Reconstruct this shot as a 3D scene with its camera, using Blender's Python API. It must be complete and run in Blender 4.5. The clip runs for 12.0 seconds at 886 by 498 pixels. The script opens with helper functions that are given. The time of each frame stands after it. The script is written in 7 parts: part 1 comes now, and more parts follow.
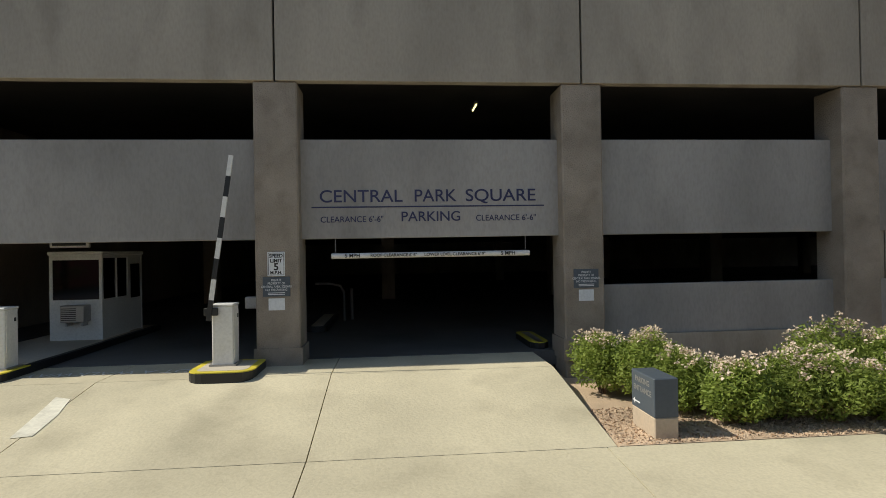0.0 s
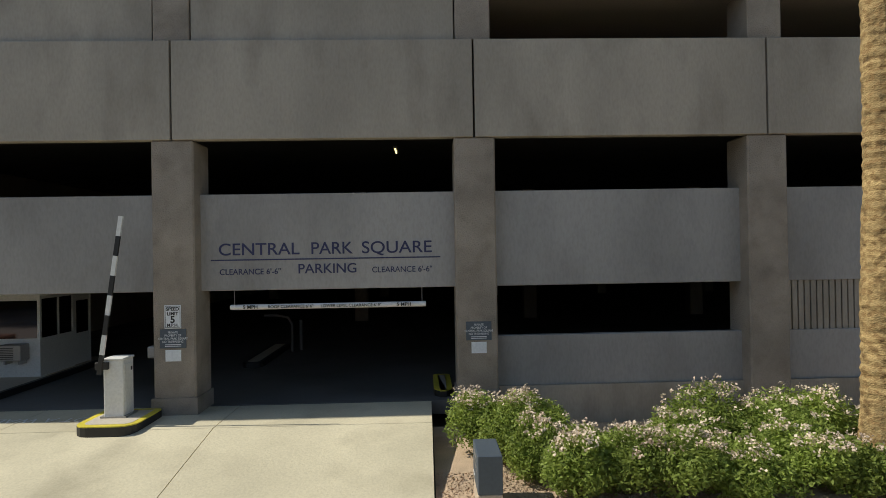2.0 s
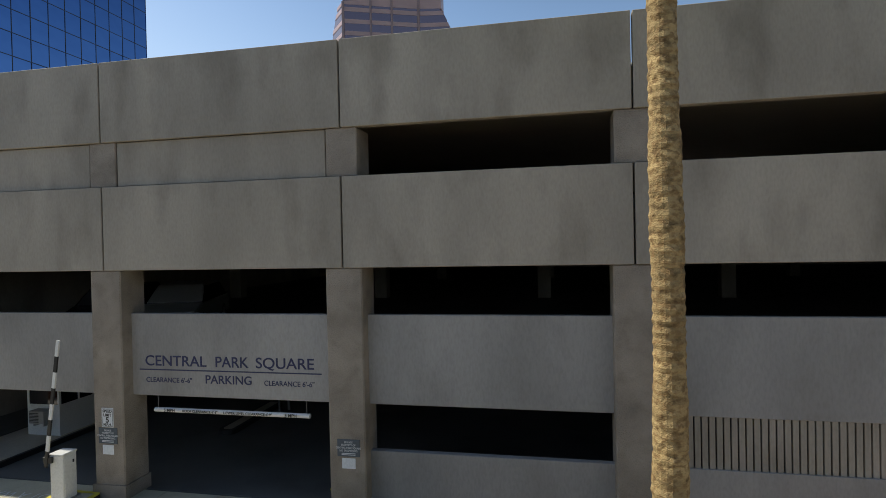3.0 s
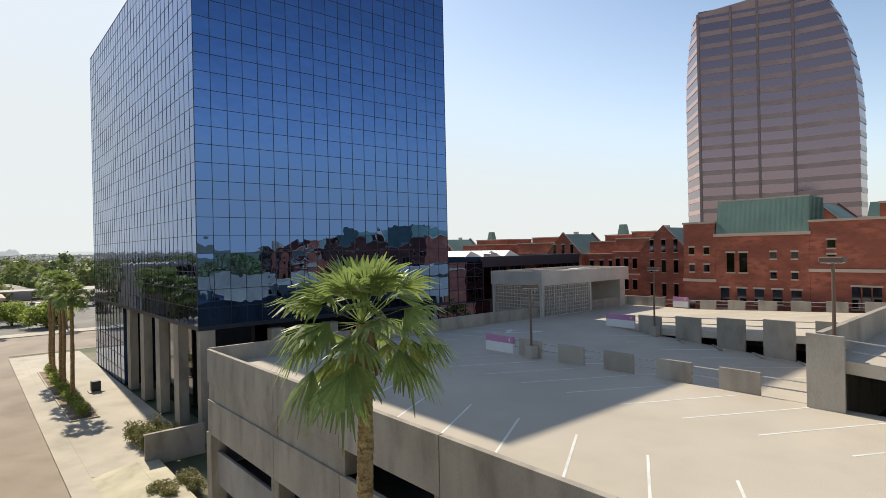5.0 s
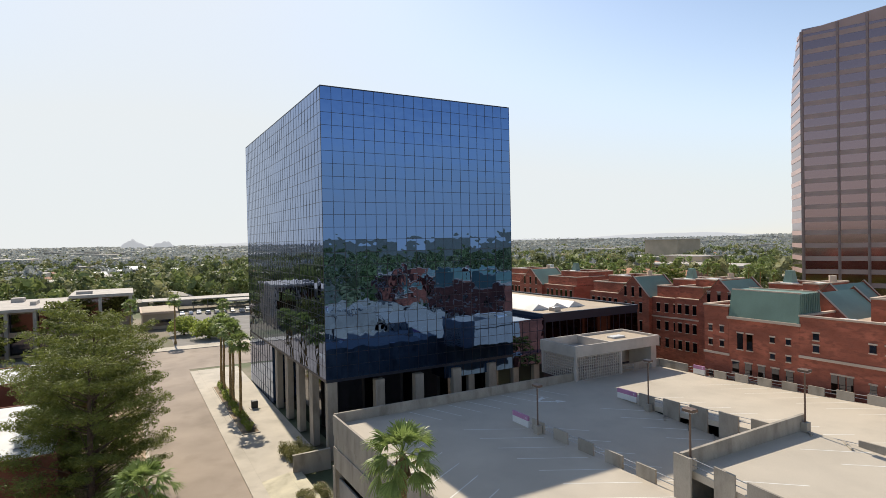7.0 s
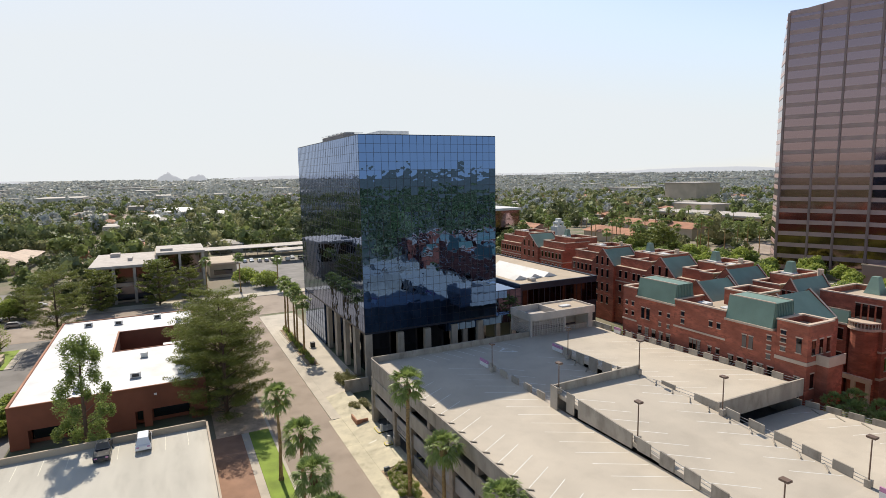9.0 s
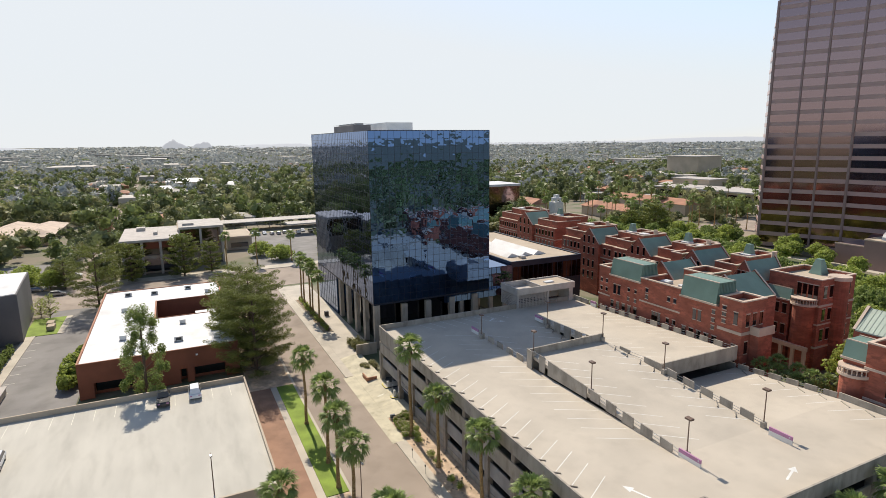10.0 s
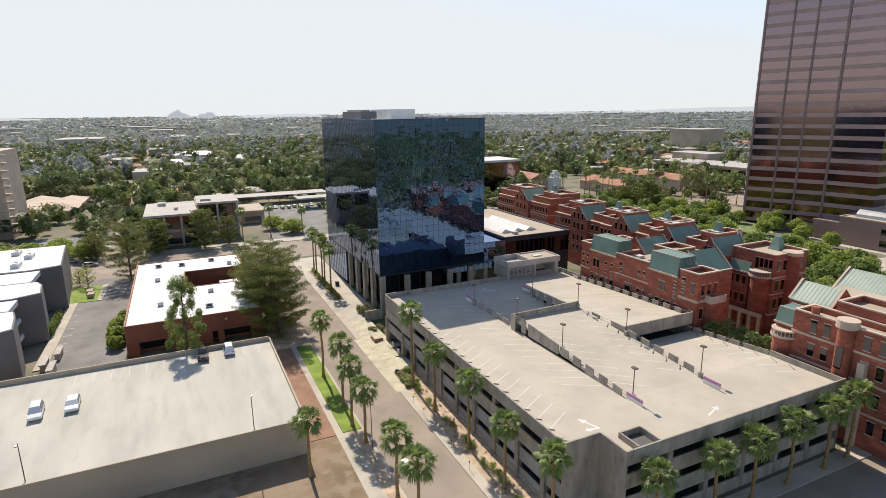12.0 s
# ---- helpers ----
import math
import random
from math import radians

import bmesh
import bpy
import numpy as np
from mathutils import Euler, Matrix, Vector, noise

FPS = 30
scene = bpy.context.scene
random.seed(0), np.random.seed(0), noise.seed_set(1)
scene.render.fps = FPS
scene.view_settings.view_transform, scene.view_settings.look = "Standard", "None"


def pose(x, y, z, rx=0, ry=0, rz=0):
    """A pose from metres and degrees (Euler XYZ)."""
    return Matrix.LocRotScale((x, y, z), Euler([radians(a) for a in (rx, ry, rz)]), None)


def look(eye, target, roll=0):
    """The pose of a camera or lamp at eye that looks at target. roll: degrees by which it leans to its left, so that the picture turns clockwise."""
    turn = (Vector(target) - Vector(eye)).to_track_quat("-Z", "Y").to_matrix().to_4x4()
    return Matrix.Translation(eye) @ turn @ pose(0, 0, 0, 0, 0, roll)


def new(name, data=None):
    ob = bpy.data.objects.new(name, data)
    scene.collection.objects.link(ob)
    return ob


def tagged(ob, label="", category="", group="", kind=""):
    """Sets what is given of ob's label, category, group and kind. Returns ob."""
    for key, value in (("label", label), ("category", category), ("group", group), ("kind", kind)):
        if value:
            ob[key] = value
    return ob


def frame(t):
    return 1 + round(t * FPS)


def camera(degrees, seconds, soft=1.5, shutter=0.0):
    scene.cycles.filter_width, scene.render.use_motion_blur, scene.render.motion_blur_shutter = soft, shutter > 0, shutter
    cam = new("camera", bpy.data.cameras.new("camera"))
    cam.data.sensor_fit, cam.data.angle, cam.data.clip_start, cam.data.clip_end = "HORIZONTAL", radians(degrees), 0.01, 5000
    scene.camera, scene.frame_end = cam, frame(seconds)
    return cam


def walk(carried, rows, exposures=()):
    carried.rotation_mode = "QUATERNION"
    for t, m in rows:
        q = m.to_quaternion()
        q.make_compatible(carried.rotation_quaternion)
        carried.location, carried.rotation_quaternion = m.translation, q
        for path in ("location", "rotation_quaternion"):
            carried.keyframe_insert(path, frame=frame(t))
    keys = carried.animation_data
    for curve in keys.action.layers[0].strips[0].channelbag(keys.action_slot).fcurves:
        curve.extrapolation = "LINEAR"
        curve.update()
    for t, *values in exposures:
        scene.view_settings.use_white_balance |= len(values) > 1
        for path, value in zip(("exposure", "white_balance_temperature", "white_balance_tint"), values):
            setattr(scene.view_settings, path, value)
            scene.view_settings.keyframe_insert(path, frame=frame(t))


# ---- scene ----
cam = camera(76.3, 12.0, 0.85)
PATH = [
    (0, (2.233, -11.121, 2.149), (2.41, -9.129, 2.159), -1.0),
    (0.5, (2.518, -11.191, 2.34), (2.692, -9.198, 2.345), -1.0),
    (1, (3.061, -11.263, 2.459), (3.22, -9.269, 2.47), -1.0),
    (1.5, (3.85, -11.345, 2.679), (3.986, -9.35, 2.689), -1.0),
    (2, (5.076, -11.455, 3.178), (5.137, -9.456, 3.189), -0.95),
    (2.5, (7.325, -11.712, 4.31), (7.188, -9.717, 4.31), -0.9),
    (3, (10.755, -11.608, 6.022), (10.349, -9.65, 6.0), -1.2),
    (3.2, (12.716, -11.365, 6.854), (12.178, -9.44, 6.828), -1.3),
    (4.8, (24.242, -10.504, 15.238), (22.785, -9.134, 15.233), -1.2),
    (5, (25.464, -10.954, 16.181), (23.941, -9.657, 16.18), -1.2),
    (5.5, (28.903, -12.127, 18.622), (27.265, -10.979, 18.628), -1.5),
    (6, (32.701, -13.54, 21.554), (31.0, -12.488, 21.553), -1.4),
    (6.5, (37.32, -14.963, 24.178), (35.588, -13.963, 24.183), -1.4),
    (8.5, (65.189, -24.541, 36.032), (63.41, -23.648, 35.837), -1.0),
    (9, (73.494, -27.591, 39.204), (71.715, -26.716, 38.942), -1.0),
    (9.5, (81.173, -30.502, 42.15), (79.398, -29.642, 41.823), -0.9),
    (10, (86.962, -32.698, 44.045), (85.19, -31.848, 43.674), -0.7),
    (10.5, (90.99, -34.162, 45.429), (89.221, -33.321, 45.025), -0.7),
    (11, (94.102, -35.336, 46.494), (92.336, -34.5, 46.066), -0.7),
    (11.5, (97.079, -36.28, 47.309), (95.315, -35.452, 46.859), -0.7),
    (12, (100.037, -37.264, 48.189), (98.276, -36.441, 47.717), -0.7),
]
EXPOSURES = [(0, -0.12, 6650, 6), (2, -0.11, 6500, 6), (3.2, -0.05, 6350, 7), (4.8, 0.09, 6950, 9), (8, 0.08, 6850, 11), (12, 0.09, 6750, 12)]
walk(cam, [(t, look(eye, target, roll)) for t, eye, target, roll in PATH], EXPOSURES)

# ---------------------------------------------------------------- light
SUN_DIR = Vector((-0.713, 0.030, 0.700)).normalized()
world = bpy.data.worlds.new("sky_world")
scene.world = world
world.use_nodes = True
wn = world.node_tree
sky = wn.nodes.new("ShaderNodeTexSky")
sky.sky_type = "NISHITA"
sky.sun_disc = False
sky.sun_elevation = math.asin(SUN_DIR.z)
sky.sun_rotation = math.atan2(SUN_DIR.x, SUN_DIR.y)
sky.air_density, sky.dust_density, sky.ozone_density = 1.0, 0.5, 2.6
wn.nodes["Background"].inputs["Strength"].default_value = 0.099
# bright desert haze: the sky's brightness is evened out and its colour paled towards the horizon
lum = wn.nodes.new("ShaderNodeRGBToBW")
level = wn.nodes.new("ShaderNodeMapRange")
level.interpolation_type = "SMOOTHSTEP"
for i, v in enumerate((0.5, 4.8, 0.62, 8.3)):
    level.inputs[i + 1].default_value = v
gain = wn.nodes.new("ShaderNodeMath")
gain.operation = "DIVIDE"
tone = wn.nodes.new("ShaderNodeVectorMath")
tone.operation = "SCALE"
pale = wn.nodes.new("ShaderNodeVectorMath")
pale.operation = "SCALE"
pale.inputs[0].default_value = (0.915, 0.995, 1.065)
fade = wn.nodes.new("ShaderNodeMapRange")
for i, v in enumerate((2.4, 6.6, 0.1, 0.95)):
    fade.inputs[i + 1].default_value = v
haze = wn.nodes.new("ShaderNodeMix")
haze.data_type = "RGBA"
wn.links.new(sky.outputs[0], lum.inputs[0])
wn.links.new(lum.outputs[0], level.inputs[0])
wn.links.new(level.outputs[0], gain.inputs[0])
wn.links.new(lum.outputs[0], gain.inputs[1])
wn.links.new(lum.outputs[0], fade.inputs[0])
wn.links.new(lum.outputs[0], pale.inputs["Scale"])
wn.links.new(fade.outputs[0], haze.inputs[0])
wn.links.new(sky.outputs[0], haze.inputs[6])
wn.links.new(pale.outputs[0], haze.inputs[7])
wn.links.new(haze.outputs[2], tone.inputs[0])
wn.links.new(gain.outputs[0], tone.inputs["Scale"])
wn.links.new(tone.outputs[0], wn.nodes["Background"].inputs["Color"])
sun_data = bpy.data.lights.new("sun", "SUN")
sun_data.energy, sun_data.angle, sun_data.color = 4.6, radians(0.53), (1.0, 0.935, 0.82)
sun = new("sun", sun_data)
sun.matrix_world = look(SUN_DIR * 100, (0, 0, 0))


# ---------------------------------------------------------------- materials
def mat(name, color, rough=0.7, metal=0.0, vary=0.15, scale=1.5, fine=22.0, bump=0.0, second=None, stain=0.0,
        rand=0.0, island=False, stretch=(1, 1, 1), spec=0.5):
    m = bpy.data.materials.new(name)
    m.use_nodes = True
    nt = m.node_tree
    b = nt.nodes["Principled BSDF"]
    b.inputs["Roughness"].default_value = rough
    b.inputs["Metallic"].default_value = metal
    b.inputs["Specular IOR Level"].default_value = spec
    geo = nt.nodes.new("ShaderNodeNewGeometry")
    mp = nt.nodes.new("ShaderNodeMapping")
    mp.inputs["Scale"].default_value = stretch
    nt.links.new(geo.outputs["Position"], mp.inputs["Vector"])

    def noise_tex(s, detail):
        n = nt.nodes.new("ShaderNodeTexNoise")
        n.inputs["Scale"].default_value, n.inputs["Detail"].default_value = s, detail
        nt.links.new(mp.outputs[0], n.inputs["Vector"])
        return n

    def mix(kind, fac, a, c):
        x = nt.nodes.new("ShaderNodeMix")
        x.data_type, x.blend_type = "RGBA", kind
        for sock, v in ((x.inputs[0], fac), (x.inputs[6], a), (x.inputs[7], c)):
            if isinstance(v, (int, float)):
                sock.default_value = v
            elif isinstance(v, tuple):
                sock.default_value = (*v, 1)
            else:
                nt.links.new(v, sock)
        return x.outputs[2]

    def ramp(src, lo, hi, p0=0.35, p1=0.65):
        r = nt.nodes.new("ShaderNodeMapRange")
        r.inputs[1].default_value, r.inputs[2].default_value = p0, p1
        r.inputs[3].default_value, r.inputs[4].default_value = lo, hi
        nt.links.new(src, r.inputs[0])
        return r.outputs[0]

    big, small = noise_tex(scale * 0.25, 5), noise_tex(fine, 4)
    dark = tuple(v * (1 - vary) for v in color)
    light = tuple(min(1, v * (1 + vary)) for v in color)
    col = mix("MIX", ramp(big.outputs["Fac"], 0, 1), dark, light)
    if second:
        mid = noise_tex(scale, 6)
        col = mix("MIX", ramp(mid.outputs["Fac"], 0, 1, 0.45, 0.6), col, second)
    if stain:
        st = noise_tex(scale * 0.6, 8)
        col = mix("MULTIPLY", ramp(st.outputs["Fac"], stain, 0, 0.3, 0.5), col, (0.35, 0.33, 0.3))
    col = mix("MULTIPLY", ramp(small.outputs["Fac"], 0.28 if vary else 0.0, 0, 0.3, 0.6), col, (0.6, 0.6, 0.6))
    if rand:
        oi = nt.nodes.new("ShaderNodeObjectInfo")
        src = geo.outputs["Random Per Island"] if island else oi.outputs["Random"]
        col = mix("MULTIPLY", ramp(src, rand, 0, 0, 1), col, (0.3, 0.3, 0.3))
    nt.links.new(col, b.inputs["Base Color"])
    if bump:
        bp = nt.nodes.new("ShaderNodeBump")
        bp.inputs["Strength"].default_value, bp.inputs["Distance"].default_value = bump, 0.02
        nt.links.new(small.outputs["Fac"], bp.inputs["Height"])
        nt.links.new(bp.outputs[0], b.inputs["Normal"])
    return m


M_CONC = mat("precast_concrete", (0.395, 0.35, 0.29), 0.85, vary=0.17, scale=1.8, bump=0.35, stain=0.42, stretch=(1, 1, 0.4))
M_COL = mat("aggregate_concrete_column", (0.315, 0.27, 0.222), 0.9, vary=0.16, scale=4, fine=42, bump=0.8, stain=0.3)
M_PALEC = mat("pale_painted_block", (0.52, 0.475, 0.43), 0.85, vary=0.1, scale=1.5, stain=0.15)
M_PANEL = mat("painted_concrete_panel", (0.335, 0.32, 0.305), 0.8, vary=0.13, scale=1.6, bump=0.2, stain=0.26, stretch=(1, 1, 0.4))
M_DECK = mat("parking_deck_concrete", (0.545, 0.48, 0.39), 0.85, vary=0.07, scale=0.7, bump=0.15, stain=0.11)
M_DECKW = mat("weathered_deck_concrete", (0.54, 0.51, 0.44), 0.85, vary=0.09, scale=0.8, bump=0.15, stain=0.17, stretch=(0.35, 1.3, 1))
# slab base colour lowered to carry the garage's inner shade
M_SLAB = mat("shade_darkened_concrete", (0.15, 0.145, 0.135), 0.75, vary=0.2, scale=0.8, stain=0.4)
M_DRIVE = mat("driveway_concrete", (0.60, 0.54, 0.39), 0.85, vary=0.14, scale=1.4, bump=0.3, stain=0.3)
M_WALK = mat("pavement_concrete", (0.55, 0.49, 0.40), 0.88, vary=0.1, scale=0.6, bump=0.3, stain=0.25)
M_GRANITED = mat("dark_granite", (0.28, 0.185, 0.17), 0.35, vary=0.08, scale=0.6, fine=30)
M_ASPHD = mat("grey_car_park_asphalt", (0.25, 0.235, 0.22), 0.92, vary=0.15, scale=0.4, fine=40, bump=0.3, stain=0.3)
M_ASPH = mat("asphalt_road", (0.365, 0.295, 0.235), 0.92, vary=0.12, scale=0.4, fine=40, bump=0.3, stain=0.25)
M_GROUND = mat("dry_ground", (0.26, 0.22, 0.16), 0.95, vary=0.25, scale=0.05, fine=2, second=(0.13, 0.15, 0.075))
M_DIRT = mat("bare_brown_dirt", (0.27, 0.19, 0.12), 0.95, vary=0.2, scale=0.5, fine=12, bump=0.5, second=(0.33, 0.25, 0.17))
M_GRASS = mat("lawn_grass", (0.22, 0.31, 0.04), 0.9, vary=0.25, scale=1.2, fine=30, bump=0.8)
# darker second grass for the park, tree shade put into its colour
M_GRASSD = mat("shaded_park_grass", (0.16, 0.23, 0.06), 0.9, vary=0.3, scale=0.4, fine=12, bump=0.5, second=(0.24, 0.26, 0.10))
M_WHITE = mat("white_paint", (0.78, 0.77, 0.74), 0.6, vary=0.06, scale=1.0, stain=0.12)
M_LINE = mat("faded_white_line_paint", (0.78, 0.77, 0.73), 0.8, vary=0.1, scale=3, stain=0.15)
M_ARROW = mat("worn_arrow_paint", (0.76, 0.73, 0.62), 0.85, vary=0.1, scale=5, stain=0.35)
M_ROOFW = mat("white_roof_membrane", (0.66, 0.665, 0.67), 0.6, vary=0.07, scale=0.35, stain=0.3)
M_BRICK = mat("red_brick_wall", (0.41, 0.125, 0.077), 0.9, vary=0.32, scale=1.1, fine=7, bump=0.6, stretch=(1, 1, 2.5), second=(0.31, 0.10, 0.064), stain=0.3)
M_BROWNB = mat("brown_brick_wall", (0.23, 0.085, 0.05), 0.9, vary=0.15, scale=0.8, fine=14, bump=0.4)
M_COPPER = mat("green_copper_roof", (0.17, 0.27, 0.225), 0.55, vary=0.14, scale=0.8, metal=0.0)
M_COPPERP = mat("pale_green_metal_roof", (0.36, 0.43, 0.35), 0.5, vary=0.14, scale=0.8)
M_HOUSE = mat("pale_house_roof", (0.60, 0.55, 0.48), 0.85, vary=0.1, scale=0.2, rand=0.75, island=True)
M_STONE = mat("pale_stone_trim", (0.60, 0.47, 0.37), 0.85, vary=0.12, scale=1, stain=0.12)
M_DARK = mat("dark_painted_metal", (0.03, 0.03, 0.03), 0.5, vary=0.2)
M_BLACK = mat("black_paint", (0.02, 0.02, 0.02), 0.5, vary=0.1)
M_YELLOW = mat("yellow_safety_paint", (0.72, 0.60, 0.06), 0.6, vary=0.1, scale=3, stain=0.2)
M_METAL = mat("grey_galvanised_metal", (0.42, 0.41, 0.40), 0.45, metal=0.6, vary=0.1)
M_BROWNP = mat("brown_pole_paint", (0.16, 0.10, 0.07), 0.55, vary=0.1)
M_PINK = mat("pink_sign_paint", (0.52, 0.24, 0.40), 0.6, vary=0.1, scale=2)
M_BLUE = mat("blue_letter_paint", (0.030, 0.034, 0.10), 0.6, vary=0.1)
M_GREYB = mat("grey_blue_sign", (0.075, 0.095, 0.12), 0.5, vary=0.1)
M_PAPER = mat("white_paper_notice", (0.75, 0.77, 0.80), 0.7, vary=0.02)
M_GRANITE = mat("red_granite", (0.46, 0.30, 0.275), 0.28, vary=0.08, scale=0.6, fine=30)
M_TAN = mat("tan_stucco", (0.50, 0.41, 0.31), 0.9, vary=0.1, scale=0.4)
M_GREY = mat("grey_stucco", (0.17, 0.16, 0.16), 0.85, vary=0.1, scale=0.6)
M_TILE = mat("terracotta_roof", (0.42, 0.20, 0.12), 0.85, vary=0.2, scale=0.8)
M_GRAVEL = mat("tan_gravel", (0.58, 0.43, 0.30), 0.95, vary=0.2, scale=4, fine=45, bump=1.0)
M_PAVER = mat("red_brick_paving", (0.33, 0.19, 0.125), 0.9, vary=0.15, scale=1.5, fine=20, bump=0.4)
M_ROCK = mat("landscape_stone", (0.42, 0.34, 0.27), 0.9, vary=0.2, scale=3, rand=0.4, island=True)
M_BARK = mat("palm_trunk_bark", (0.44, 0.31, 0.14), 0.95, vary=0.25, scale=9, fine=34, bump=1.0, second=(0.27, 0.17, 0.07), stain=0.9, stretch=(1.0, 1.0, 1.5))
M_BARKD = mat("pine_bark", (0.12, 0.08, 0.055), 0.95, vary=0.2, scale=6, fine=25, bump=0.8)
M_RUBBER = mat("black_tyre_rubber", (0.02, 0.02, 0.02), 0.9, vary=0.1)
M_CARW = mat("white_car_paint", (0.78, 0.78, 0.78), 0.25, vary=0.0)
M_CARB = mat("dark_car_paint", (0.03, 0.03, 0.035), 0.25, vary=0.0)
M_MOUNT = mat("haze_glow_mountain", (0.10, 0.11, 0.13), 1.0, vary=0.08, scale=0.004, fine=0.02)


# aerial haze over the mountains is put in as a pale glow of the rock
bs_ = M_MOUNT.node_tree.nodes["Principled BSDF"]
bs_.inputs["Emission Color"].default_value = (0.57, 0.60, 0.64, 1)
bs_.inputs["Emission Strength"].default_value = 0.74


def leaf_mat(name, color, rand=0.45, trans=0.25):
    m = mat(name, color, 0.6, vary=0.2, scale=3, fine=12, rand=rand, island=True, spec=0.3)
    b = m.node_tree.nodes["Principled BSDF"]
    b.inputs["Transmission Weight"].default_value = 0.0
    b.inputs["Subsurface Weight"].default_value = 0.0
    nt = m.node_tree
    out = nt.nodes["Material Output"]
    tr = nt.nodes.new("ShaderNodeBsdfTranslucent")
    src = b.inputs["Base Color"].links[0].from_socket
    nt.links.new(src, tr.inputs["Color"])
    mx = nt.nodes.new("ShaderNodeMixShader")
    mx.inputs[0].default_value = trans
    nt.links.new(b.outputs[0], mx.inputs[1])
    nt.links.new(tr.outputs[0], mx.inputs[2])
    nt.links.new(mx.outputs[0], out.inputs["Surface"])
    return m


M_PALM = leaf_mat("palm_frond_green", (0.31, 0.40, 0.125), rand=0.45, trans=0.42)
M_PALM.node_tree.nodes["Principled BSDF"].inputs["Roughness"].default_value = 0.42
M_PALMD = leaf_mat("dry_palm_frond", (0.28, 0.20, 0.10))
M_PINE = leaf_mat("pine_needle_green", (0.225, 0.255, 0.06), rand=0.4, trans=0.35)
M_LEAF = leaf_mat("broadleaf_green", (0.27, 0.345, 0.10), rand=0.35, trans=0.5)
M_LEAFY = leaf_mat("yellow_green_leaf", (0.41, 0.48, 0.115), rand=0.3, trans=0.5)
M_BUSH = leaf_mat("flowering_bush_leaf", (0.36, 0.45, 0.105), rand=0.5, trans=0.5)
M_FLOWER = leaf_mat("pale_pink_blossom", (0.90, 0.70, 0.56), rand=0.25)
# far foliage: distance haze put into the leaf colour as a pale grey
M_HAZED = leaf_mat("haze_paled_foliage", (0.43, 0.45, 0.43), rand=0.2, trans=0.3)
M_WOODD = leaf_mat("dark_shade_tree_leaf", (0.19, 0.22, 0.092), rand=0.35, trans=0.3)
M_WOODG = leaf_mat("green_shade_tree_leaf", (0.275, 0.325, 0.115), rand=0.35, trans=0.3)
M_WOODY = leaf_mat("olive_desert_tree_leaf", (0.37, 0.37, 0.18), rand=0.35, trans=0.35)
M_HEDGE = leaf_mat("olive_hedge_leaf", (0.30, 0.29, 0.11), rand=0.3)


def glass_mat(name, color, rough=0.02, wave=0.0):
    """Mirror-coated facade glass; wave: the slight bowing of the panes."""
    m = bpy.data.materials.new(name)
    m.use_nodes = True
    nt = m.node_tree
    b = nt.nodes["Principled BSDF"]
    b.inputs["Base Color"].default_value = (*color, 1)
    b.inputs["Metallic"].default_value = 1.0
    b.inputs["Roughness"].default_value = rough
    if wave:
        g = nt.nodes.new("ShaderNodeNewGeometry")
        n = nt.nodes.new("ShaderNodeTexNoise")
        n.inputs["Scale"].default_value, n.inputs["Detail"].default_value = 0.7, 1
        nt.links.new(g.outputs["Position"], n.inputs["Vector"])
        bp = nt.nodes.new("ShaderNodeBump")
        bp.inputs["Strength"].default_value, bp.inputs["Distance"].default_value = wave, 0.013
        nt.links.new(n.outputs["Fac"], bp.inputs["Height"])
        nt.links.new(bp.outputs[0], b.inputs["Normal"])
    return m


M_GLASS = glass_mat("blue_mirror_glass", (0.095, 0.178, 0.36), 0.01, 1.0)
M_GLASSD = glass_mat("dark_window_glass", (0.10, 0.10, 0.115), 0.05, 0.1)
M_BLACKG = glass_mat("black_podium_glass", (0.035, 0.035, 0.04), 0.05, 0.1)
M_GLASSB = glass_mat("bronze_window_glass", (0.27, 0.185, 0.19), 0.1, 0.25)
M_MULL = mat("dark_mullion", (0.015, 0.02, 0.035), 0.4, vary=0.1)


# ---------------------------------------------------------------- builders
def box(bm, x0, x1, y0, y1, z0, z1):
    v = [bm.verts.new(p) for p in ((x0, y0, z0), (x1, y0, z0), (x1, y1, z0), (x0, y1, z0),
                                   (x0, y0, z1), (x1, y0, z1), (x1, y1, z1), (x0, y1, z1))]
    for f in ((3, 2, 1, 0), (4, 5, 6, 7), (0, 1, 5, 4), (1, 2, 6, 5), (2, 3, 7, 6), (3, 0, 4, 7)):
        bm.faces.new([v[i] for i in f])
    return v


def prism(bm, pts, z0, z1):
    """An upright prism over the outline pts (anticlockwise); z0, z1 a number or a function of x and y."""
    a = [bm.verts.new((x, y, z0(x, y) if callable(z0) else z0)) for x, y in pts]
    b = [bm.verts.new((x, y, z1(x, y) if callable(z1) else z1)) for x, y in pts]
    n = len(pts)
    bm.faces.new(a[::-1])
    bm.faces.new(b)
    for i in range(n):
        bm.faces.new((a[i], a[(i + 1) % n], b[(i + 1) % n], b[i]))


def loft(bm, lo, z0, hi, z1):
    """A solid between the outline lo at z0 and the outline hi at z1."""
    a = [bm.verts.new((x, y, z0)) for x, y in lo]
    b = [bm.verts.new((x, y, z1)) for x, y in hi]
    bm.faces.new(a[::-1])
    bm.faces.new(b)
    for i in range(len(a)):
        j = (i + 1) % len(a)
        bm.faces.new((a[i], a[j], b[j], b[i]))


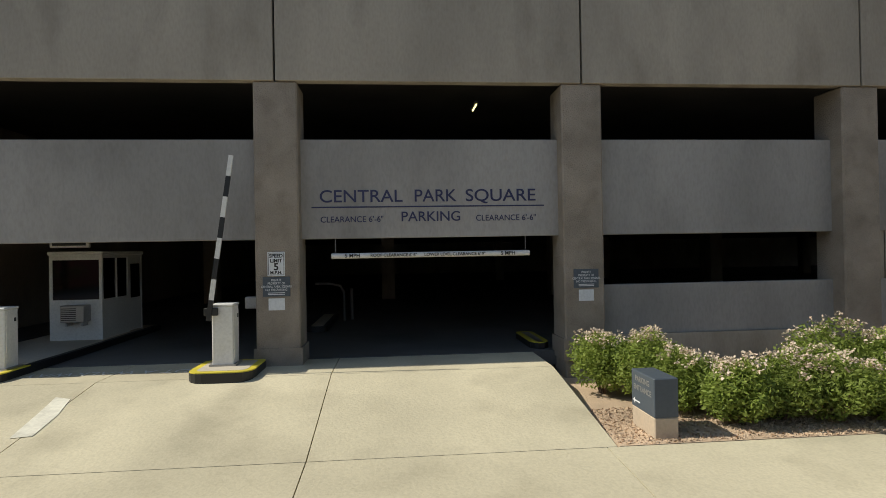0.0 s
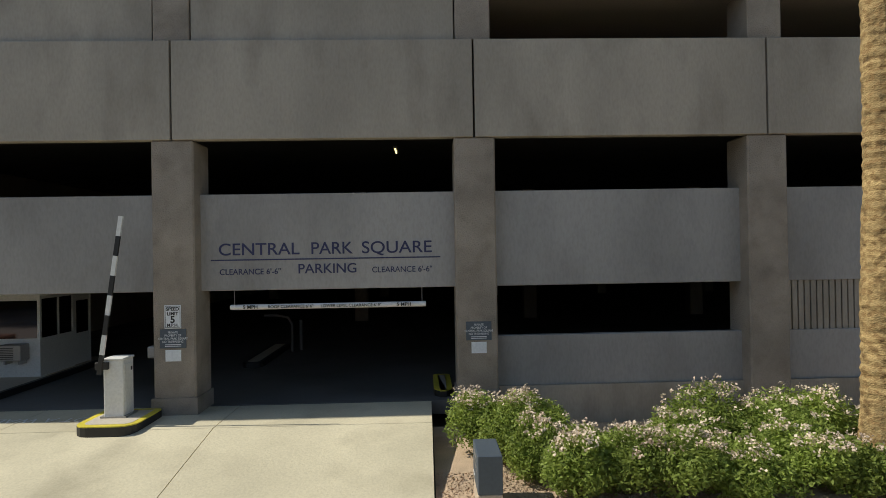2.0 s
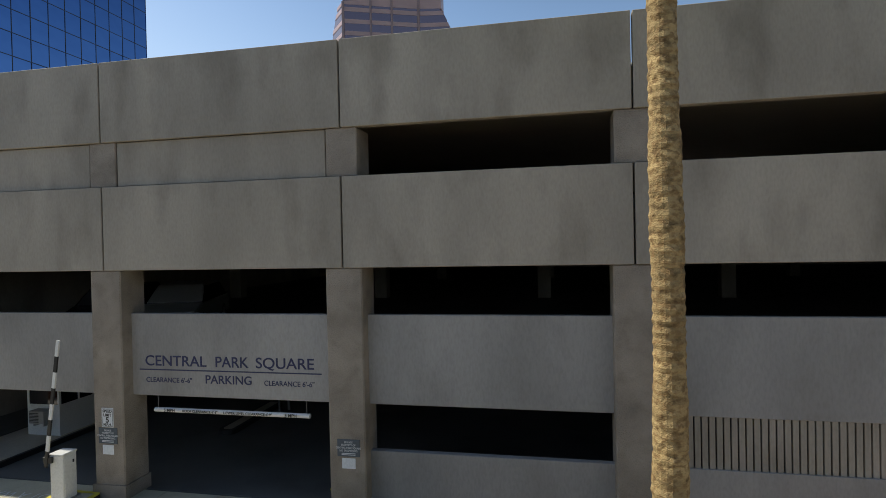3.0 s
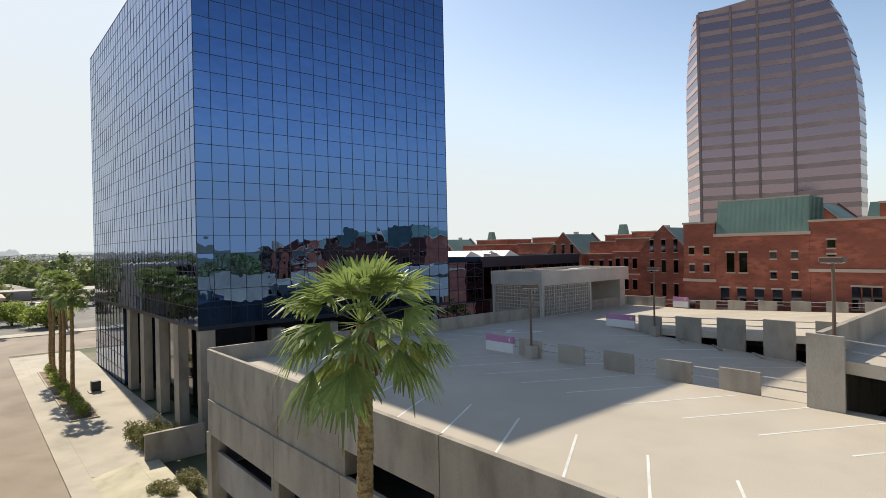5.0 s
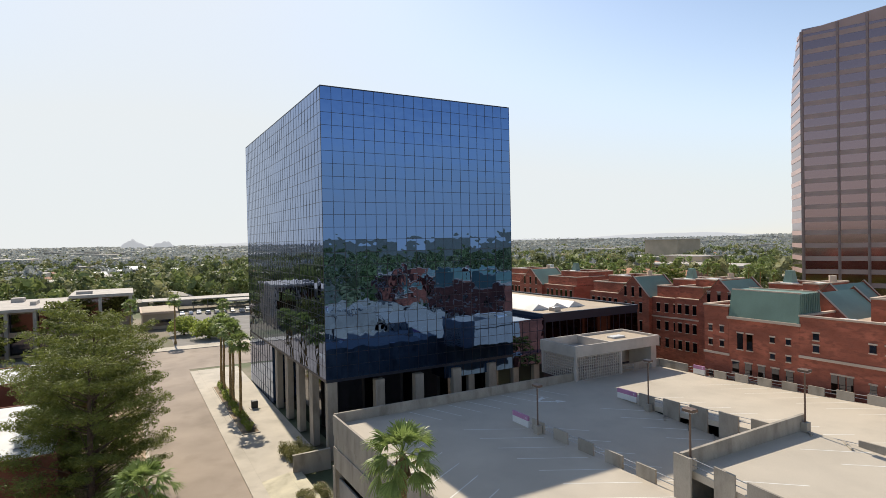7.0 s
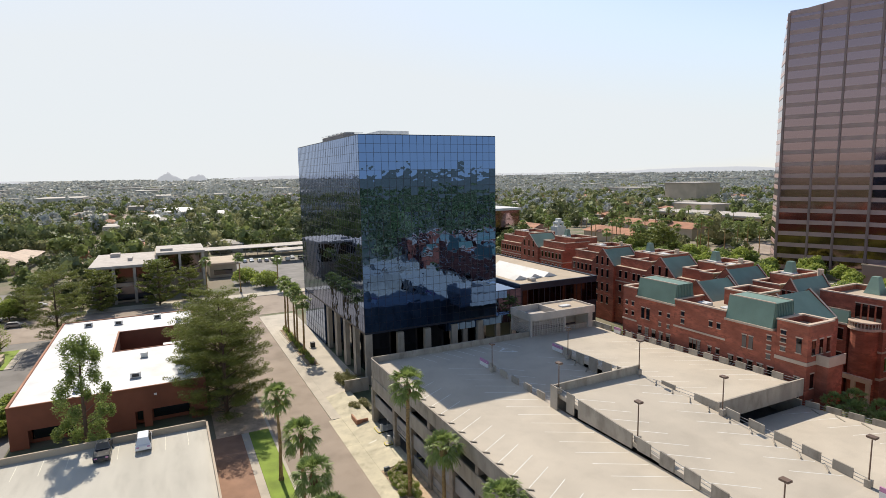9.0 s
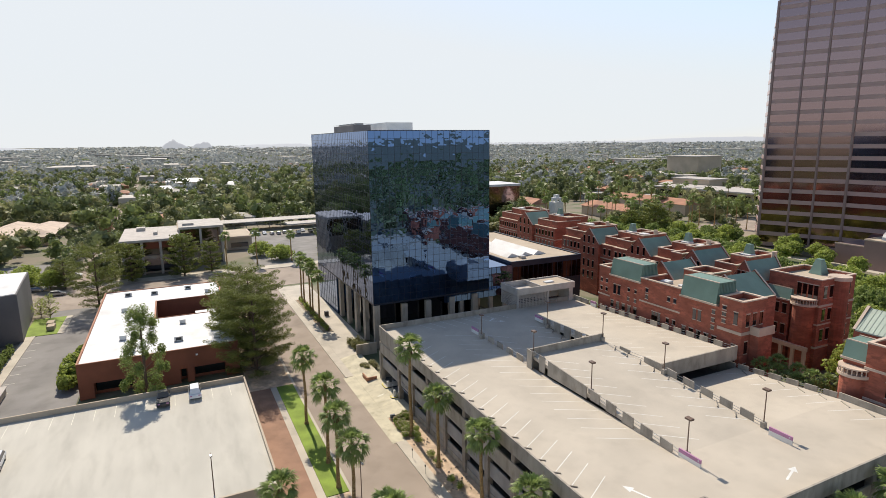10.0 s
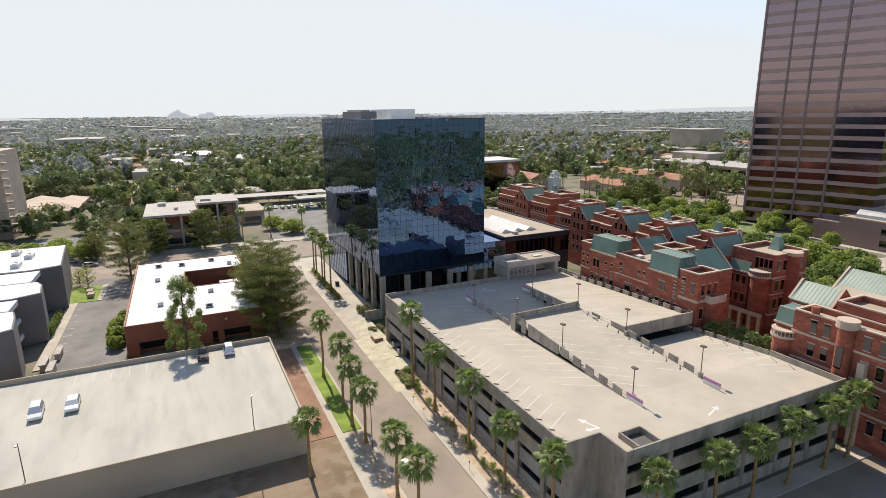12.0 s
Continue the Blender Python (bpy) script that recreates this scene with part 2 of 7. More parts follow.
def tube(bm, p0, p1, r0, r1=None, n=8, cap=True):
    p0, p1 = Vector(p0), Vector(p1)
    r1 = r0 if r1 is None else r1
    q = (p1 - p0).to_track_quat("Z", "Y").to_matrix()
    rings = []
    for p, r in ((p0, r0), (p1, r1)):
        rings.append([bm.verts.new(p + q @ Vector((math.cos(a) * r, math.sin(a) * r, 0)))
                      for a in (2 * math.pi * i / n for i in range(n))])
    for i in range(n):
        bm.faces.new((rings[0][i], rings[0][(i + 1) % n], rings[1][(i + 1) % n], rings[1][i]))
    if cap:
        bm.faces.new(rings[0][::-1])
        bm.faces.new(rings[1])


def quad(bm, a, b, c, d):
    return bm.faces.new([bm.verts.new(p) for p in (a, b, c, d)])


def mesh_of(name, bm, material, smooth=False, bevel=0.0):
    if bevel:
        bmesh.ops.bevel(bm, geom=bm.edges[:], offset=bevel, segments=1, affect="EDGES")
    me = bpy.data.meshes.new(name)
    bm.to_mesh(me)
    bm.free()
    me.materials.append(material)
    if smooth:
        for p in me.polygons:
            p.use_smooth = True
    return me


def part(name, bm, material, parent, label="", smooth=False, bevel=0.0):
    ob = new(name, mesh_of(name, bm, material, smooth, bevel))
    ob.parent = parent
    return tagged(ob, label)


def share(name, me, parent, m):
    """One more object on the mesh me, at the pose m under parent."""
    ob = new(name, me)
    ob.parent = parent
    ob.matrix_basis = m
    return ob


def solid(name, bm, material, label, category, kind="", group="", smooth=False, bevel=0.0):
    return tagged(new(name, mesh_of(name, bm, material, smooth, bevel)), label, category, group, kind)


def thing(name, label, category, at=(0, 0, 0), rz=0.0, kind="", group=""):
    e = new(name)
    e.empty_display_size = 0.3
    e.matrix_basis = pose(*at, 0, 0, rz)
    return tagged(e, label, category, group, kind)


def one_box(*a):
    bm = bmesh.new()
    box(bm, *a)
    return bm


def boxes(rows):
    bm = bmesh.new()
    for r in rows:
        box(bm, *r)
    return bm

# ---------------------------------------------------------------- ground
def terrain(x, y):
    """The height of the plain: level in the city, rising gently towards the far hills."""
    r = math.hypot(x + 50, y)
    return -0.62 + 27.0 * (max(0.0, r - 1500) / 3500) ** 1.4


bm = bmesh.new()
GRID = [-7000 + 200 * i for i in range(71)]
rows_ = [[bm.verts.new((gx, gy, terrain(gx, gy))) for gx in GRID] for gy in GRID]
for lo_, hi_ in zip(rows_[:-1], rows_[1:]):
    for i in range(len(GRID) - 1):
        bm.faces.new((lo_[i], lo_[i + 1], hi_[i + 1], hi_[i]))
ground = solid("ground", bm, M_GROUND, "dry tan desert city ground reaching the horizon", "ground", "structure", smooth=True)
KERB_R, KERB_L = -5.35, -14.9
road = solid("road", boxes([(-95, 400, KERB_L, KERB_R, -0.61, -0.58), (-122, -95, -300, 400, -0.61, -0.58), (61, 74, -4.9, 300, -0.61, -0.575), (-95, -8, -62, -52, -0.61, -0.58)]), M_ASPH,
             "worn brownish asphalt street", "road", "structure")
bm = bmesh.new()
prism(bm, [(-1450, -79.2), (-128, -64.2), (-128, -59.8), (-1450, -74.8)], -0.61, -0.59)
solid("road_far", bm, M_ASPH, "straight tree lined suburban street running to the west", "road", "structure")
# street-side pavement, driveway slabs, planting bed
pavement = solid("pavement", boxes([(-92, -14, KERB_R, -3.9, -0.6, -0.44), (-92, -14, KERB_R - 0.16, KERB_R - 0.004, -0.6, -0.43),
                                    (13, 66, KERB_R, -3.9, -0.6, -0.44), (13, 66, KERB_R - 0.16, KERB_R - 0.004, -0.6, -0.43)]), M_WALK,
                 "pale concrete pavement beside the street", "pavement", "structure")
driveway = thing("driveway", "pale sunlit concrete driveway slabs sloping up to the garage", "driveway", kind="structure")


def drive_z(x, y):
    return -0.46 - 0.03 * (y < -4) if y < -3.8 else -0.46 + 0.46 * min(1, (y + 3.9) / 3.0)


XS = [-24, -18.4, -13.2, -8.0, -2.9, 1.1, 5.15]
for a, b in zip(XS[:-1], XS[1:]):
    for c, d in ((-3.9, -0.9), (-0.9, 0.62)):
        bm = bmesh.new()
        prism(bm, [(a + 0.008, c + 0.008), (b - 0.008, c + 0.008), (b - 0.008, d - 0.003), (a + 0.008, d - 0.003)], -0.6, drive_z)
        part("slab", bm, M_DRIVE, driveway)
for a, b in zip([-14, -8.5, -4.0, 1.1, 5.0, 9.0], [-8.5, -4.0, 1.1, 5.0, 9.0, 13]):
    bm = bmesh.new()
    prism(bm, [(a + 0.008, -6.0), (b - 0.008, -6.0), (b - 0.008, -3.908), (a + 0.008, -3.908)], -0.6, lambda x, y: -0.565 if y < -5 else -0.46)
    part("slab", bm, M_DRIVE, driveway)
part("joint_sand", boxes([(-24, 5.1, -3.9, 0.6, -0.6, -0.50)]), M_DIRT, driveway)
forecourt = solid("forecourt", boxes([(-92, -24, -3.9, 4.4, -0.6, -0.42)]), M_WALK, "pale concrete forecourt along the glass tower", "forecourt", "structure")
bed = solid("planting_bed", one_box(5.17, 53.2, -3.9, 0.3, -0.6, -0.452), M_GRAVEL, "tan gravel planting bed along the garage", "planting bed", "structure")
pavement_2 = solid("pavement_far", boxes([(-92, 300, -15.3, KERB_L, -0.6, -0.44), (-15.6, 21.7, -19.4, -18.32, -0.6, -0.45), (21.7, 300, -19.4, -17.2, -0.6, -0.45)]), M_WALK,
                   "pale concrete pavement across the street", "pavement", "structure")
verge = solid("verge", boxes([(21.7, 300, -17.2, -15.3, -0.6, -0.46), (-92, -15.7, -23, -15.3, -0.6, -0.46)]), M_GRAVEL, "tan gravel verge under the street trees", "verge", "structure")
lawn = solid("lawn", one_box(-15.6, 21.6, -18.3, -15.32, -0.5, -0.40), M_GRASS, "bright green strip of lawn by the street", "lawn", "structure")
dirt = solid("dirt_lot", one_box(21.8, 300, -70, -19.4, -0.6, -0.5), M_DIRT, "bare brown dirt lot behind the parking deck", "dirt lot", "structure")

# ---------------------------------------------------------------- parking garage
GX0, GX1, GX2, GY1, GY2 = -9.7, 53.0, 57.5, 5.3, 46.0
Z2, Z3, Z4, ZD, ZT = 2.45, 5.52, 8.59, 9.5, 10.5
SP = 2.0
BAYS = [-9.3] + [6.1 * i for i in range(0, 9)] + [52.7]
garage = thing("parking_garage", "grey precast concrete parking garage of four levels", "parking garage", kind="structure")
# side walls
for z0 in (Z3, Z4):
    top = ZT if z0 == Z4 else z0 + SP
    for a, b in zip(BAYS[:-1], BAYS[1:]):
        part("spandrel", one_box(a + 0.02, b - 0.02, 0, 0.22, z0, top), M_CONC, garage, bevel=0.01)
for a, b in zip(BAYS[:-1], BAYS[1:]):
    part("spandrel", one_box(a + 0.40, b - 0.40, 0.38, 0.56, Z2, Z2 + SP), M_PANEL, garage, bevel=0.01)
    if a > 6:
        part("spandrel", one_box(a + 0.40, b - 0.40, 0.38, 0.56, 0.35, 1.4), M_PANEL, garage, bevel=0.01)
        part("base_wall", one_box(a + 0.40, b - 0.40, 0.32, 0.66, -0.6, 0.35), M_CONC, garage)
for a in BAYS[1:-1]:
    part("column", one_box(a - 0.42, a + 0.42, 0.04, 0.86, -0.6, Z3), M_COL, garage, bevel=0.03)
    part("column", one_box(a - 0.36, a + 0.36, 0.06, 0.86, Z3 + SP, Z4), M_COL, garage, bevel=0.02)
for a, b in ((BAYS[0], -0.385), (0.385, 5.715)):
    part("closed_panel", one_box(a, b, 0.09, 0.25, Z3 + SP + 0.015, Z4 - 0.015), M_CONC, garage, bevel=0.012)
# added dark sheet; the gaps beside the column blocks show it as shade
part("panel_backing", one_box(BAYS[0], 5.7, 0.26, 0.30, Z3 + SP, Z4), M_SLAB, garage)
for a in BAYS[1:3]:
    part("plinth", boxes([(a - 0.46, a + 0.46, 0.0, 0.036, -0.1, 0.34), (a - 0.46, a - 0.424, 0.036, 0.86, -0.1, 0.34), (a + 0.424, a + 0.46, 0.036, 0.86, -0.1, 0.34)]), M_COL, garage)
part("corner_wall", one_box(GX0, -8.9, 0.02, 0.9, -0.6, Z3), M_CONC, garage)
part("end_wall", one_box(GX0, GX0 + 0.22, 0.22, 30, -0.6, ZT), M_CONC, garage)
part("notch_wall", one_box(GX1 - 0.25, GX1, 0.0, GY1, -0.6, ZT), M_CONC, garage)
part("notch_wall", one_box(GX1, GX2, GY1, GY1 + 0.25, -0.6, ZT), M_CONC, garage)
EB = [GY1 + 0.25 + i * 6.7 for i in range(7)]
EB[-1] = GY2
for z0 in (-0.6, Z2, Z3, Z4):
    for a, b in zip(EB[:-1], EB[1:]):
        part("spandrel", one_box(GX2 - 0.22, GX2, a + 0.01, b - 0.01, z0, {-0.6: 1.2, Z2: Z2 + SP, Z3: Z3 + SP, Z4: ZT}[z0]), M_CONC, garage, bevel=0.012)
for a in EB[1:-1]:
    part("column", one_box(GX2 - 0.7, GX2 + 0.05, a - 0.4, a + 0.4, -0.6, Z4), M_COL, garage, bevel=0.03)
part("back_wall", one_box(46.0, GX2, GY2 - 0.2, GY2, -0.6, ZT - 0.1), M_CONC, garage)
part("back_wall", one_box(GX0, 30.5, GY2 - 0.2, GY2, -0.6, 8.9), M_CONC, garage)
part("end_wall", one_box(GX0, GX0 + 0.22, 30, GY2, -0.6, ZT), M_CONC, garage)
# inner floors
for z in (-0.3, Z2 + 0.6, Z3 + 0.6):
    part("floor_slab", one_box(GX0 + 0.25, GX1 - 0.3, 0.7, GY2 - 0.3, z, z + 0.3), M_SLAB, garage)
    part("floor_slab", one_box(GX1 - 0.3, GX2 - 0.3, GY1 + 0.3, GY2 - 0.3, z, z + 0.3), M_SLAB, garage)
for yy in (15.5, 30.0):
    for x in range(-6, 56, 8):
        part("inner_column", one_box(x - 0.3, x + 0.3, yy - 0.3, yy + 0.3, -0.3, 8.0), M_CONC, garage)
Y1, Y2 = 15.4, 29.8


def deck(name, x0, x1, y0, y1, z0, z1):
    bm = bmesh.new()
    f = lambda x, y: z0 + (z1 - z0) * (x - x0) / (x1 - x0)
    prism(bm, [(x0, y0), (x1, y0), (x1, y1), (x0, y1)], lambda x, y: f(x, y) - 0.5, f)
    return part(name, bm, M_DECK, garage)


deck("deck", GX0 + 0.22, GX1 - 0.25, 0.22, Y1, ZD, ZD)
deck("deck", GX0 + 0.22, -1.2, Y1, GY2, ZD, ZD)
deck("deck", 46.5, GX1 - 0.25, Y1, GY2 - 0.2, ZD, ZD)
deck("deck", GX1 - 0.25, GX2 - 0.22, GY1 + 0.25, GY2 - 0.2, ZD, ZD)
deck("ramp", -1.2, 18.0, Y1, Y2, ZD, 8.0)
deck("ramp", 18.0, 46.5, Y1, Y2, 11.5, ZD)
deck("ramp", -1.2, 30.5, Y2, GY2, ZD, 10.9)
deck("ramp", 30.5, 46.5, Y2, GY2 - 0.2, 8.2, ZD)
bm = bmesh.new()
prism(bm, [(17.9, Y1 - 0.4), (18.15, Y1 - 0.4), (18.15, Y2 - 0.2), (17.9, Y2 - 0.2)], 7.6, lambda x, y: 12.55 + 0.2 * (y - Y1) / (Y2 - Y1))
part("ramp_end_wall", bm, M_CONC, garage)
part("ramp_end_wall", one_box(30.3, 30.55, Y2, GY2, 9.55, 11.85), M_CONC, garage)
bm = bmesh.new()
prism(bm, [(27.0, Y2 - 0.1), (30.55, Y2 - 0.1), (30.55, Y2 + 0.1), (27.0, Y2 + 0.1)], 10.0, lambda x, y: 11.75)
part("ramp_side_wall", bm, M_CONC, garage)
part("shaft_wall", boxes([(53.6, 53.8, 7.6, 11.0, ZD, 10.3), (53.8, 56.9, 10.8, 11.0, ZD, 10.3), (53.8, 56.9, 7.6, 7.8, ZD, 10.3)]), M_CONC, garage)
# no pit is cut: a dark sheet on the deck stands for its shade
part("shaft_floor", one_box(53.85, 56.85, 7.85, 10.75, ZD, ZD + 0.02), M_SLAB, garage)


# ---- barrier panels and rails on the deck
def z_of(x, strip):
    if strip == 1 or x < -1.2 or x > 46.5:
        return ZD
    if strip == 2:
        return ZD - 1.5 * (x + 1.2) / 19.2 if x < 18 else 11.5 - 2.0 * (x - 18) / 28.5
    return ZD + 1.4 * (x + 1.2) / 31.7 if x < 30.5 else 8.2 + 1.3 * (x - 30.5) / 16


barrier = thing("deck_barrier", "row of pale concrete barrier panels with steel rails", "barrier", group="deck barriers")
barrier_2 = thing("deck_barrier", "row of tall concrete barrier panels with steel rails beside the ramp", "barrier", group="deck barriers")
barrier_3 = thing("deck_barrier", "row of concrete parapet panels with dark gaps at the deck's edge", "barrier", group="deck barriers")


def panel(parent, x0, x1, y, z0, z1, zr=None):
    bm = bmesh.new()
    zb = z1 if zr is None else zr
    prism(bm, [(x0, y - 0.08), (x1, y - 0.08), (x1, y + 0.08), (x0, y + 0.08)], z0, lambda x, y: z1 if x < (x0 + x1) / 2 else zb)
    part("panel", bm, M_CONC, parent)


def rail(parent, a, b):
    bm = bmesh.new()
    tube(bm, a, b, 0.03, n=6)
    part("rail", bm, M_METAL, parent)


x = 1.7
while x < 16.0:
    panel(barrier, x, x + 1.75, Y1, z_of(x, 2) - 0.3, ZD + 1.0)
    x += 3.05
for k in (0.45, 0.85):
    rail(barrier, (1.0, Y1, ZD + k), (17.6, Y1, ZD + k))
panel(barrier, 17.6, 18.9, Y1 - 0.52, ZD, 12.5, 12.45)
panel(barrier, 20.3, 21.7, Y1 - 0.12, ZD + 0.3, 12.35, 12.25)
panel(barrier, 22.5, 31.2, Y1 - 0.12, ZD + 0.35, 12.15, 11.55)
x = 32.0
while x < 46:
    panel(barrier, x, x + 1.75, Y1 - 0.12, max(ZD + 0.05, z_of(x, 2) - 0.5), z_of(x, 2) + 1.0, z_of(x + 1.75, 2) + 1.0)
    x += 3.0
for k in (0.4, 0.8):
    rail(barrier, (18.2, Y1 - 0.05, 11.5 + k), (46.5, Y1 - 0.05, ZD + k))
x = 1.4
while x < 18.5:
    panel(barrier_2, x, x + 1.9, Y2, z_of(x + 1.9, 2), z_of(x, 3) + 1.0)
    x += 3.05
for k in (0.5, 0.9):
    rail(barrier_2, (-1.0, Y2, ZD + k), (27.0, Y2, z_of(27, 3) + k))
panel(barrier_2, 21.8, 24.0, Y2, 10.3, 11.7)
x = 31.3
while x < 46:
    panel(barrier_2, x, x + 1.85, Y2, z_of(x, 3), z_of(x, 2) + 1.0, z_of(x + 1.8, 2) + 1.0)
    x += 3.0
for k in (0.35, 0.7):
    rail(barrier_2, (30.6, Y2, z_of(30.6, 2) + k), (46.5, Y2, ZD + k))
x = -4.0
while x < 29:
    panel(barrier_3, x, x + 1.6, GY2 - 0.1, 8.9, z_of(x, 3) + 0.95)
    x += 2.75
for k in (0.35, 0.7):
    rail(barrier_3, (-6, GY2 - 0.1, ZD + k), (30.4, GY2 - 0.1, z_of(30.4, 3) + k))
part("panel", one_box(-9.48, -5.0, GY2 - 0.2, GY2, 8.9, ZT), M_CONC, barrier_3)
bm = bmesh.new()
prism(bm, [(30.5, GY2 - 0.2), (45.98, GY2 - 0.2), (45.98, GY2), (30.5, GY2)], -0.6, lambda x, y: z_of(x, 3) + 0.02)
part("back_wall", bm, M_CONC, garage)
x = 31.0
while x < 45:
    panel(barrier_3, x, x + 1.75, GY2 - 0.1, z_of(x, 3) - 0.15, z_of(x, 3) + 0.8, z_of(x + 1.75, 3) + 0.8)
    x += 2.6
for k in (0.3, 0.6):
    rail(barrier_3, (30.6, GY2 - 0.1, z_of(30.6, 3) + k), (45.9, GY2 - 0.1, z_of(45.9, 3) + k))

# ---- wheel stops, bay lines, arrows
STOP = mesh_of("wheel_stop", one_box(-0.9, 0.9, -0.08, 0.08, 0.0, 0.13), M_CONC, bevel=0.03)
for i in range(19):
    w = tagged(new("wheel_stop", STOP), "weathered concrete wheel stop on the parking deck", "wheel stop", "wheel stops")
    w.matrix_basis = pose(2.0 + i * 2.72, 1.05, ZD, 0, 0, 48)
for i in range(15):
    x = 5.0 + i * 2.72
    w = tagged(new("wheel_stop", STOP), "weathered concrete wheel stop on the parking deck", "wheel stop", "wheel stops")
    w.matrix_basis = pose(x, 29.2, z_of(x, 2), 0, 0, -48)
for i in range(7):
    w = tagged(new("wheel_stop", STOP), "weathered concrete wheel stop on the parking deck", "wheel stop", "wheel stops")
    w.matrix_basis = pose(33 + i * 2.9, GY2 - 1.3, z_of(33 + i * 2.9, 3), 0, 0, -30)


def line(bm, x0, y0, x1, y1, w, strip, lift=0.006):
    d = Vector((x1 - x0, y1 - y0, 0)).normalized()
    n = Vector((-d.y, d.x, 0)) * w / 2
    pts = []
    for px, py in ((x0 - n.x, y0 - n.y), (x1 - n.x, y1 - n.y), (x1 + n.x, y1 + n.y), (x0 + n.x, y0 + n.y)):
        pts.append((px, py, z_of(px, strip) + lift))
    quad(bm, *pts)


bay_lines = thing("bay_lines", "faded white parking bay lines painted on the deck", "bay lines", kind="structure")
for i in range(18):
    bm = bmesh.new()
    line(bm, 2.54 + i * 2.72, 0.6, -0.36 + i * 2.72, 5.5, 0.09, 1)
    part("bay_line", bm, M_LINE, bay_lines)
for i in range(16):
    bm = bmesh.new()
    line(bm, 1.36 + i * 2.72, 14.8, -1.44 + i * 2.72, 9.9, 0.09, 1)
    part("bay_line", bm, M_LINE, bay_lines)
for i in range(6):
    bm = bmesh.new()
    line(bm, 1.0 + i * 2.72, 16.2, 4.0 + i * 2.72, 20.2, 0.09, 2)
    line(bm, 3.0 + i * 2.72, 29.4, 0.2 + i * 2.72, 25.4, 0.09, 2)
    part("bay_line", bm, M_LINE, bay_lines)
for i in range(9):
    bm = bmesh.new()
    line(bm, 20.5 + i * 2.72, 16.2, 23.4 + i * 2.72, 20.2, 0.09, 2)
    line(bm, 22.8 + i * 2.72, 29.4, 20.0 + i * 2.72, 25.4, 0.09, 2)
    part("bay_line", bm, M_LINE, bay_lines)
for i in range(10):
    bm = bmesh.new()
    line(bm, 0.0 + i * 2.72, 31.0, 2.8 + i * 2.72, 35.0, 0.09, 3)
    line(bm, 3.0 + i * 2.72, GY2 - 0.8, 0.2 + i * 2.72, GY2 - 4.8, 0.09, 3)
    part("bay_line", bm, M_LINE, bay_lines)
for i in range(8):
    bm = bmesh.new()
    line(bm, 33.0 + i * 2.72, GY2 - 0.8, 31.2 + i * 2.72, GY2 - 5.2, 0.09, 3)
    part("bay_line", bm, M_LINE, bay_lines)
for i in range(4):
    bm = bmesh.new()
    line(bm, -9.2, 8 + i * 4.6, -5.0, 9.6 + i * 4.6, 0.09, 1)
    line(bm, -9.2, 10.3 + i * 4.6, -5.0, 11.9 + i * 4.6, 0.09, 1)
    part("bay_line", bm, M_LINE, bay_lines)


def arrow(name, x, y, rz, bent):
    bm = bmesh.new()
    m = pose(x, y, ZD + 0.007, 0, 0, rz)
    def f(pts):
        bm.faces.new([bm.verts.new(m @ Vector((a, b, 0))) for a, b in pts])
    f([(-1.6, -0.12), (0.6, -0.12), (0.6, 0.12), (-1.6, 0.12)])
    f([(0.6, -0.5), (1.7, 0), (0.6, 0.5)])
    if bent:
        f([(-1.5, 0.12), (-1.2, 0.12), (-0.6, 1.1), (-0.95, 1.2)])
        f([(-0.35, 1.0), (-0.6, 1.75), (-1.25, 1.25)])
    return part(name, bm, M_LINE, bay_lines)


arrow("arrow", 54.2, 23.2, 110, False)
arrow("arrow", -4.2, 22.5, 60, True)
arrow("arrow", 49.5, 6.5, -160, True)


def deck_sign(x, y, z, length, slope=0.0):
    s = thing("level_sign", "white barrier panel with a faded pink level sign", "sign", (x, y, z), group="level signs")
    bm = bmesh.new()
    box(bm, 0, length, -0.09, 0.09, 0.0, 0.62)
    part("white_panel", bm, M_WHITE, s)
    bm = bmesh.new()
    box(bm, 0, length, -0.094, 0.094, 0.62, 1.05)
    part("pink_panel", bm, M_PINK, s)
    cu = bpy.data.curves.new("number", "FONT")
    cu.body, cu.size, cu.align_x, cu.align_y, cu.extrude = "4", 0.38, "CENTER", "CENTER", 0.004
    cu.materials.append(M_PAPER)
    t = new("number", cu)
    t.parent = s
    t.matrix_basis = pose(length - 0.3, -0.1, 0.83, 90, 0, 0)
    return s


deck_sign(-1.1, Y1 - 0.1, ZD, 2.4)
deck_sign(-1.5, Y2 - 0.1, ZD, 2.6)
deck_sign(46.4, Y1 + 0.2, ZD - 0.15, 2.9)
deck_sign(48.0, Y2 - 1.2, ZD, 2.8)
deck_sign(-4.0, GY2 - 0.3, ZD + 0.1, 1.6)


def deck_lamp(x, y, z, h):
    s = thing("deck_lamp", "brown lamp post with a flat square lamp head", "lamp post", (x, y, z), group="deck lamps")
    bm = bmesh.new()
    box(bm, -0.28, 0.28, -0.28, 0.28, 0, 0.75)
    part("base", bm, M_CONC, s, bevel=0.02)
    bm = bmesh.new()
    tube(bm, (0, 0, 0.7), (0, 0, h - 0.12), 0.075, 0.06)
    part("pole", bm, M_BROWNP, s)
    bm = bmesh.new()
    box(bm, -0.42, 0.42, -0.3, 0.3, h - 0.14, h + 0.08)
    part("head", bm, M_BROWNP, s, bevel=0.03)
    bm = bmesh.new()
    box(bm, -0.36, 0.36, -0.24, 0.24, h - 0.17, h - 0.145)
    part("lens", bm, M_PAPER, s)
    return s


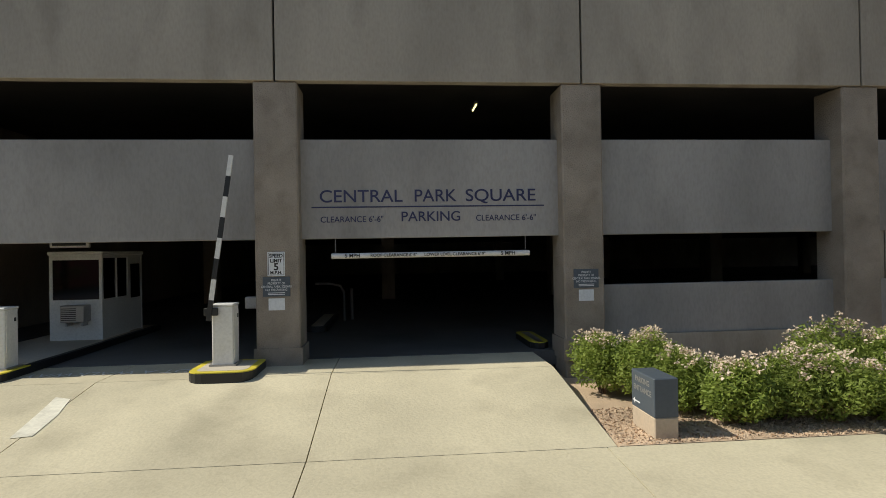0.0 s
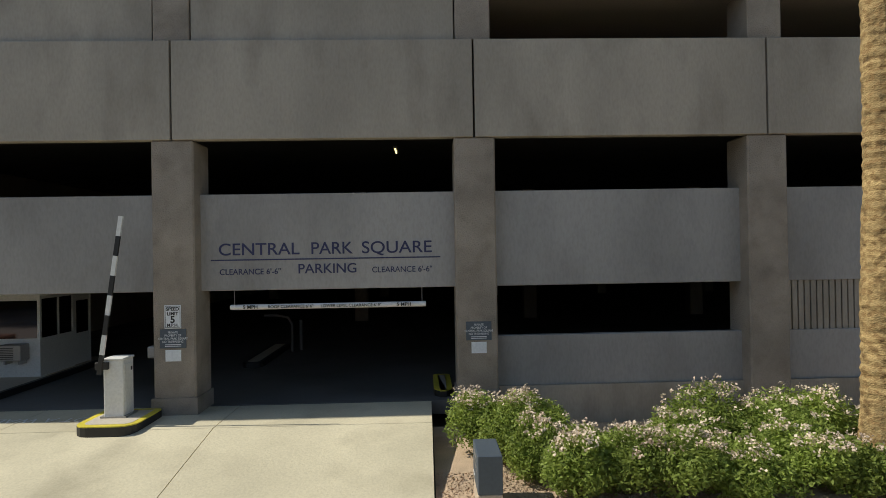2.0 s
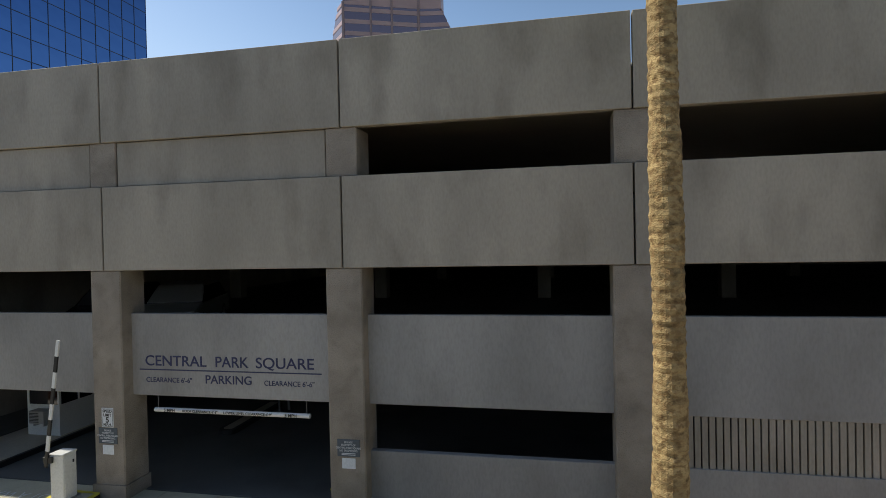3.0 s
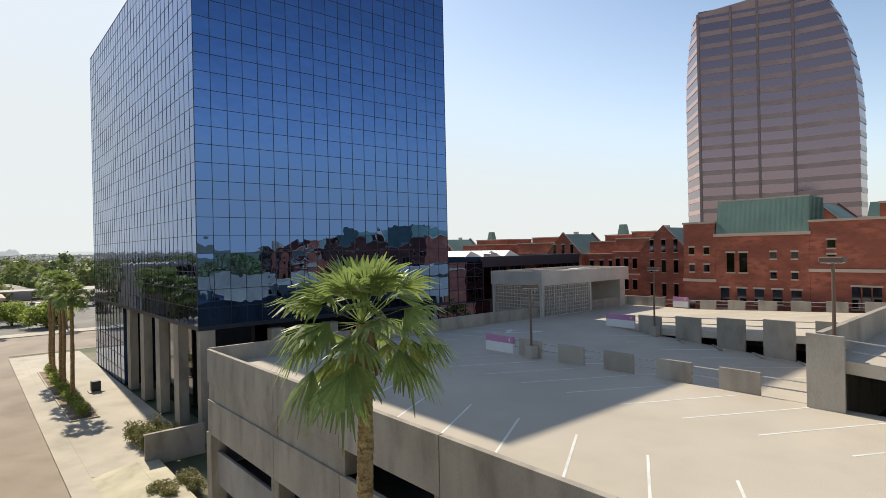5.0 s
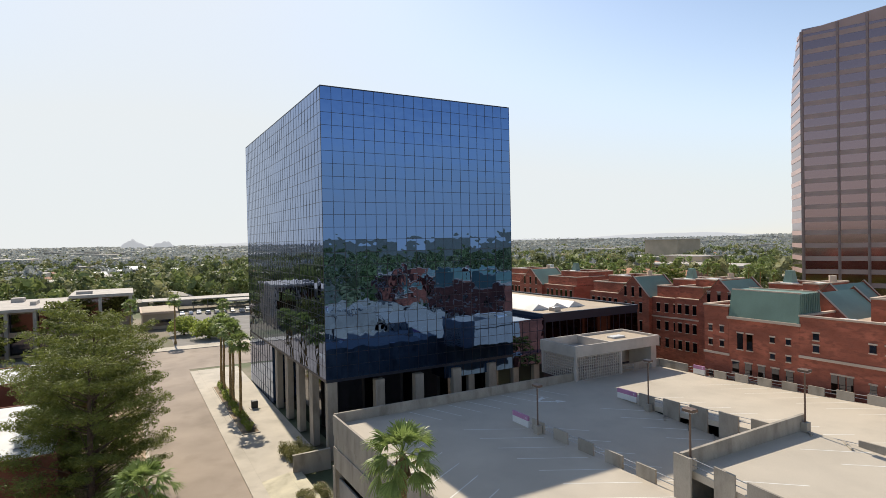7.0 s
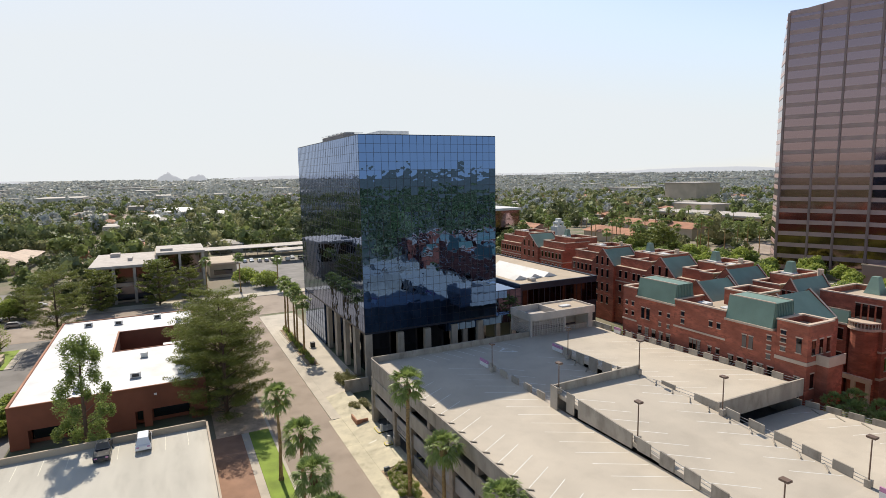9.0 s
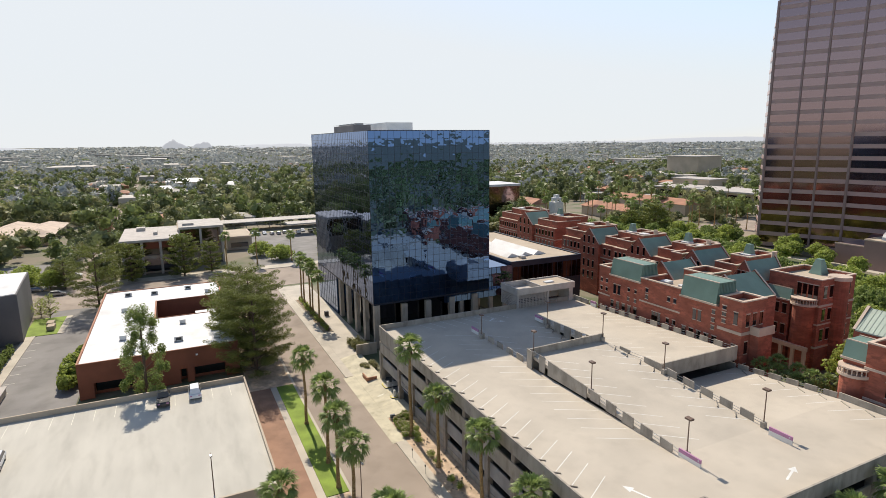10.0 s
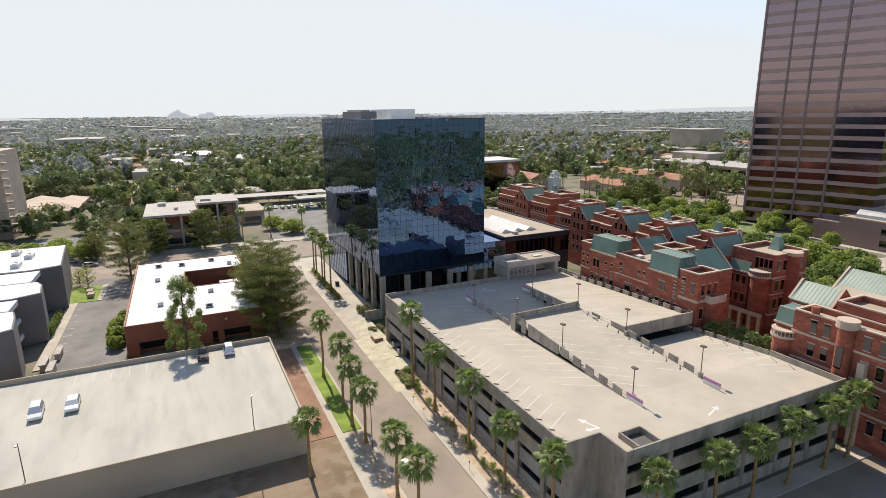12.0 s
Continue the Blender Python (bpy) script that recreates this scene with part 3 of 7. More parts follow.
deck_lamp(18.4, 15.5, z_of(18.4, 2), 15.45 - z_of(18.4, 2))
deck_lamp(31.5, 15.75, z_of(31.5, 2), 15.1 - z_of(31.5, 2))
deck_lamp(31.2, 29.4, z_of(31.2, 2), 15.3 - z_of(31.2, 2))
deck_lamp(47.2, 15.9, ZD, 4.7)
deck_lamp(46.6, 29.6, ZD, 4.95)
deck_lamp(18.35, 29.2, z_of(18.35, 2), 16.3 - z_of(18.35, 2))
deck_lamp(3.0, 29.3, z_of(3.0, 2), 14.35 - z_of(3.0, 2))
deck_lamp(3.0, 15.0, ZD, 4.35)

# stair house on the deck
stair = thing("stair_house", "pale concrete stair house with a pierced block screen", "stair house", (0, 0, ZD))
part("wall", boxes([(-15.4, -9.2, 44.8, 45.0, 0, 3.0), (-15.4, -15.2, 30.9, 44.8, 0, 3.0), (-13.0, -9.2, 44.0, 44.8, 0, 3.0)]), M_PALEC, stair)
part("fascia", boxes([(-15.6, -8.9, 30.4, 30.65, 2.95, 4.3), (-15.6, -8.9, 45.05, 45.3, 2.95, 4.3), (-15.6, -15.35, 30.65, 45.05, 2.95, 4.3), (-9.15, -8.9, 30.65, 45.05, 2.95, 4.3)]), M_PALEC, stair, bevel=0.015)
part("roof", one_box(-15.35, -9.15, 37.0, 45.05, 3.85, 4.0), M_TAN, stair)
part("roof", one_box(-15.35, -9.15, 30.65, 36.7, 2.95, 3.1), M_PALEC, stair)
part("roof_upstand", one_box(-15.35, -9.15, 36.7, 37.0, 2.95, 4.2), M_PALEC, stair)
part("roof_hatch", one_box(-12.6, -11.4, 39.4, 41.6, 4.0, 4.25), M_ROOFW, stair, bevel=0.03)
part("inner_wall", one_box(-14, -13.8, 38.4, 44.8, 0, 2.9), M_PALEC, stair)
part("door", one_box(-13.79, -13.72, 40.4, 41.4, 0, 2.1), M_METAL, stair, "grey steel door")
part("level_plate", one_box(-13.79, -13.74, 38.7, 39.6, 1.75, 2.45), M_PINK, stair, "faded pink level plate")
for px, py in ((-9.3, 30.5), (-9.3, 38.1), (-15.5, 30.5)):
    part("corner_post", one_box(px, px + 0.3, py, py + 0.3, 0, 2.95), M_PALEC, stair)
bm = bmesh.new()
for i in range(20):
    y = 30.9 + i * 0.37
    box(bm, -9.2, -9.04, y, y + 0.075, 0, 2.95)
    if i < 19:
        for k in range(9):
            box(bm, -9.195, -9.045, y + 0.075, y + 0.37, k * 0.35, k * 0.35 + 0.07)
for i in range(16):
    x = -15.1 + i * 0.37
    box(bm, x, x + 0.075, 30.52, 30.66, 0, 2.95)
    for k in range(9):
        box(bm, x + 0.075, x + 0.37, 30.525, 30.655, k * 0.35, k * 0.35 + 0.07)
part("block_screen", bm, M_PALEC, stair, "pierced concrete block screen")
part("rail", boxes([(-9.2, -9.1, 38.6, 40.6, 0.9, 0.95), (-9.2, -9.1, 38.6, 40.6, 0.45, 0.5), (-9.2, -9.1, 40.5, 40.6, 0, 0.95)]), M_METAL, stair)

# ---------------------------------------------------------------- glass tower
TX0, TX1, TY0, TY1, TZ0, TZ1 = -76.0, -25.6, 4.5, 33.3, 9.8, 46.6
NC, NL, NR = 20, 35, 23
PW, PL, PH = (TY1 - TY0) / NC, (TX1 - TX0) / NL, (TZ1 - TZ0) / NR
tower = thing("glass_tower", "square office tower clad in blue mirror glass panes", "office tower", kind="structure")
part("core", one_box(TX0 + 0.12, TX1 - 0.12, TY0 + 0.12, TY1 - 0.12, TZ0 + 0.1, TZ1 - 0.5), M_MULL, tower)
part("parapet_cap", boxes([(TX0, TX1, TY0, TY0 + 0.15, TZ1, TZ1 + 0.12), (TX0, TX1, TY1 - 0.15, TY1, TZ1, TZ1 + 0.12),
                           (TX0, TX0 + 0.15, TY0 + 0.15, TY1 - 0.15, TZ1, TZ1 + 0.12), (TX1 - 0.15, TX1, TY0 + 0.15, TY1 - 0.15, TZ1, TZ1 + 0.12)]), M_MULL, tower)
part("roof", one_box(TX0 + 0.2, TX1 - 0.2, TY0 + 0.2, TY1 - 0.2, TZ1 - 0.6, TZ1 - 0.4), M_ROOFW, tower)
for k in range(NR + 1):
    z = TZ0 + k * PH
    part("mullion", boxes([(TX1 - 0.1, TX1 - 0.012, TY0, TY1, z - 0.025, z + 0.025)]), M_MULL, tower)
    part("mullion", boxes([(TX0, TX1 - 0.1, TY0 + 0.012, TY0 + 0.1, z - 0.025, z + 0.025)]), M_MULL, tower)
for c in range(NC + 1):
    y = TY0 + c * PW
    part("mullion", one_box(TX1 - 0.1, TX1 - 0.008, y - 0.025, y + 0.025, TZ0, TZ1), M_MULL, tower)
for c in range(NL):
    x = TX0 + c * PL
    part("mullion", one_box(x - 0.025, x + 0.025, TY0 + 0.008, TY0 + 0.1, TZ0, TZ1), M_MULL, tower)
rng = random.Random(5)
bm = bmesh.new()
quad(bm, (0, -PW / 2, -PH / 2), (0, PW / 2, -PH / 2), (0, PW / 2, PH / 2), (0, -PW / 2, PH / 2))
PANE = mesh_of("pane", bm, M_GLASS)
rest = bmesh.new()


def pane_quad(bm, m, w, h):
    quad(bm, m @ Vector((0, -w / 2, -h / 2)), m @ Vector((0, w / 2, -h / 2)), m @ Vector((0, w / 2, h / 2)), m @ Vector((0, -w / 2, h / 2)))


for r in range(NR):
    for c in range(NC):
        m = pose(TX1 - 0.03, TY0 + (c + 0.5) * PW, TZ0 + (r + 0.5) * PH, 0, rng.gauss(0, 0.21), rng.gauss(0, 0.21))
        if r < 15:
            share("pane", PANE, tower, m)
        else:
            pane_quad(rest, m, PW, PH)
    for c in range(NL):
        m = pose(TX0 + (c + 0.5) * PL, TY0 + 0.03, TZ0 + (r + 0.5) * PH, rng.gauss(0, 0.21), 0, -90 + rng.gauss(0, 0.21))
        pane_quad(rest, m, PL, PH)
    for c in range(NC):
        pane_quad(rest, pose(TX0 + 0.03, TY0 + (c + 0.5) * PW, TZ0 + (r + 0.5) * PH, 0, 0, 180), PW, PH)
    for c in range(NL):
        pane_quad(rest, pose(TX0 + (c + 0.5) * PL, TY1 - 0.03, TZ0 + (r + 0.5) * PH, 0, 0, 90), PL, PH)
tagged(part("glass_panes", rest, M_GLASS, tower), kind="stuff")
# recessed ground storeys and their piers
part("soffit", one_box(TX0, TX1, TY0, TY1, TZ0 - 0.35, TZ0), M_MULL, tower)
part("lower_glass", one_box(TX0 + 3, TX1 - 2.6, TY0 + 2.4, TY1 - 1, -0.45, TZ0 - 0.35), M_GLASSD, tower)
part("side_glass", one_box(TX0, -56, TY0 + 0.02, TY0 + 2.4, -0.45, TZ0 - 0.35), M_GLASS, tower)
for x in range(-74, -56, 2):
    part("mullion", one_box(x - 0.05, x + 0.05, TY0 - 0.03, TY0 + 0.02, -0.45, TZ0 - 0.35), M_MULL, tower)
for z in (1.4, 3.2, 5.0, 6.8):
    part("mullion", one_box(TX0, -56, TY0 - 0.02, TY0 + 0.018, z - 0.04, z + 0.04), M_MULL, tower)
for x in (-53.5, -46.6, -39.8, -33.0):
    part("pier", one_box(x - 0.85, x + 0.85, TY0 + 0.1, TY0 + 1.0, -0.45, TZ0 - 0.35), M_CONC, tower, "pale concrete pier")
for y in (5.3, 11.8, 17.6, 23.6, 29.6):
    part("pier", one_box(TX1 - 1.1, TX1 - 0.1, y - 0.65, y + 0.65, -0.45, TZ0 - 0.35 - (0.0 if y < 6 else 0.5)), M_CONC, tower, "pale concrete pier")
# glazed wing and black podium
wing = thing("glass_wing", "low blue glass wing between tower and podium", "office wing", kind="structure")
part("glass", one_box(-32.0, -26.3, 21.8, 41.0, 7.6, 9.3), M_GLASS, wing)
part("glass", one_box(-38.0, -27.5, 33.5, 41.0, 9.3, 14.4), M_GLASS, wing)
for y in [22 + i * 1.46 for i in range(14)]:
    part("mullion", one_box(-26.31, -26.26, y - 0.04, y + 0.04, 7.6, 9.3), M_MULL, wing)
for y in [33.6 + i * 1.46 for i in range(6)]:
    part("mullion", one_box(-27.51, -27.46, y - 0.04, y + 0.04, 9.3, 14.4), M_MULL, wing)
for z in (9.3, 10.9, 12.5, 14.2):
    part("mullion", one_box(-27.51, -27.45, 33.5, 41, z - 0.04, z + 0.04), M_MULL, wing)
for y in (26.5, 30.5, 34.5, 38.5):
    part("pier", one_box(-27.4, -26.6, y - 0.5, y + 0.5, -0.45, 7.6), M_CONC, wing)
podium = thing("office_podium", "low black office podium with a tan roof and white skylight", "office building", kind="structure")
part("wall", boxes([(-72, -28.0, 41, 62.5, -0.45, 14.5)]), M_MULL, podium)
part("roof", one_box(-71.6, -28.4, 41.4, 62.1, 14.5, 14.7), M_TAN, podium)
part("roof_edge", boxes([(-72.05, -27.95, 62.1, 62.6, 14.2, 15.0), (-28.4, -27.95, 41, 62.1, 14.2, 15.0), (-72.05, -28.4, 40.95, 41.4, 14.2, 15.0)]), M_MULL, podium)
for i in range(14):
    y = 41.6 + i * 1.5
    part("window", one_box(-27.99, -27.94, y, y + 1.3, 9.4, 13.6), M_BLACKG, podium)
sk = bmesh.new()
for a in (43.6, 47.7, 51.8):
    v = [sk.verts.new(p) for p in ((-56, a, 14.7), (-34, a, 14.7), (-34, a + 4.0, 14.7), (-56, a + 4.0, 14.7), (-56, a + 1.4, 15.75), (-34, a + 1.4, 15.75))]
    for f in ((0, 1, 5, 4), (2, 3, 4, 5), (1, 2, 5), (3, 0, 4)):
        sk.faces.new([v[i] for i in f])
part("skylight", sk, M_ROOFW, podium, "white ridged skylight")
part("vent", one_box(-32.5, -31, 46, 47.4, 14.7, 15.4), M_METAL, podium, bevel=0.05)
# plant on the tower roof
plant = thing("roof_plant", "dark louvred roof plant behind a white screen", "roof plant", (0, 0, TZ1 - 0.4))
part("screen", one_box(-64, -47, 16.5, 23.5, 0, 2.9), M_WHITE, plant)
part("unit", boxes([(-68, -50, 9.0, 13.5, 0.5, 2.4)]), M_GREY, plant, bevel=0.1)
for x in (-67, -61, -55, -51):
    for y in (9.3, 13.0):
        part("leg", one_box(x, x + 0.2, y, y + 0.2, 0, 0.5), M_METAL, plant)
for i in range(5):
    bm = bmesh.new()
    tube(bm, (-66.4 + i * 3.5, 11.2, 2.4), (-66.4 + i * 3.5, 11.2, 2.85), 1.15, n=14)
    part("fan", bm, M_METAL, plant)
part("screen_rail", boxes([(-68.2, -49.8, 8.9, 8.96, 2.6, 2.66), (-49.86, -49.8, 8.96, 13.6, 2.6, 2.66)]), M_METAL, plant)

# ---------------------------------------------------------------- lettering
def letters(name, body, size, m, material, parent, align="CENTER", extrude=0.004, squeeze=1.0, bold=0.0):
    cu = bpy.data.curves.new(name, "FONT")
    cu.body, cu.size, cu.align_x, cu.align_y, cu.extrude, cu.offset = body, size, align, "CENTER", extrude, bold
    cu.materials.append(material)
    t = new(name, cu)
    t.parent = parent
    t.matrix_basis = m @ Matrix.Diagonal((squeeze, 1, 1, 1))
    return t


wall_sign = thing("wall_lettering", "dark blue lettering on the concrete panel over the entrance", "sign", (0, 0.375, 0))


def spaced(body, cap, x0, x1, z, name):
    t = letters(name, body, cap * 1.42, pose((x0 + x1) / 2, 0, z, 90, 0, 0), M_BLUE, wall_sign, bold=0.002 if cap > 0.15 else 0.0)
    bpy.context.view_layer.update()
    t.matrix_basis = t.matrix_basis @ Matrix.Diagonal(((x1 - x0) / max(0.1, t.dimensions.x), 1, 1, 1))
    return t


spaced("CENTRAL", 0.25, 0.78, 2.44, 3.29, "lettering")
spaced("PARK", 0.25, 2.68, 3.54, 3.29, "lettering")
spaced("SQUARE", 0.25, 3.74, 5.20, 3.29, "lettering")
spaced("PARKING", 0.20, 2.42, 3.62, 2.87, "lettering")
spaced("CLEARANCE 6'-6\"", 0.12, 0.80, 2.05, 2.83, "lettering")
spaced("CLEARANCE 6'-6\"", 0.12, 3.95, 5.20, 2.83, "lettering")
part("underline", one_box(0.62, 5.38, -0.004, 0.004, 3.07, 3.095), M_BLUE, wall_sign)

# hanging clearance bar
bar = thing("clearance_bar", "white tube clearance bar hanging on two thin rods", "clearance bar", (0, 0.42, 0))
bm = bmesh.new()
tube(bm, (1.0, 0, 2.10), (5.06, 0, 2.10), 0.055, n=16)
part("tube", bm, M_WHITE, bar, smooth=False)
for x in (1.08, 4.98):
    bm = bmesh.new()
    tube(bm, (x, 0, 2.15), (x, 0, 2.62), 0.008, n=6)
    part("rod", bm, M_GREY, bar)
for x, t in ((1.42, "5 MPH"), (2.25, "ROOF CLEARANCE 6' 6\""), (3.5, "LOWER LEVEL CLEARANCE 6' 9\""), (4.6, "5 MPH")):
    letters("lettering", t, 0.088 if "MPH" not in t else 0.11, pose(x, -0.060, 2.10, 90, 0, 0), M_BLACK, bar, extrude=0.002, bold=0.0012)


def notice(x, z):
    s = thing("property_notice", "grey blue property notice on the concrete column", "notice", (x, 0.036, z), group="column notices")
    part("plate", one_box(-0.26, 0.26, -0.012, 0, -0.19, 0.19), M_GREYB, s, bevel=0.004)
    for k, t in enumerate(("PRIVATE", "PROPERTY OF", "CENTRAL PARK SQUARE", "NO TRESPASSING")):
        letters("lettering", t, 0.062, pose(0, -0.0145, 0.125 - k * 0.062, 90, 0, 0), M_PAPER, s, extrude=0.001, squeeze=0.85)
    for k in range(2):
        part("print_line", one_box(-0.16, 0.16, -0.0145, -0.0125, -0.125 - k * 0.03, -0.112 - k * 0.03), M_PAPER, s)
    p = thing("paper_notice", "plain white paper notice on the concrete column", "notice", (x, 0.036, z - 0.34), group="column notices")
    part("sheet", one_box(-0.155, 0.155, -0.008, 0, -0.115, 0.115), M_PAPER, p)


notice(-0.02, 1.53)
notice(6.13, 1.56)
speed = thing("speed_limit_sign", "white speed limit sign with black lettering on the column", "sign", (-0.02, 0.036, 1.97))
part("plate", one_box(-0.165, 0.165, -0.014, 0, -0.235, 0.235), M_PAPER, speed, bevel=0.005)
part("border", boxes([(-0.15, 0.15, -0.0165, -0.0145, 0.208, 0.216), (-0.15, 0.15, -0.0165, -0.0145, -0.216, -0.208), (-0.15, -0.142, -0.0165, -0.0145, -0.208, 0.208), (0.142, 0.15, -0.0165, -0.0145, -0.208, 0.208)]), M_BLACK, speed)
for t, sz, z in (("SPEED", 0.095, 0.155), ("LIMIT", 0.095, 0.06), ("5", 0.19, -0.06), ("M.P.H.", 0.085, -0.17)):
    letters("lettering", t, sz, pose(0, -0.0165, z, 90, 0, 0), M_BLACK, speed, extrude=0.001, bold=0.003 if t != "5" else 0.006)


# ---------------------------------------------------------------- islands, booth, gates
def island(name, x0, x1, y0, y1, label, yellow):
    s = thing(name, label, "traffic island", group="gate islands")
    r = 0.28
    def outline(o):
        pts = []
        for cx, cy, a0 in ((x1 - r, y0 + r, -90), (x1 - r * 0.4, y1 - r * 0.4, 0), (x0 + r * 0.4, y1 - r * 0.4, 90), (x0 + r, y0 + r, 180)):
            rr = r if cy < y0 + 0.5 else r * 0.4
            for k in range(5):
                a = radians(a0 + k * 22.5)
                pts.append((cx + (rr - o) * math.cos(a), cy + (rr - o) * math.sin(a)))
        return pts
    bm = bmesh.new()
    prism(bm, outline(0), -0.2, 0.13)
    part("kerb", bm, M_BLACK, s, "black painted kerb")
    bm = bmesh.new()
    prism(bm, outline(0.004), 0.13, 0.15)
    if y1 - y0 > 4:
        nose = bmesh.new()
        prism(nose, [(p[0], min(p[1], y0 + 0.95)) for p in outline(0.0)], 0.131, 0.152)
        part("nose", nose, M_YELLOW, s, "yellow painted nose")
    part("top_edge", bm, M_YELLOW if yellow and y1 - y0 < 4 else M_BLACK, s, "painted edge")
    bm = bmesh.new()
    prism(bm, outline(0.13), 0.15, 0.154)
    part("top", bm, M_WALK, s)
    return s


island("gate_island", -1.35, -0.22, -1.15, 0.02, "small kerbed gate island with a yellow edge", True)
island("booth_island", -6.9, -4.62, -0.75, 6.3, "long kerbed island with the ticket booth", True)
island("gate_island", 5.2, 5.62, 0.9, 2.6, "narrow kerbed island beside the column", True)


def gate_box(x, y, arm):
    s = thing("barrier_gate", "white gate cabinet with a raised black and white arm" if arm else "white gate cabinet on the booth island", "barrier gate", (x, y, 0.154), group="gates")
    part("cabinet", one_box(-0.185, 0.185, -0.19, 0.19, 0, 1.08), M_WHITE, s, bevel=0.015)
    part("lid", one_box(-0.2, 0.2, -0.205, 0.205, 1.08, 1.12), M_WHITE, s, bevel=0.012)
    part("door", one_box(0.187, 0.197, -0.15, 0.15, 0.12, 1.0), M_WHITE, s)
    part("base_plate", one_box(-0.24, 0.24, -0.22, 0.22, 0, 0.03), M_METAL, s)
    part("lock", one_box(0.197, 0.207, 0.06, 0.1, 0.85, 0.92), M_BLACK, s)
    if arm:
        part("hub", one_box(-0.30, -0.06, -0.27, -0.2, 0.92, 1.06), M_BLACK, s, bevel=0.01)
        a = new("arm")
        a.parent = s
        a.empty_display_size = 0.2
        a.matrix_basis = pose(-0.20, -0.26, 0.98, 0, 8.5, 0)
        for k in range(8):
            part("stripe", one_box(-0.04, 0.04, -0.02, 0.02, -0.15 + k * 0.375, -0.15 + (k + 1) * 0.375), M_WHITE if k % 2 else M_BLACK, a)
    return s


gate_box(-0.86, -0.42, True)
gate_box(-4.95, -0.10, False)
meter = thing("wall_meter", "grey meter box behind the column", "meter box", (-0.62, 0.5, 1.2))
part("case", one_box(-0.1, 0.18, -0.1, 0.1, -0.12, 0.12), M_METAL, meter, bevel=0.02)

booth = thing("ticket_booth", "small white ticket booth with large dark windows", "booth", (-6.08, 3.35, 0.154))
W, D, H = 1.22, 2.2, 2.07
part("front_panel", one_box(0, W, 0, 0.06, 0, 0.98), M_WHITE, booth)
part("side_panel", one_box(W - 0.06, W, 0.06, D * 0.62, 0, 0.98), M_WHITE, booth)
part("side_panel", one_box(0, 0.06, 0.06, D, 0, 0.98), M_WHITE, booth)
part("back_panel", one_box(0.06, W, D - 0.06, D, 0, H), M_WHITE, booth)
for r in ((0, 0.07, 0, 0.07, 0.98, H), (W - 0.07, W, 0, 0.07, 0.98, H), (W - 0.07, W, D * 0.62, D * 0.65, 0, H), (W - 0.06, W, D * 0.33, D * 0.35, 0.98, H)):
    part("corner_post", one_box(*r), M_WHITE, booth)
part("roof", one_box(-0.03, W + 0.03, -0.03, D + 0.03, H, H + 0.09), M_WHITE, booth, bevel=0.015)
part("header", boxes([(0.07, W - 0.07, 0, 0.05, H - 0.12, H), (W - 0.05, W, 0.07, D - 0.06, H - 0.08, H)]), M_WHITE, booth)
part("window", one_box(0.07, W - 0.07, 0.02, 0.03, 0.98, H - 0.12), M_GLASSD, booth, "dark booth window")
part("window", one_box(W - 0.035, W - 0.025, 0.07, D * 0.6, 0.98, H - 0.08), M_GLASSD, booth, "dark booth window")
part("counter", one_box(0.07, W - 0.07, 0.05, 0.3, 0.95, 1.28), M_TAN, booth)
dr = part("door", one_box(W - 0.05, W - 0.01, D * 0.65, D - 0.06, 0.02, H - 0.08), M_WHITE, booth)
part("door_pane", one_box(W - 0.009, W - 0.004, D * 0.69, D - 0.14, 0.9, H - 0.25), M_GLASSD, dr)
ac = thing("air_conditioner", "grey window air conditioner on the booth wall", "air conditioner", (-5.39, 3.28, 0.82))
part("case", one_box(-0.27, 0.27, -0.28, 0.066, -0.2, 0.2), M_METAL, ac, bevel=0.015)
for k in range(7):
    part("slat", one_box(-0.24, 0.1, -0.288, -0.28, -0.15 + k * 0.045, -0.13 + k * 0.045), M_DARK, ac)
for x in (-0.2, 0.16):
    part("bracket", one_box(x, x + 0.04, -0.2, 0.06, -0.3, -0.2), M_METAL, ac)
sign_box = thing("hanging_sign_box", "small framed sign box hanging under the slab", "sign", (-5.45, 3.1, 2.56))
part("frame", boxes([(-0.45, 0.45, -0.05, 0.05, -0.16, 0.16)]), M_WHITE, sign_box, bevel=0.02)
part("face", one_box(-0.38, 0.38, -0.056, -0.051, -0.11, 0.11), M_DARK, sign_box)
part("hanger", boxes([(-0.3, -0.27, -0.01, 0.01, 0.16, 0.45), (0.27, 0.3, -0.01, 0.01, 0.16, 0.45)]), M_METAL, sign_box)

# floor words, arrow and loop cut on the driveway
floor_words = thing("floor_words", "faded white warning words on the driveway", "floor marking", (-2.9, -0.14, 0.008), rz=180, kind="structure")
letters("lettering", "NOT A WALKWAY", 0.40, pose(0, 0, 0, 0, 0, 0), M_LINE, floor_words, extrude=0.001, squeeze=0.95)
arrow_bm = bmesh.new()
arrow_bm.faces.new([arrow_bm.verts.new((x, y, drive_z(x, y) + 0.008)) for x, y in ((-3.04, -2.9), (-2.76, -2.86), (-2.80, -2.2), (-2.94, -1.6), (-3.22, -1.5), (-3.13, -2.1))])
solid("lane_arrow", arrow_bm, M_ARROW, "faded white arrow painted on the driveway", "floor marking", "structure")

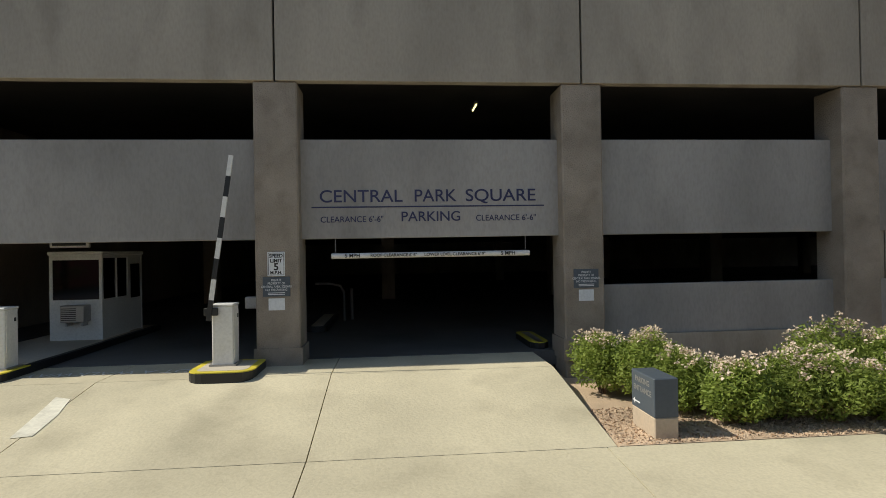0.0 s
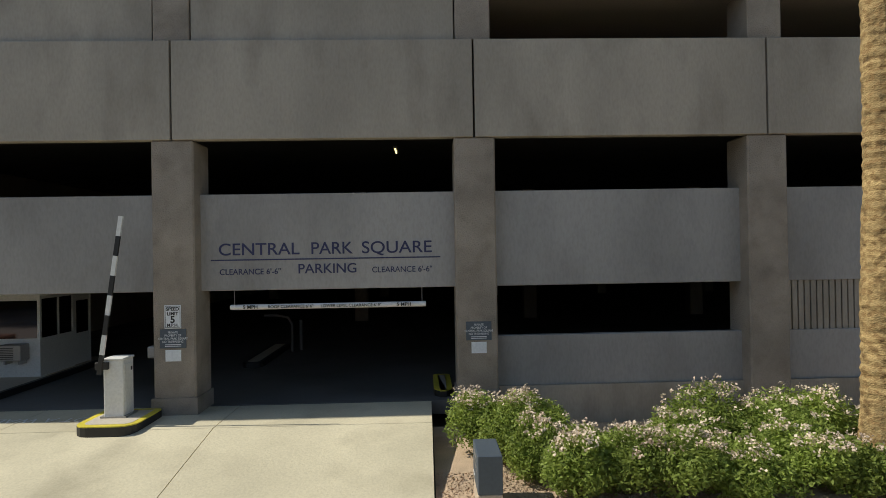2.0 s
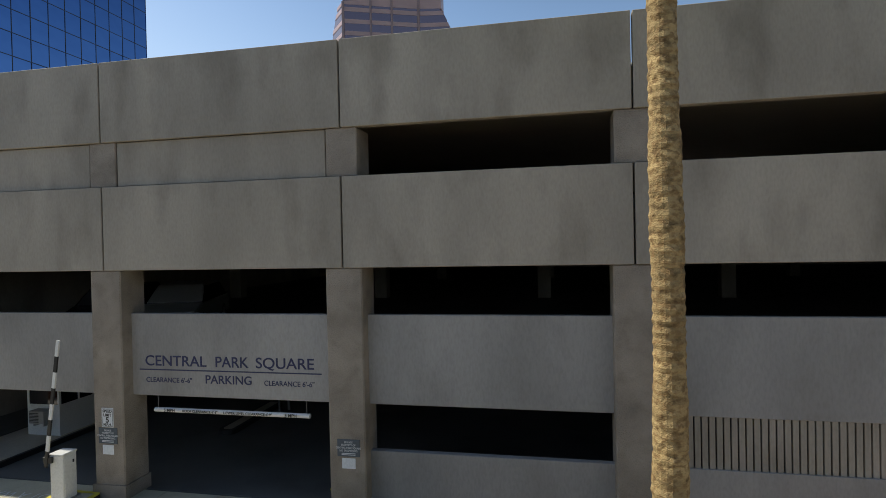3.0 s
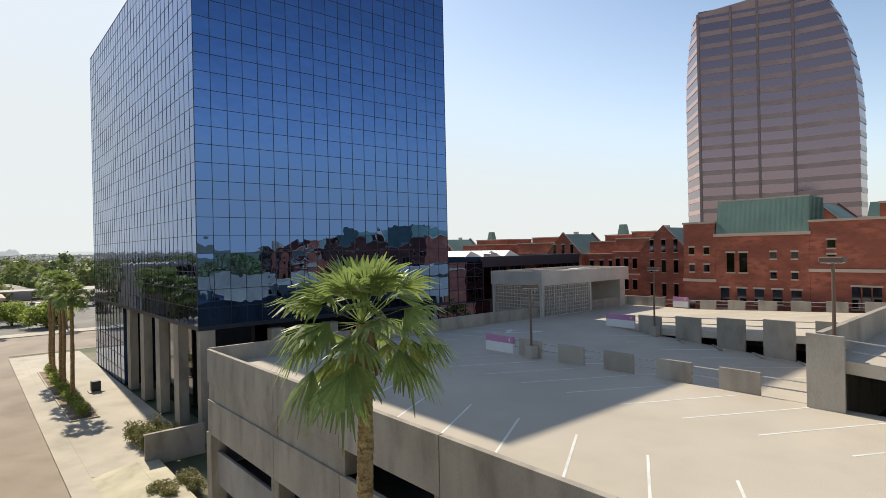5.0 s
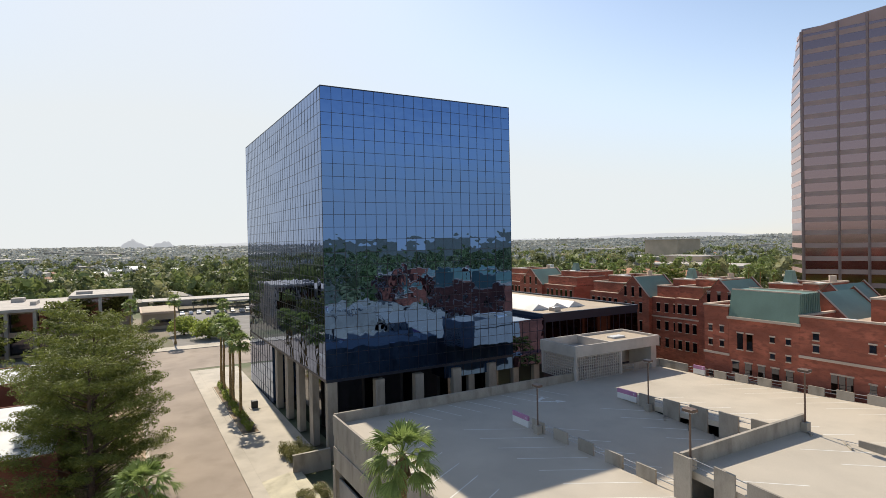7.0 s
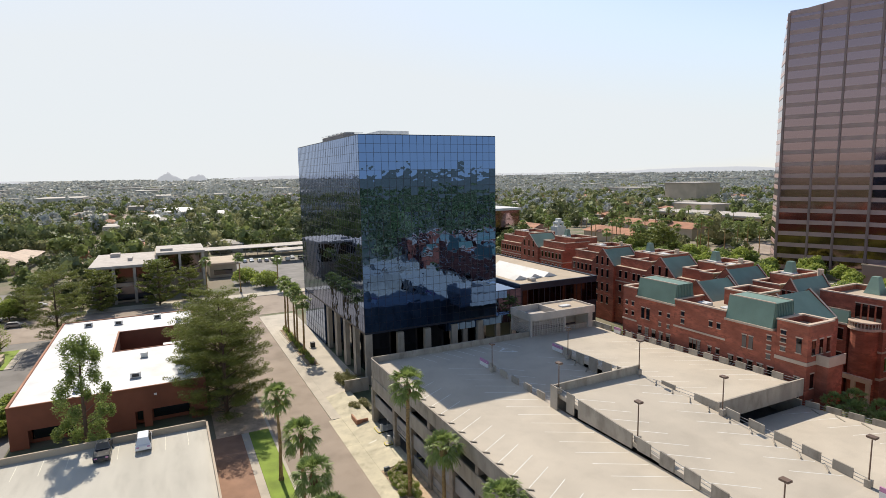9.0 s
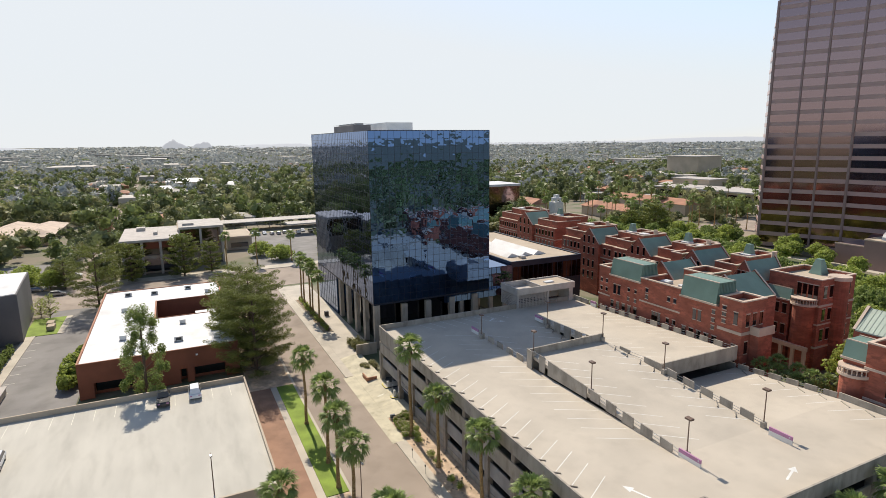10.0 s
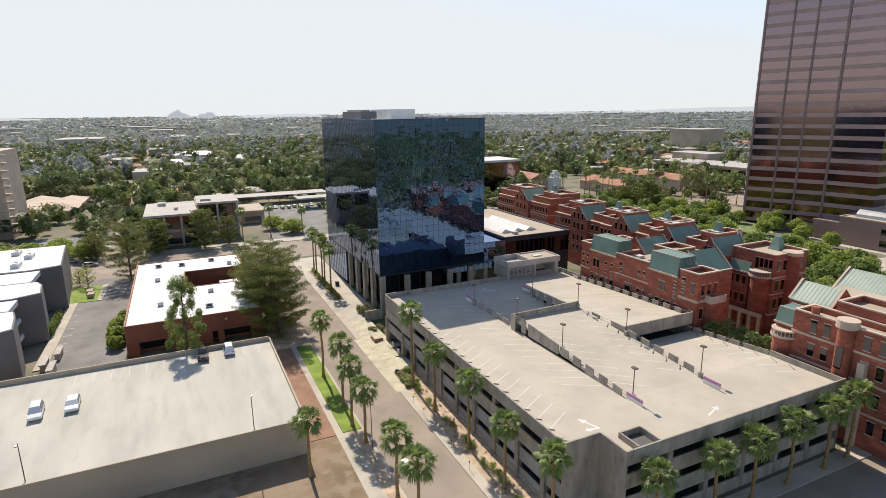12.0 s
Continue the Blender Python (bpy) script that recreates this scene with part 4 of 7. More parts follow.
# monument sign
mono = thing("monument_sign", "dark grey monument sign on a tan concrete base", "sign", (5.74, -3.72, -0.49))
part("base", one_box(0, 0.34, 0, 0.72, 0, 0.32), M_TAN, mono, bevel=0.012)
part("block", one_box(-0.004, 0.344, -0.004, 0.724, 0.32, 0.86), M_GREYB, mono, bevel=0.012)
for k, t in enumerate(("PARKING", "ENTRANCE")):
    letters("lettering", t, 0.11, pose(-0.006, 0.36, 0.75 - k * 0.13, 90, 0, -90), M_METAL, mono, extrude=0.001, bold=0.001)
bm = bmesh.new()
bm.faces.new([bm.verts.new(p) for p in ((-0.008, 0.60, 0.47), (-0.008, 0.67, 0.42), (-0.008, 0.60, 0.37))])
box(bm, -0.008, -0.005, 0.44, 0.60, 0.41, 0.43)
part("arrow", bm, M_PAPER, mono)

# louvred openings of the basement bays
for i, (a, b) in enumerate(zip(BAYS[3:-1], BAYS[4:])):
    if i == 0:
        bm = bmesh.new()
        for k in range(38):
            x = a + 0.45 + k * (b - a - 0.9) / 38
            box(bm, x, x + 0.105, 0.42, 0.48, 1.4, Z2)
        part("louvre", bm, M_CONC, garage, "grey vertical louvre screen")
# lamps inside
for x, y, z in ((4.35, 3.0, 5.8),):
    lm = thing("strip_lamp", "small lit fluorescent strip lamp under the slab", "lamp", (x, y, z), group="garage lamps")
    part("housing", one_box(-0.05, 0.05, -0.36, 0.36, 0, 0.05), M_GREY, lm)
    me = bpy.data.materials.get("lit_lamp") or bpy.data.materials.new("lit_lamp")
    me.use_nodes = True
    bs = me.node_tree.nodes["Principled BSDF"]
    bs.inputs["Emission Color"].default_value = (1, 0.85, 0.35, 1)
    bs.inputs["Emission Strength"].default_value = 3.0
    part("tube", one_box(-0.014, 0.014, -0.32, 0.32, -0.03, -0.004), me, lm)

# bent guard rail beside the ramp lane
guard = thing("guard_rail", "bent grey steel guard rail beside the inner lane", "guard rail", (0.65, 7.2, 0))
bm = bmesh.new()
pts = [(0, 0, -0.1), (0, 0, 0.9), (-0.12, 0, 1.12), (-0.5, 0, 1.2), (-0.9, 0, 1.2)]
for p, q in zip(pts[:-1], pts[1:]):
    tube(bm, p, q, 0.04, n=8)
part("rail", bm, M_GREY, guard)
bm = bmesh.new()
tube(bm, (0.22, 0.3, -0.1), (0.22, 0.3, 1.0), 0.05, n=8)
part("post", bm, M_GREY, guard)
island("lane_island", -0.2, 0.4, 4.6, 8.0, "long kerbed island between the inner lanes", False)

# ---------------------------------------------------------------- brick terrace
bm = bmesh.new()
box(bm, -0.5, 0.5, -0.06, 0.03, -0.75, 0.75)
WIN = mesh_of("window", bm, M_GLASSD)
bm = bmesh.new()
box(bm, -0.62, 0.62, -0.12, 0.03, -0.13, 0.0)
SILL = mesh_of("sill", bm, M_STONE)
bm = bmesh.new()
box(bm, -0.66, 0.66, -0.09, 0.03, 0.0, 0.16)
LINTEL = mesh_of("lintel", bm, M_STONE)


def window(parent, x, y, z, rz, w=1.0, h=1.5, trim=True):
    """A sash window with stone sill and lintel; rz 0 looks to -y, 90 to +x."""
    m = pose(x, y, z, 0, 0, rz)
    o = share("window", WIN, parent, m @ Matrix.Diagonal((w, 1, h / 1.5, 1)))
    if trim:
        share("sill", SILL, parent, m @ pose(0, 0, -h / 2) @ Matrix.Diagonal((w, 1, 1, 1)))
        share("lintel", LINTEL, parent, m @ pose(0, 0, h / 2) @ Matrix.Diagonal((w, 1, 1, 1)))
    return o


def band(parent, x0, x1, y0, y1, z, h=0.28, out=0.1, name="string_course", material=None):
    part(name, boxes([(x0 - out, x1 + out, y0 - out, y0 + 0.02, z, z + h), (x0 - out, x1 + out, y1 - 0.02, y1 + out, z, z + h),
                      (x0 - out, x0 + 0.02, y0 + 0.02, y1 - 0.02, z, z + h), (x1 - 0.02, x1 + out, y0 + 0.02, y1 - 0.02, z, z + h)]), material or M_STONE, parent)


def brick_body(parent, x0, x1, y0, y1, top, flat=True):
    part("wall", one_box(x0, x1, y0, y1, -0.5, top - (0.9 if flat else 0)), M_BRICK, parent)
    if flat:
        part("parapet", boxes([(x0, x1, y0, y0 + 0.35, top - 0.9, top), (x0, x1, y1 - 0.35, y1, top - 0.9, top),
                               (x0, x0 + 0.35, y0 + 0.35, y1 - 0.35, top - 0.9, top), (x1 - 0.35, x1, y0 + 0.35, y1 - 0.35, top - 0.9, top)]), M_BRICK, parent)
        o, i = 0.09, 0.42
        part("coping", boxes([(x0 - o, x1 + o, y0 - o, y0 + i, top, top + 0.2), (x0 - o, x1 + o, y1 - i, y1 + o, top, top + 0.2),
                              (x0 - o, x0 + i, y0 + i, y1 - i, top, top + 0.2), (x1 - i, x1 + o, y0 + i, y1 - i, top, top + 0.2)]), M_STONE, parent)
        part("roof", one_box(x0 + 0.36, x1 - 0.36, y0 + 0.36, y1 - 0.36, top - 0.9, top - 0.84), M_TAN, parent)


def mansard(parent, x0, x1, y0, y1, z0, z1):
    bm = bmesh.new()
    i = 0.55
    a = [bm.verts.new(p) for p in ((x0, y0, z0), (x1, y0, z0), (x1, y1, z0), (x0, y1, z0))]
    b = [bm.verts.new(p) for p in ((x0 + 0.1, y0 + i, z1), (x1 - 0.1, y0 + i, z1), (x1 - 0.1, y1 - i, z1), (x0 + 0.1, y1 - i, z1))]
    for k in range(4):
        bm.faces.new((a[k], a[(k + 1) % 4], b[(k + 1) % 4], b[k]))
    bm.faces.new(b)
    part("mansard_roof", bm, M_COPPER, parent, "green standing seam mansard roof")
    n = int((x1 - x0) / 0.45)
    bm = bmesh.new()
    for k in range(n + 1):
        x = x0 + 0.1 + (x1 - x0 - 0.2) * k / n
        v = [bm.verts.new(p) for p in ((x - 0.025, y0 - 0.05, z0), (x + 0.025, y0 - 0.05, z0), (x + 0.025, y0 + i - 0.05, z1), (x - 0.025, y0 + i - 0.05, z1))]
        bm.faces.new(v)
    n = int((y1 - y0) / 0.45)
    for k in range(n + 1):
        y = y0 + i + (y1 - y0 - 2 * i) * k / n
        box(bm, x1 - 0.06, x1 + 0.03, y - 0.025, y + 0.025, z0, z1)
    part("seams", bm, M_COPPER, parent)
    band(parent, x0, x1, y0, y1, z0 - 0.3, 0.3, 0.16, "cornice")
    for ya in (y0 + i, y1 - i - 0.2):
        part("roof_edge", one_box(x0 + 0.1, x1 - 0.1, ya, ya + 0.2, z1, z1 + 0.14), M_STONE, parent)


def gable(parent, x0, x1, y0, y1, z0, zr, material=None):
    """A pitched roof, ridge along y, with brick gable walls and pale copings."""
    xm = (x0 + x1) / 2
    bm = bmesh.new()
    for a, b in ((x0, xm), (xm, x1)):
        za, zb = (z0, zr) if a == x0 else (zr, z0)
        v = [bm.verts.new(p) for p in ((a, y0 + 0.3, za), (b, y0 + 0.3, zb), (b, y1 - 0.3, zb), (a, y1 - 0.3, za))]
        w = [bm.verts.new(p) for p in ((a, y0 + 0.3, za - 0.2), (b, y0 + 0.3, zb - 0.2), (b, y1 - 0.3, zb - 0.2), (a, y1 - 0.3, za - 0.2))]
        bm.faces.new(v)
        bm.faces.new(w[::-1])
        for k in range(4):
            bm.faces.new((w[k], w[(k + 1) % 4], v[(k + 1) % 4], v[k]))
    part("pitched_roof", bm, material or M_COPPER, parent, "green metal pitched roof")
    for y in (y0, y1 - 0.3):
        bm = bmesh.new()
        a = [bm.verts.new(p) for p in ((x0, y, z0 - 0.01), (x1, y, z0 - 0.01), (xm, y, zr + 0.25))]
        b = [bm.verts.new(p) for p in ((x0, y + 0.3, z0 - 0.01), (x1, y + 0.3, z0 - 0.01), (xm, y + 0.3, zr + 0.25))]
        bm.faces.new(a)
        bm.faces.new(b[::-1])
        for k in range(3):
            bm.faces.new((a[(k + 1) % 3], a[k], b[k], b[(k + 1) % 3]))
        part("gable_wall", bm, M_BRICK, parent)
        bm = bmesh.new()
        for s in (-1, 1):
            xe = x0 if s < 0 else x1
            v = [bm.verts.new(p) for p in ((xe, y - 0.06, z0 + 0.05), (xe, y + 0.36, z0 + 0.05), (xm, y + 0.36, zr + 0.36), (xm, y - 0.06, zr + 0.36))]
            bm.faces.new(v if s < 0 else v[::-1])
        part("coping", bm, M_STONE, parent)


def front_windows(parent, x0, x1, y, zs, n, rz=0, w=0.9, h=1.5):
    for z in zs:
        for k in range(n):
            t = x0 + (x1 - x0) * (k + 0.5) / n
            window(parent, t if rz == 0 else y, y if rz == 0 else t, z, rz, w, h)


def house(label="red brick town house with pale stone bands"):
    return thing("town_house", label, "house", group="brick terrace")


def pitched_x(parent, x0, x1, y0, y1, z0, zr, material=None):
    """A pitched roof, ridge along x, with standing seams and pale coped brick gables."""
    ym = (y0 + y1) / 2
    bm = bmesh.new()
    for p, q, za, zb in ((y0, ym, z0, zr), (ym, y1, zr, z0)):
        v = [bm.verts.new(c) for c in ((x0 + 0.3, p, za), (x1 - 0.3, p, za), (x1 - 0.3, q, zb), (x0 + 0.3, q, zb))]
        w = [bm.verts.new(c) for c in ((x0 + 0.3, p, za - 0.2), (x1 - 0.3, p, za - 0.2), (x1 - 0.3, q, zb - 0.2), (x0 + 0.3, q, zb - 0.2))]
        bm.faces.new(v)
        bm.faces.new(w[::-1])
        for k in range(4):
            bm.faces.new((w[k], w[(k + 1) % 4], v[(k + 1) % 4], v[k]))
    part("pitched_roof", bm, material or M_COPPERP, parent, "pale green metal pitched roof")
    bm = bmesh.new()
    n = int((x1 - x0) / 0.6)
    for k in range(1, n):
        x = x0 + (x1 - x0) * k / n
        v = [bm.verts.new(c) for c in ((x - 0.03, y0, z0 + 0.06), (x + 0.03, y0, z0 + 0.06), (x + 0.03, ym, zr + 0.06), (x - 0.03, ym, zr + 0.06))]
        w = [bm.verts.new(c) for c in ((x - 0.03, y0, z0 - 0.01), (x + 0.03, y0, z0 - 0.01), (x + 0.03, ym, zr - 0.01), (x - 0.03, ym, zr - 0.01))]
        bm.faces.new(v)
        for i in range(4):
            bm.faces.new((w[i], w[(i + 1) % 4], v[(i + 1) % 4], v[i]))
    part("seams", bm, M_COPPERP, parent)
    for x in (x0, x1 - 0.3):
        bm = bmesh.new()
        a = [bm.verts.new(c) for c in ((x, y0, z0 - 0.01), (x, y1, z0 - 0.01), (x, ym, zr + 0.2))]
        b = [bm.verts.new(c) for c in ((x + 0.3, y0, z0 - 0.01), (x + 0.3, y1, z0 - 0.01), (x + 0.3, ym, zr + 0.2))]
        bm.faces.new(a)
        bm.faces.new(b[::-1])
        for k in range(3):
            bm.faces.new((a[(k + 1) % 3], a[k], b[k], b[(k + 1) % 3]))
        part("gable_wall", bm, M_BRICK, parent)
        bm = bmesh.new()
        for ye in (y0, y1):
            v = [bm.verts.new(c) for c in ((x - 0.06, ye, z0 + 0.06), (x + 0.36, ye, z0 + 0.06), (x + 0.36, ym, zr + 0.32), (x - 0.06, ym, zr + 0.32))]
            bm.faces.new(v if ye == y0 else v[::-1])
        part("coping", bm, M_STONE, parent)


def cylinder(parent, name, x, y, z0, z1, r, material, r1=None, n=18):
    bm = bmesh.new()
    tube(bm, (x, y, z0), (x, y, z1), r, r1, n=n)
    return part(name, bm, material, parent)


def spire(parent, x, y, z0, z1, w):
    """A square green turret roof, waisted near its flat tip."""
    bm = bmesh.new()
    rows = [(z0, w), (z0 + (z1 - z0) * 0.25, w * 0.82), (z1, w * 0.42)]
    rings = [[bm.verts.new((x + sx * q, y + sy * q, z)) for sx, sy in ((-1, -1), (1, -1), (1, 1), (-1, 1))] for z, q in rows]
    for lo, hi in zip(rings[:-1], rings[1:]):
        for k in range(4):
            bm.faces.new((lo[k], lo[(k + 1) % 4], hi[(k + 1) % 4], hi[k]))
    bm.faces.new(rings[-1])
    part("turret_roof", bm, M_COPPER, parent, "green tapering turret roof")


FY = 47.4
h1 = house("narrow red brick town house with a flat roof")
brick_body(h1, -3.6, -0.32, FY, 60, 18.2)
band(h1, -3.6, -0.32, FY, 60, 12.2)
front_windows(h1, -3.5, -0.4, FY, (15.4, 13.6, 9.6), 2, w=0.5, h=0.7)
h2 = house("red brick town house with a green mansard roof")
brick_body(h2, -0.3, 8.1, FY, 62, 16.8, False)
mansard(h2, -0.2, 8.1, FY - 0.1, 52.0, 17.1, 20.3)
part("roof", one_box(-0.2, 8.0, 52.0, 62, 16.8, 16.9), M_TAN, h2)
gable(h2, 3.0, 10.2, 54.0, 62.5, 16.8, 20.0)
band(h2, -0.3, 8.1, FY, 62, 9.4)
front_windows(h2, 0.6, 3.0, FY, (14.2,), 2, w=0.7, h=1.9)
front_windows(h2, 4.2, 7.8, FY, (14.9, 13.0), 2, w=0.5, h=0.6)
front_windows(h2, -0.2, 7.8, FY, (11.0, 7.6), 5, w=0.8, h=1.3)
h3 = house("red brick town house with a roof terrace")
brick_body(h3, 8.12, 17.6, FY, 62, 17.9)
brick_body(h3, 11.8, 17.4, 54.6, 60.5, 19.6)
band(h3, 8.12, 17.6, FY, 62, 13.4)
front_windows(h3, 8.8, 10.8, FY, (15.9, 14.6), 1, w=0.6, h=0.7)
front_windows(h3, 11.2, 13.4, FY, (11.2,), 3, w=0.6, h=1.9)
front_windows(h3, 14.4, 17.2, FY, (15.4, 11.4), 2, w=0.6, h=0.8)
front_windows(h3, 8.4, 17.4, FY, (8.0,), 6, w=0.8, h=1.4)
for x in (10.0, 14.2):
    part("roof_hatch", one_box(x, x + 1.8, 50.5, 52.0, 17.06, 17.6), M_ROOFW, h3, bevel=0.06)
h4 = house("red brick town house with a green mansard roof")
brick_body(h4, 17.62, 25.58, FY, 62, 16.7, False)
mansard(h4, 17.7, 25.0, FY - 0.1, 52.4, 17.0, 20.5)
part("roof", one_box(17.7, 25.5, 52.4, 62, 16.7, 16.8), M_TAN, h4)
gable(h4, 16.6, 25.2, 54.0, 62.5, 16.7, 20.2)
front_windows(h4, 20.3, 22.4, FY, (14.2,), 2, w=0.65, h=1.8)
front_windows(h4, 23.6, 25.6, FY, (15.6, 14.2, 12.9), 1, w=0.6, h=0.6)
front_windows(h4, 18.0, 25.8, FY, (10.8, 7.6), 5, w=0.8, h=1.3)
h5 = house("red brick end house with a stone balcony")
brick_body(h5, 25.6, 29.9, FY, 53.0, 18.5)
band(h5, 25.6, 29.9, FY, 53.0, 13.0, 0.5)
front_windows(h5, 25.8, 27.4, FY, (16.9, 15.8, 14.6), 1, w=0.7, h=0.55)
front_windows(h5, 27.8, 29.7, FY, (15.6, 10.2, 7.5), 1, w=0.7, h=2.0)
front_windows(h5, FY + 0.5, 52.8, 29.9, (15.4, 10.8, 7.0), 3, rz=90, w=0.7, h=2.0)
part("bay", one_box(29.92, 31.4, 49.6, 53.0, -0.5, 13.0), M_BRICK, h5)
part("balcony", one_box(29.92, 31.6, 49.4, 53.2, 13.0, 13.4), M_STONE, h5)
part("balustrade", boxes([(31.4, 31.6, 49.4, 53.2, 13.4, 14.4), (29.92, 31.4, 49.4, 49.6, 13.4, 14.4)]), M_STONE, h5)
# second row, set back behind a lane: gabled fronts with flat roofed wings between
for x0, x1, xa, xb, y0, zt in ((-104, -68, -90, -80, 84.0, 14.6), (-56, -31, -46.5, -38.0, 78.0, 14.6), (-30.8, -8.5, -25.0, -16.5, 76.0, 15.0), (-8.3, 9.2, -4.6, 3.4, 72.0, 15.6), (9.4, 15.1, 9.6, 15.0, 72.0, 15.6)):
    hh = house("red brick town house with a steep green gable roof")
    brick_body(hh, x0, x1, y0, y0 + 15, zt, False)
    gable(hh, xa, xb, y0 - 0.9, y0 + 9, zt, zt + 3.9)
    part("bay", one_box(xa + 0.05, xb - 0.05, y0 - 0.85, y0 - 0.01, -0.5, zt), M_BRICK, hh)
    part("flat_roof", one_box(x0 + 0.1, x1 - 0.1, y0 + 0.1, y0 + 14.9, zt, zt + 0.08), M_TAN, hh)
    for a, b in ((x0, xa - 0.3), (xb + 0.3, x1)):
        if b - a > 2.5:
            brick_body(hh, a + 0.1, b - 0.1, y0 + 1.2, y0 + 11, zt + 2.2)
            brick_body(hh, a + 0.6, b - 0.4, y0 + 5.5, y0 + 14.4, zt + 3.4)
            part("roof_unit", one_box(a + 1.0, min(a + 3.4, b - 0.9), y0 + 8, y0 + 10.0, zt + 2.56, zt + 3.5), M_ROOFW, hh, bevel=0.08)
            front_windows(hh, a + 0.3, b - 0.3, y0, (zt - 2.0, zt - 5.6, zt - 9.0), max(2, int((b - a) / 1.7)), w=0.75, h=1.7)
    if x0 < 9:
        spire(hh, xb + 2.4, y0 + 9.5, zt + 1.2, zt + 5.6, 1.25)
    cylinder(hh, "chimney", xa - 1.4 if x0 < 0 else xa + 1.0, y0 + 11, zt, zt + 4.6, 0.55, M_STONE, n=10)
    band(hh, x0, x1, y0, y0 + 15, zt - 4.0)
    front_windows(hh, xa + 1.2, xb - 1.2, y0 - 0.85, (zt + 0.9, zt - 2.4, zt - 6.2, zt - 9.6), 3, w=0.65, h=2.0)
# corner house at the end of the second row
h6 = house("large red brick corner house with a round stone balcony")
brick_body(h6, 15.2, 25.4, 75.2, 86, 17.8)
for zz, hh_ in ((12.6, 0.4), (9.0, 0.28), (4.4, 0.4)):
    band(h6, 15.2, 25.4, 75.2, 86, zz, hh_)
part("porch_block", one_box(15.6, 20.6, 74.0, 75.18, -0.5, 12.9), M_BRICK, h6)
mansard(h6, 15.5, 20.7, 73.8, 75.16, 13.2, 15.2)
front_windows(h6, 15.8, 20.4, 74.0, (11.2, 7.0), 3, w=0.8, h=1.9)
front_windows(h6, 20.9, 25.1, 75.2, (15.4,), 4, w=0.75, h=2.6)
front_windows(h6, 75.8, 85.0, 25.4, (15.4, 11.0, 7.0), 5, rz=90, w=0.9, h=2.2)
cylinder(h6, "round_bay", 22.8, 75.0, -0.5, 12.7, 2.0, M_BRICK, n=22)
cylinder(h6, "balcony_base", 22.8, 75.0, 12.7, 13.1, 2.4, M_STONE, n=22)
for k in range(15):
    a = math.pi + math.pi * k / 14
    cylinder(h6, "baluster", 22.8 + 2.22 * math.cos(a), 75.0 + 2.22 * math.sin(a), 13.1, 13.9, 0.09, M_STONE, n=6)
cylinder(h6, "balcony_rail", 22.8, 75.0, 13.9, 14.1, 2.35, M_STONE, n=22)
cylinder(h6, "corner_turret", 25.3, 81.0, -0.5, 17.4, 1.7, M_BRICK)
cylinder(h6, "turret_cap", 25.3, 81.0, 17.4, 18.1, 2.0, M_STONE)
spire(h6, 19.4, 84.3, 17.0, 20.0, 1.3)
for x in (15.8, 18.0, 20.4, 22.8, 25.0):
    part("porch_post", one_box(x - 0.3, x + 0.3, 72.6, 73.1, -0.5, 4.2), M_STONE, h6)
part("porch_beam", one_box(15.4, 25.4, 72.55, 73.15, 4.2, 5.0), M_STONE, h6)
# block beyond the garden path
h7 = house("red brick house with pale green roofs and stone turret caps")
brick_body(h7, 42.0, 62.0, 55.2, 70, 16.6, False)
part("wall", one_box(47.2, 50.58, 53.6, 55.18, -0.5, 16.0), M_BRICK, h7)
part("roof", one_box(42.2, 61.8, 61.4, 69.8, 16.6, 16.7), M_TAN, h7)
pitched_x(h7, 41.9, 49.0, 55.1, 61.4, 16.6, 19.4)
brick_body(h7, 47.2, 66.0, 48.8, 53.58, 17.2)
brick_body(h7, 50.6, 58.0, 53.6, 60.0, 18.8)
brick_body(h7, 58.1, 66.0, 53.6, 66.0, 18.0)
for zz in (13.6, 9.4, 4.8):
    band(h7, 47.2, 66.0, 48.8, 53.58, zz, 0.35)
front_windows(h7, 49.4, 53.4, 48.8, (15.4, 11.6, 7.4, 3.2), 2, w=0.9, h=2.0)
front_windows(h7, 57.0, 65.4, 48.8, (15.4, 11.6, 7.4, 3.2), 4, w=0.9, h=2.0)
part("stair_block", one_box(44.2, 47.18, 49.2, 55.18, -0.5, 14.2), M_BRICK, h7)
mansard(h7, 44.1, 47.1, 49.0, 53.2, 14.4, 16.7)
cylinder(h7, "round_bay", 45.8, 49.4, -0.5, 12.2, 1.75, M_BRICK, n=20)
cylinder(h7, "balcony_base", 45.8, 49.4, 12.2, 12.6, 2.1, M_STONE, n=20)
for k in range(13):
    a = math.pi * 0.95 + math.pi * 1.1 * k / 12
    cylinder(h7, "baluster", 45.8 + 1.92 * math.cos(a), 49.4 + 1.92 * math.sin(a), 12.6, 13.3, 0.08, M_STONE, n=6)
cylinder(h7, "balcony_rail", 45.8, 49.4, 13.3, 13.5, 2.05, M_STONE, n=20)
cylinder(h7, "turret", 55.2, 48.6, -0.5, 17.0, 1.15, M_BRICK)
cylinder(h7, "turret_cap", 55.2, 48.6, 17.0, 18.2, 1.5, M_STONE)
part("turret_window", one_box(54.7, 55.7, 47.40, 47.5, 10.8, 14.2), M_GLASSD, h7)
part("buttress", one_box(57.6, 58.6, 47.9, 48.78, -0.5, 12.6), M_STONE, h7)
cylinder(h7, "chimney", 50.0, 49.4, 17.2, 18.4, 0.6, M_BRICK, n=10)
part("roof_unit", one_box(59.5, 62.0, 56, 58.5, 17.2, 18.6), M_WHITE, h7, bevel=0.08)
h8 = house("red brick house with a pale green pitched roof")
brick_body(h8, 40.2, 66.0, 71.0, 88, 15.6, False)
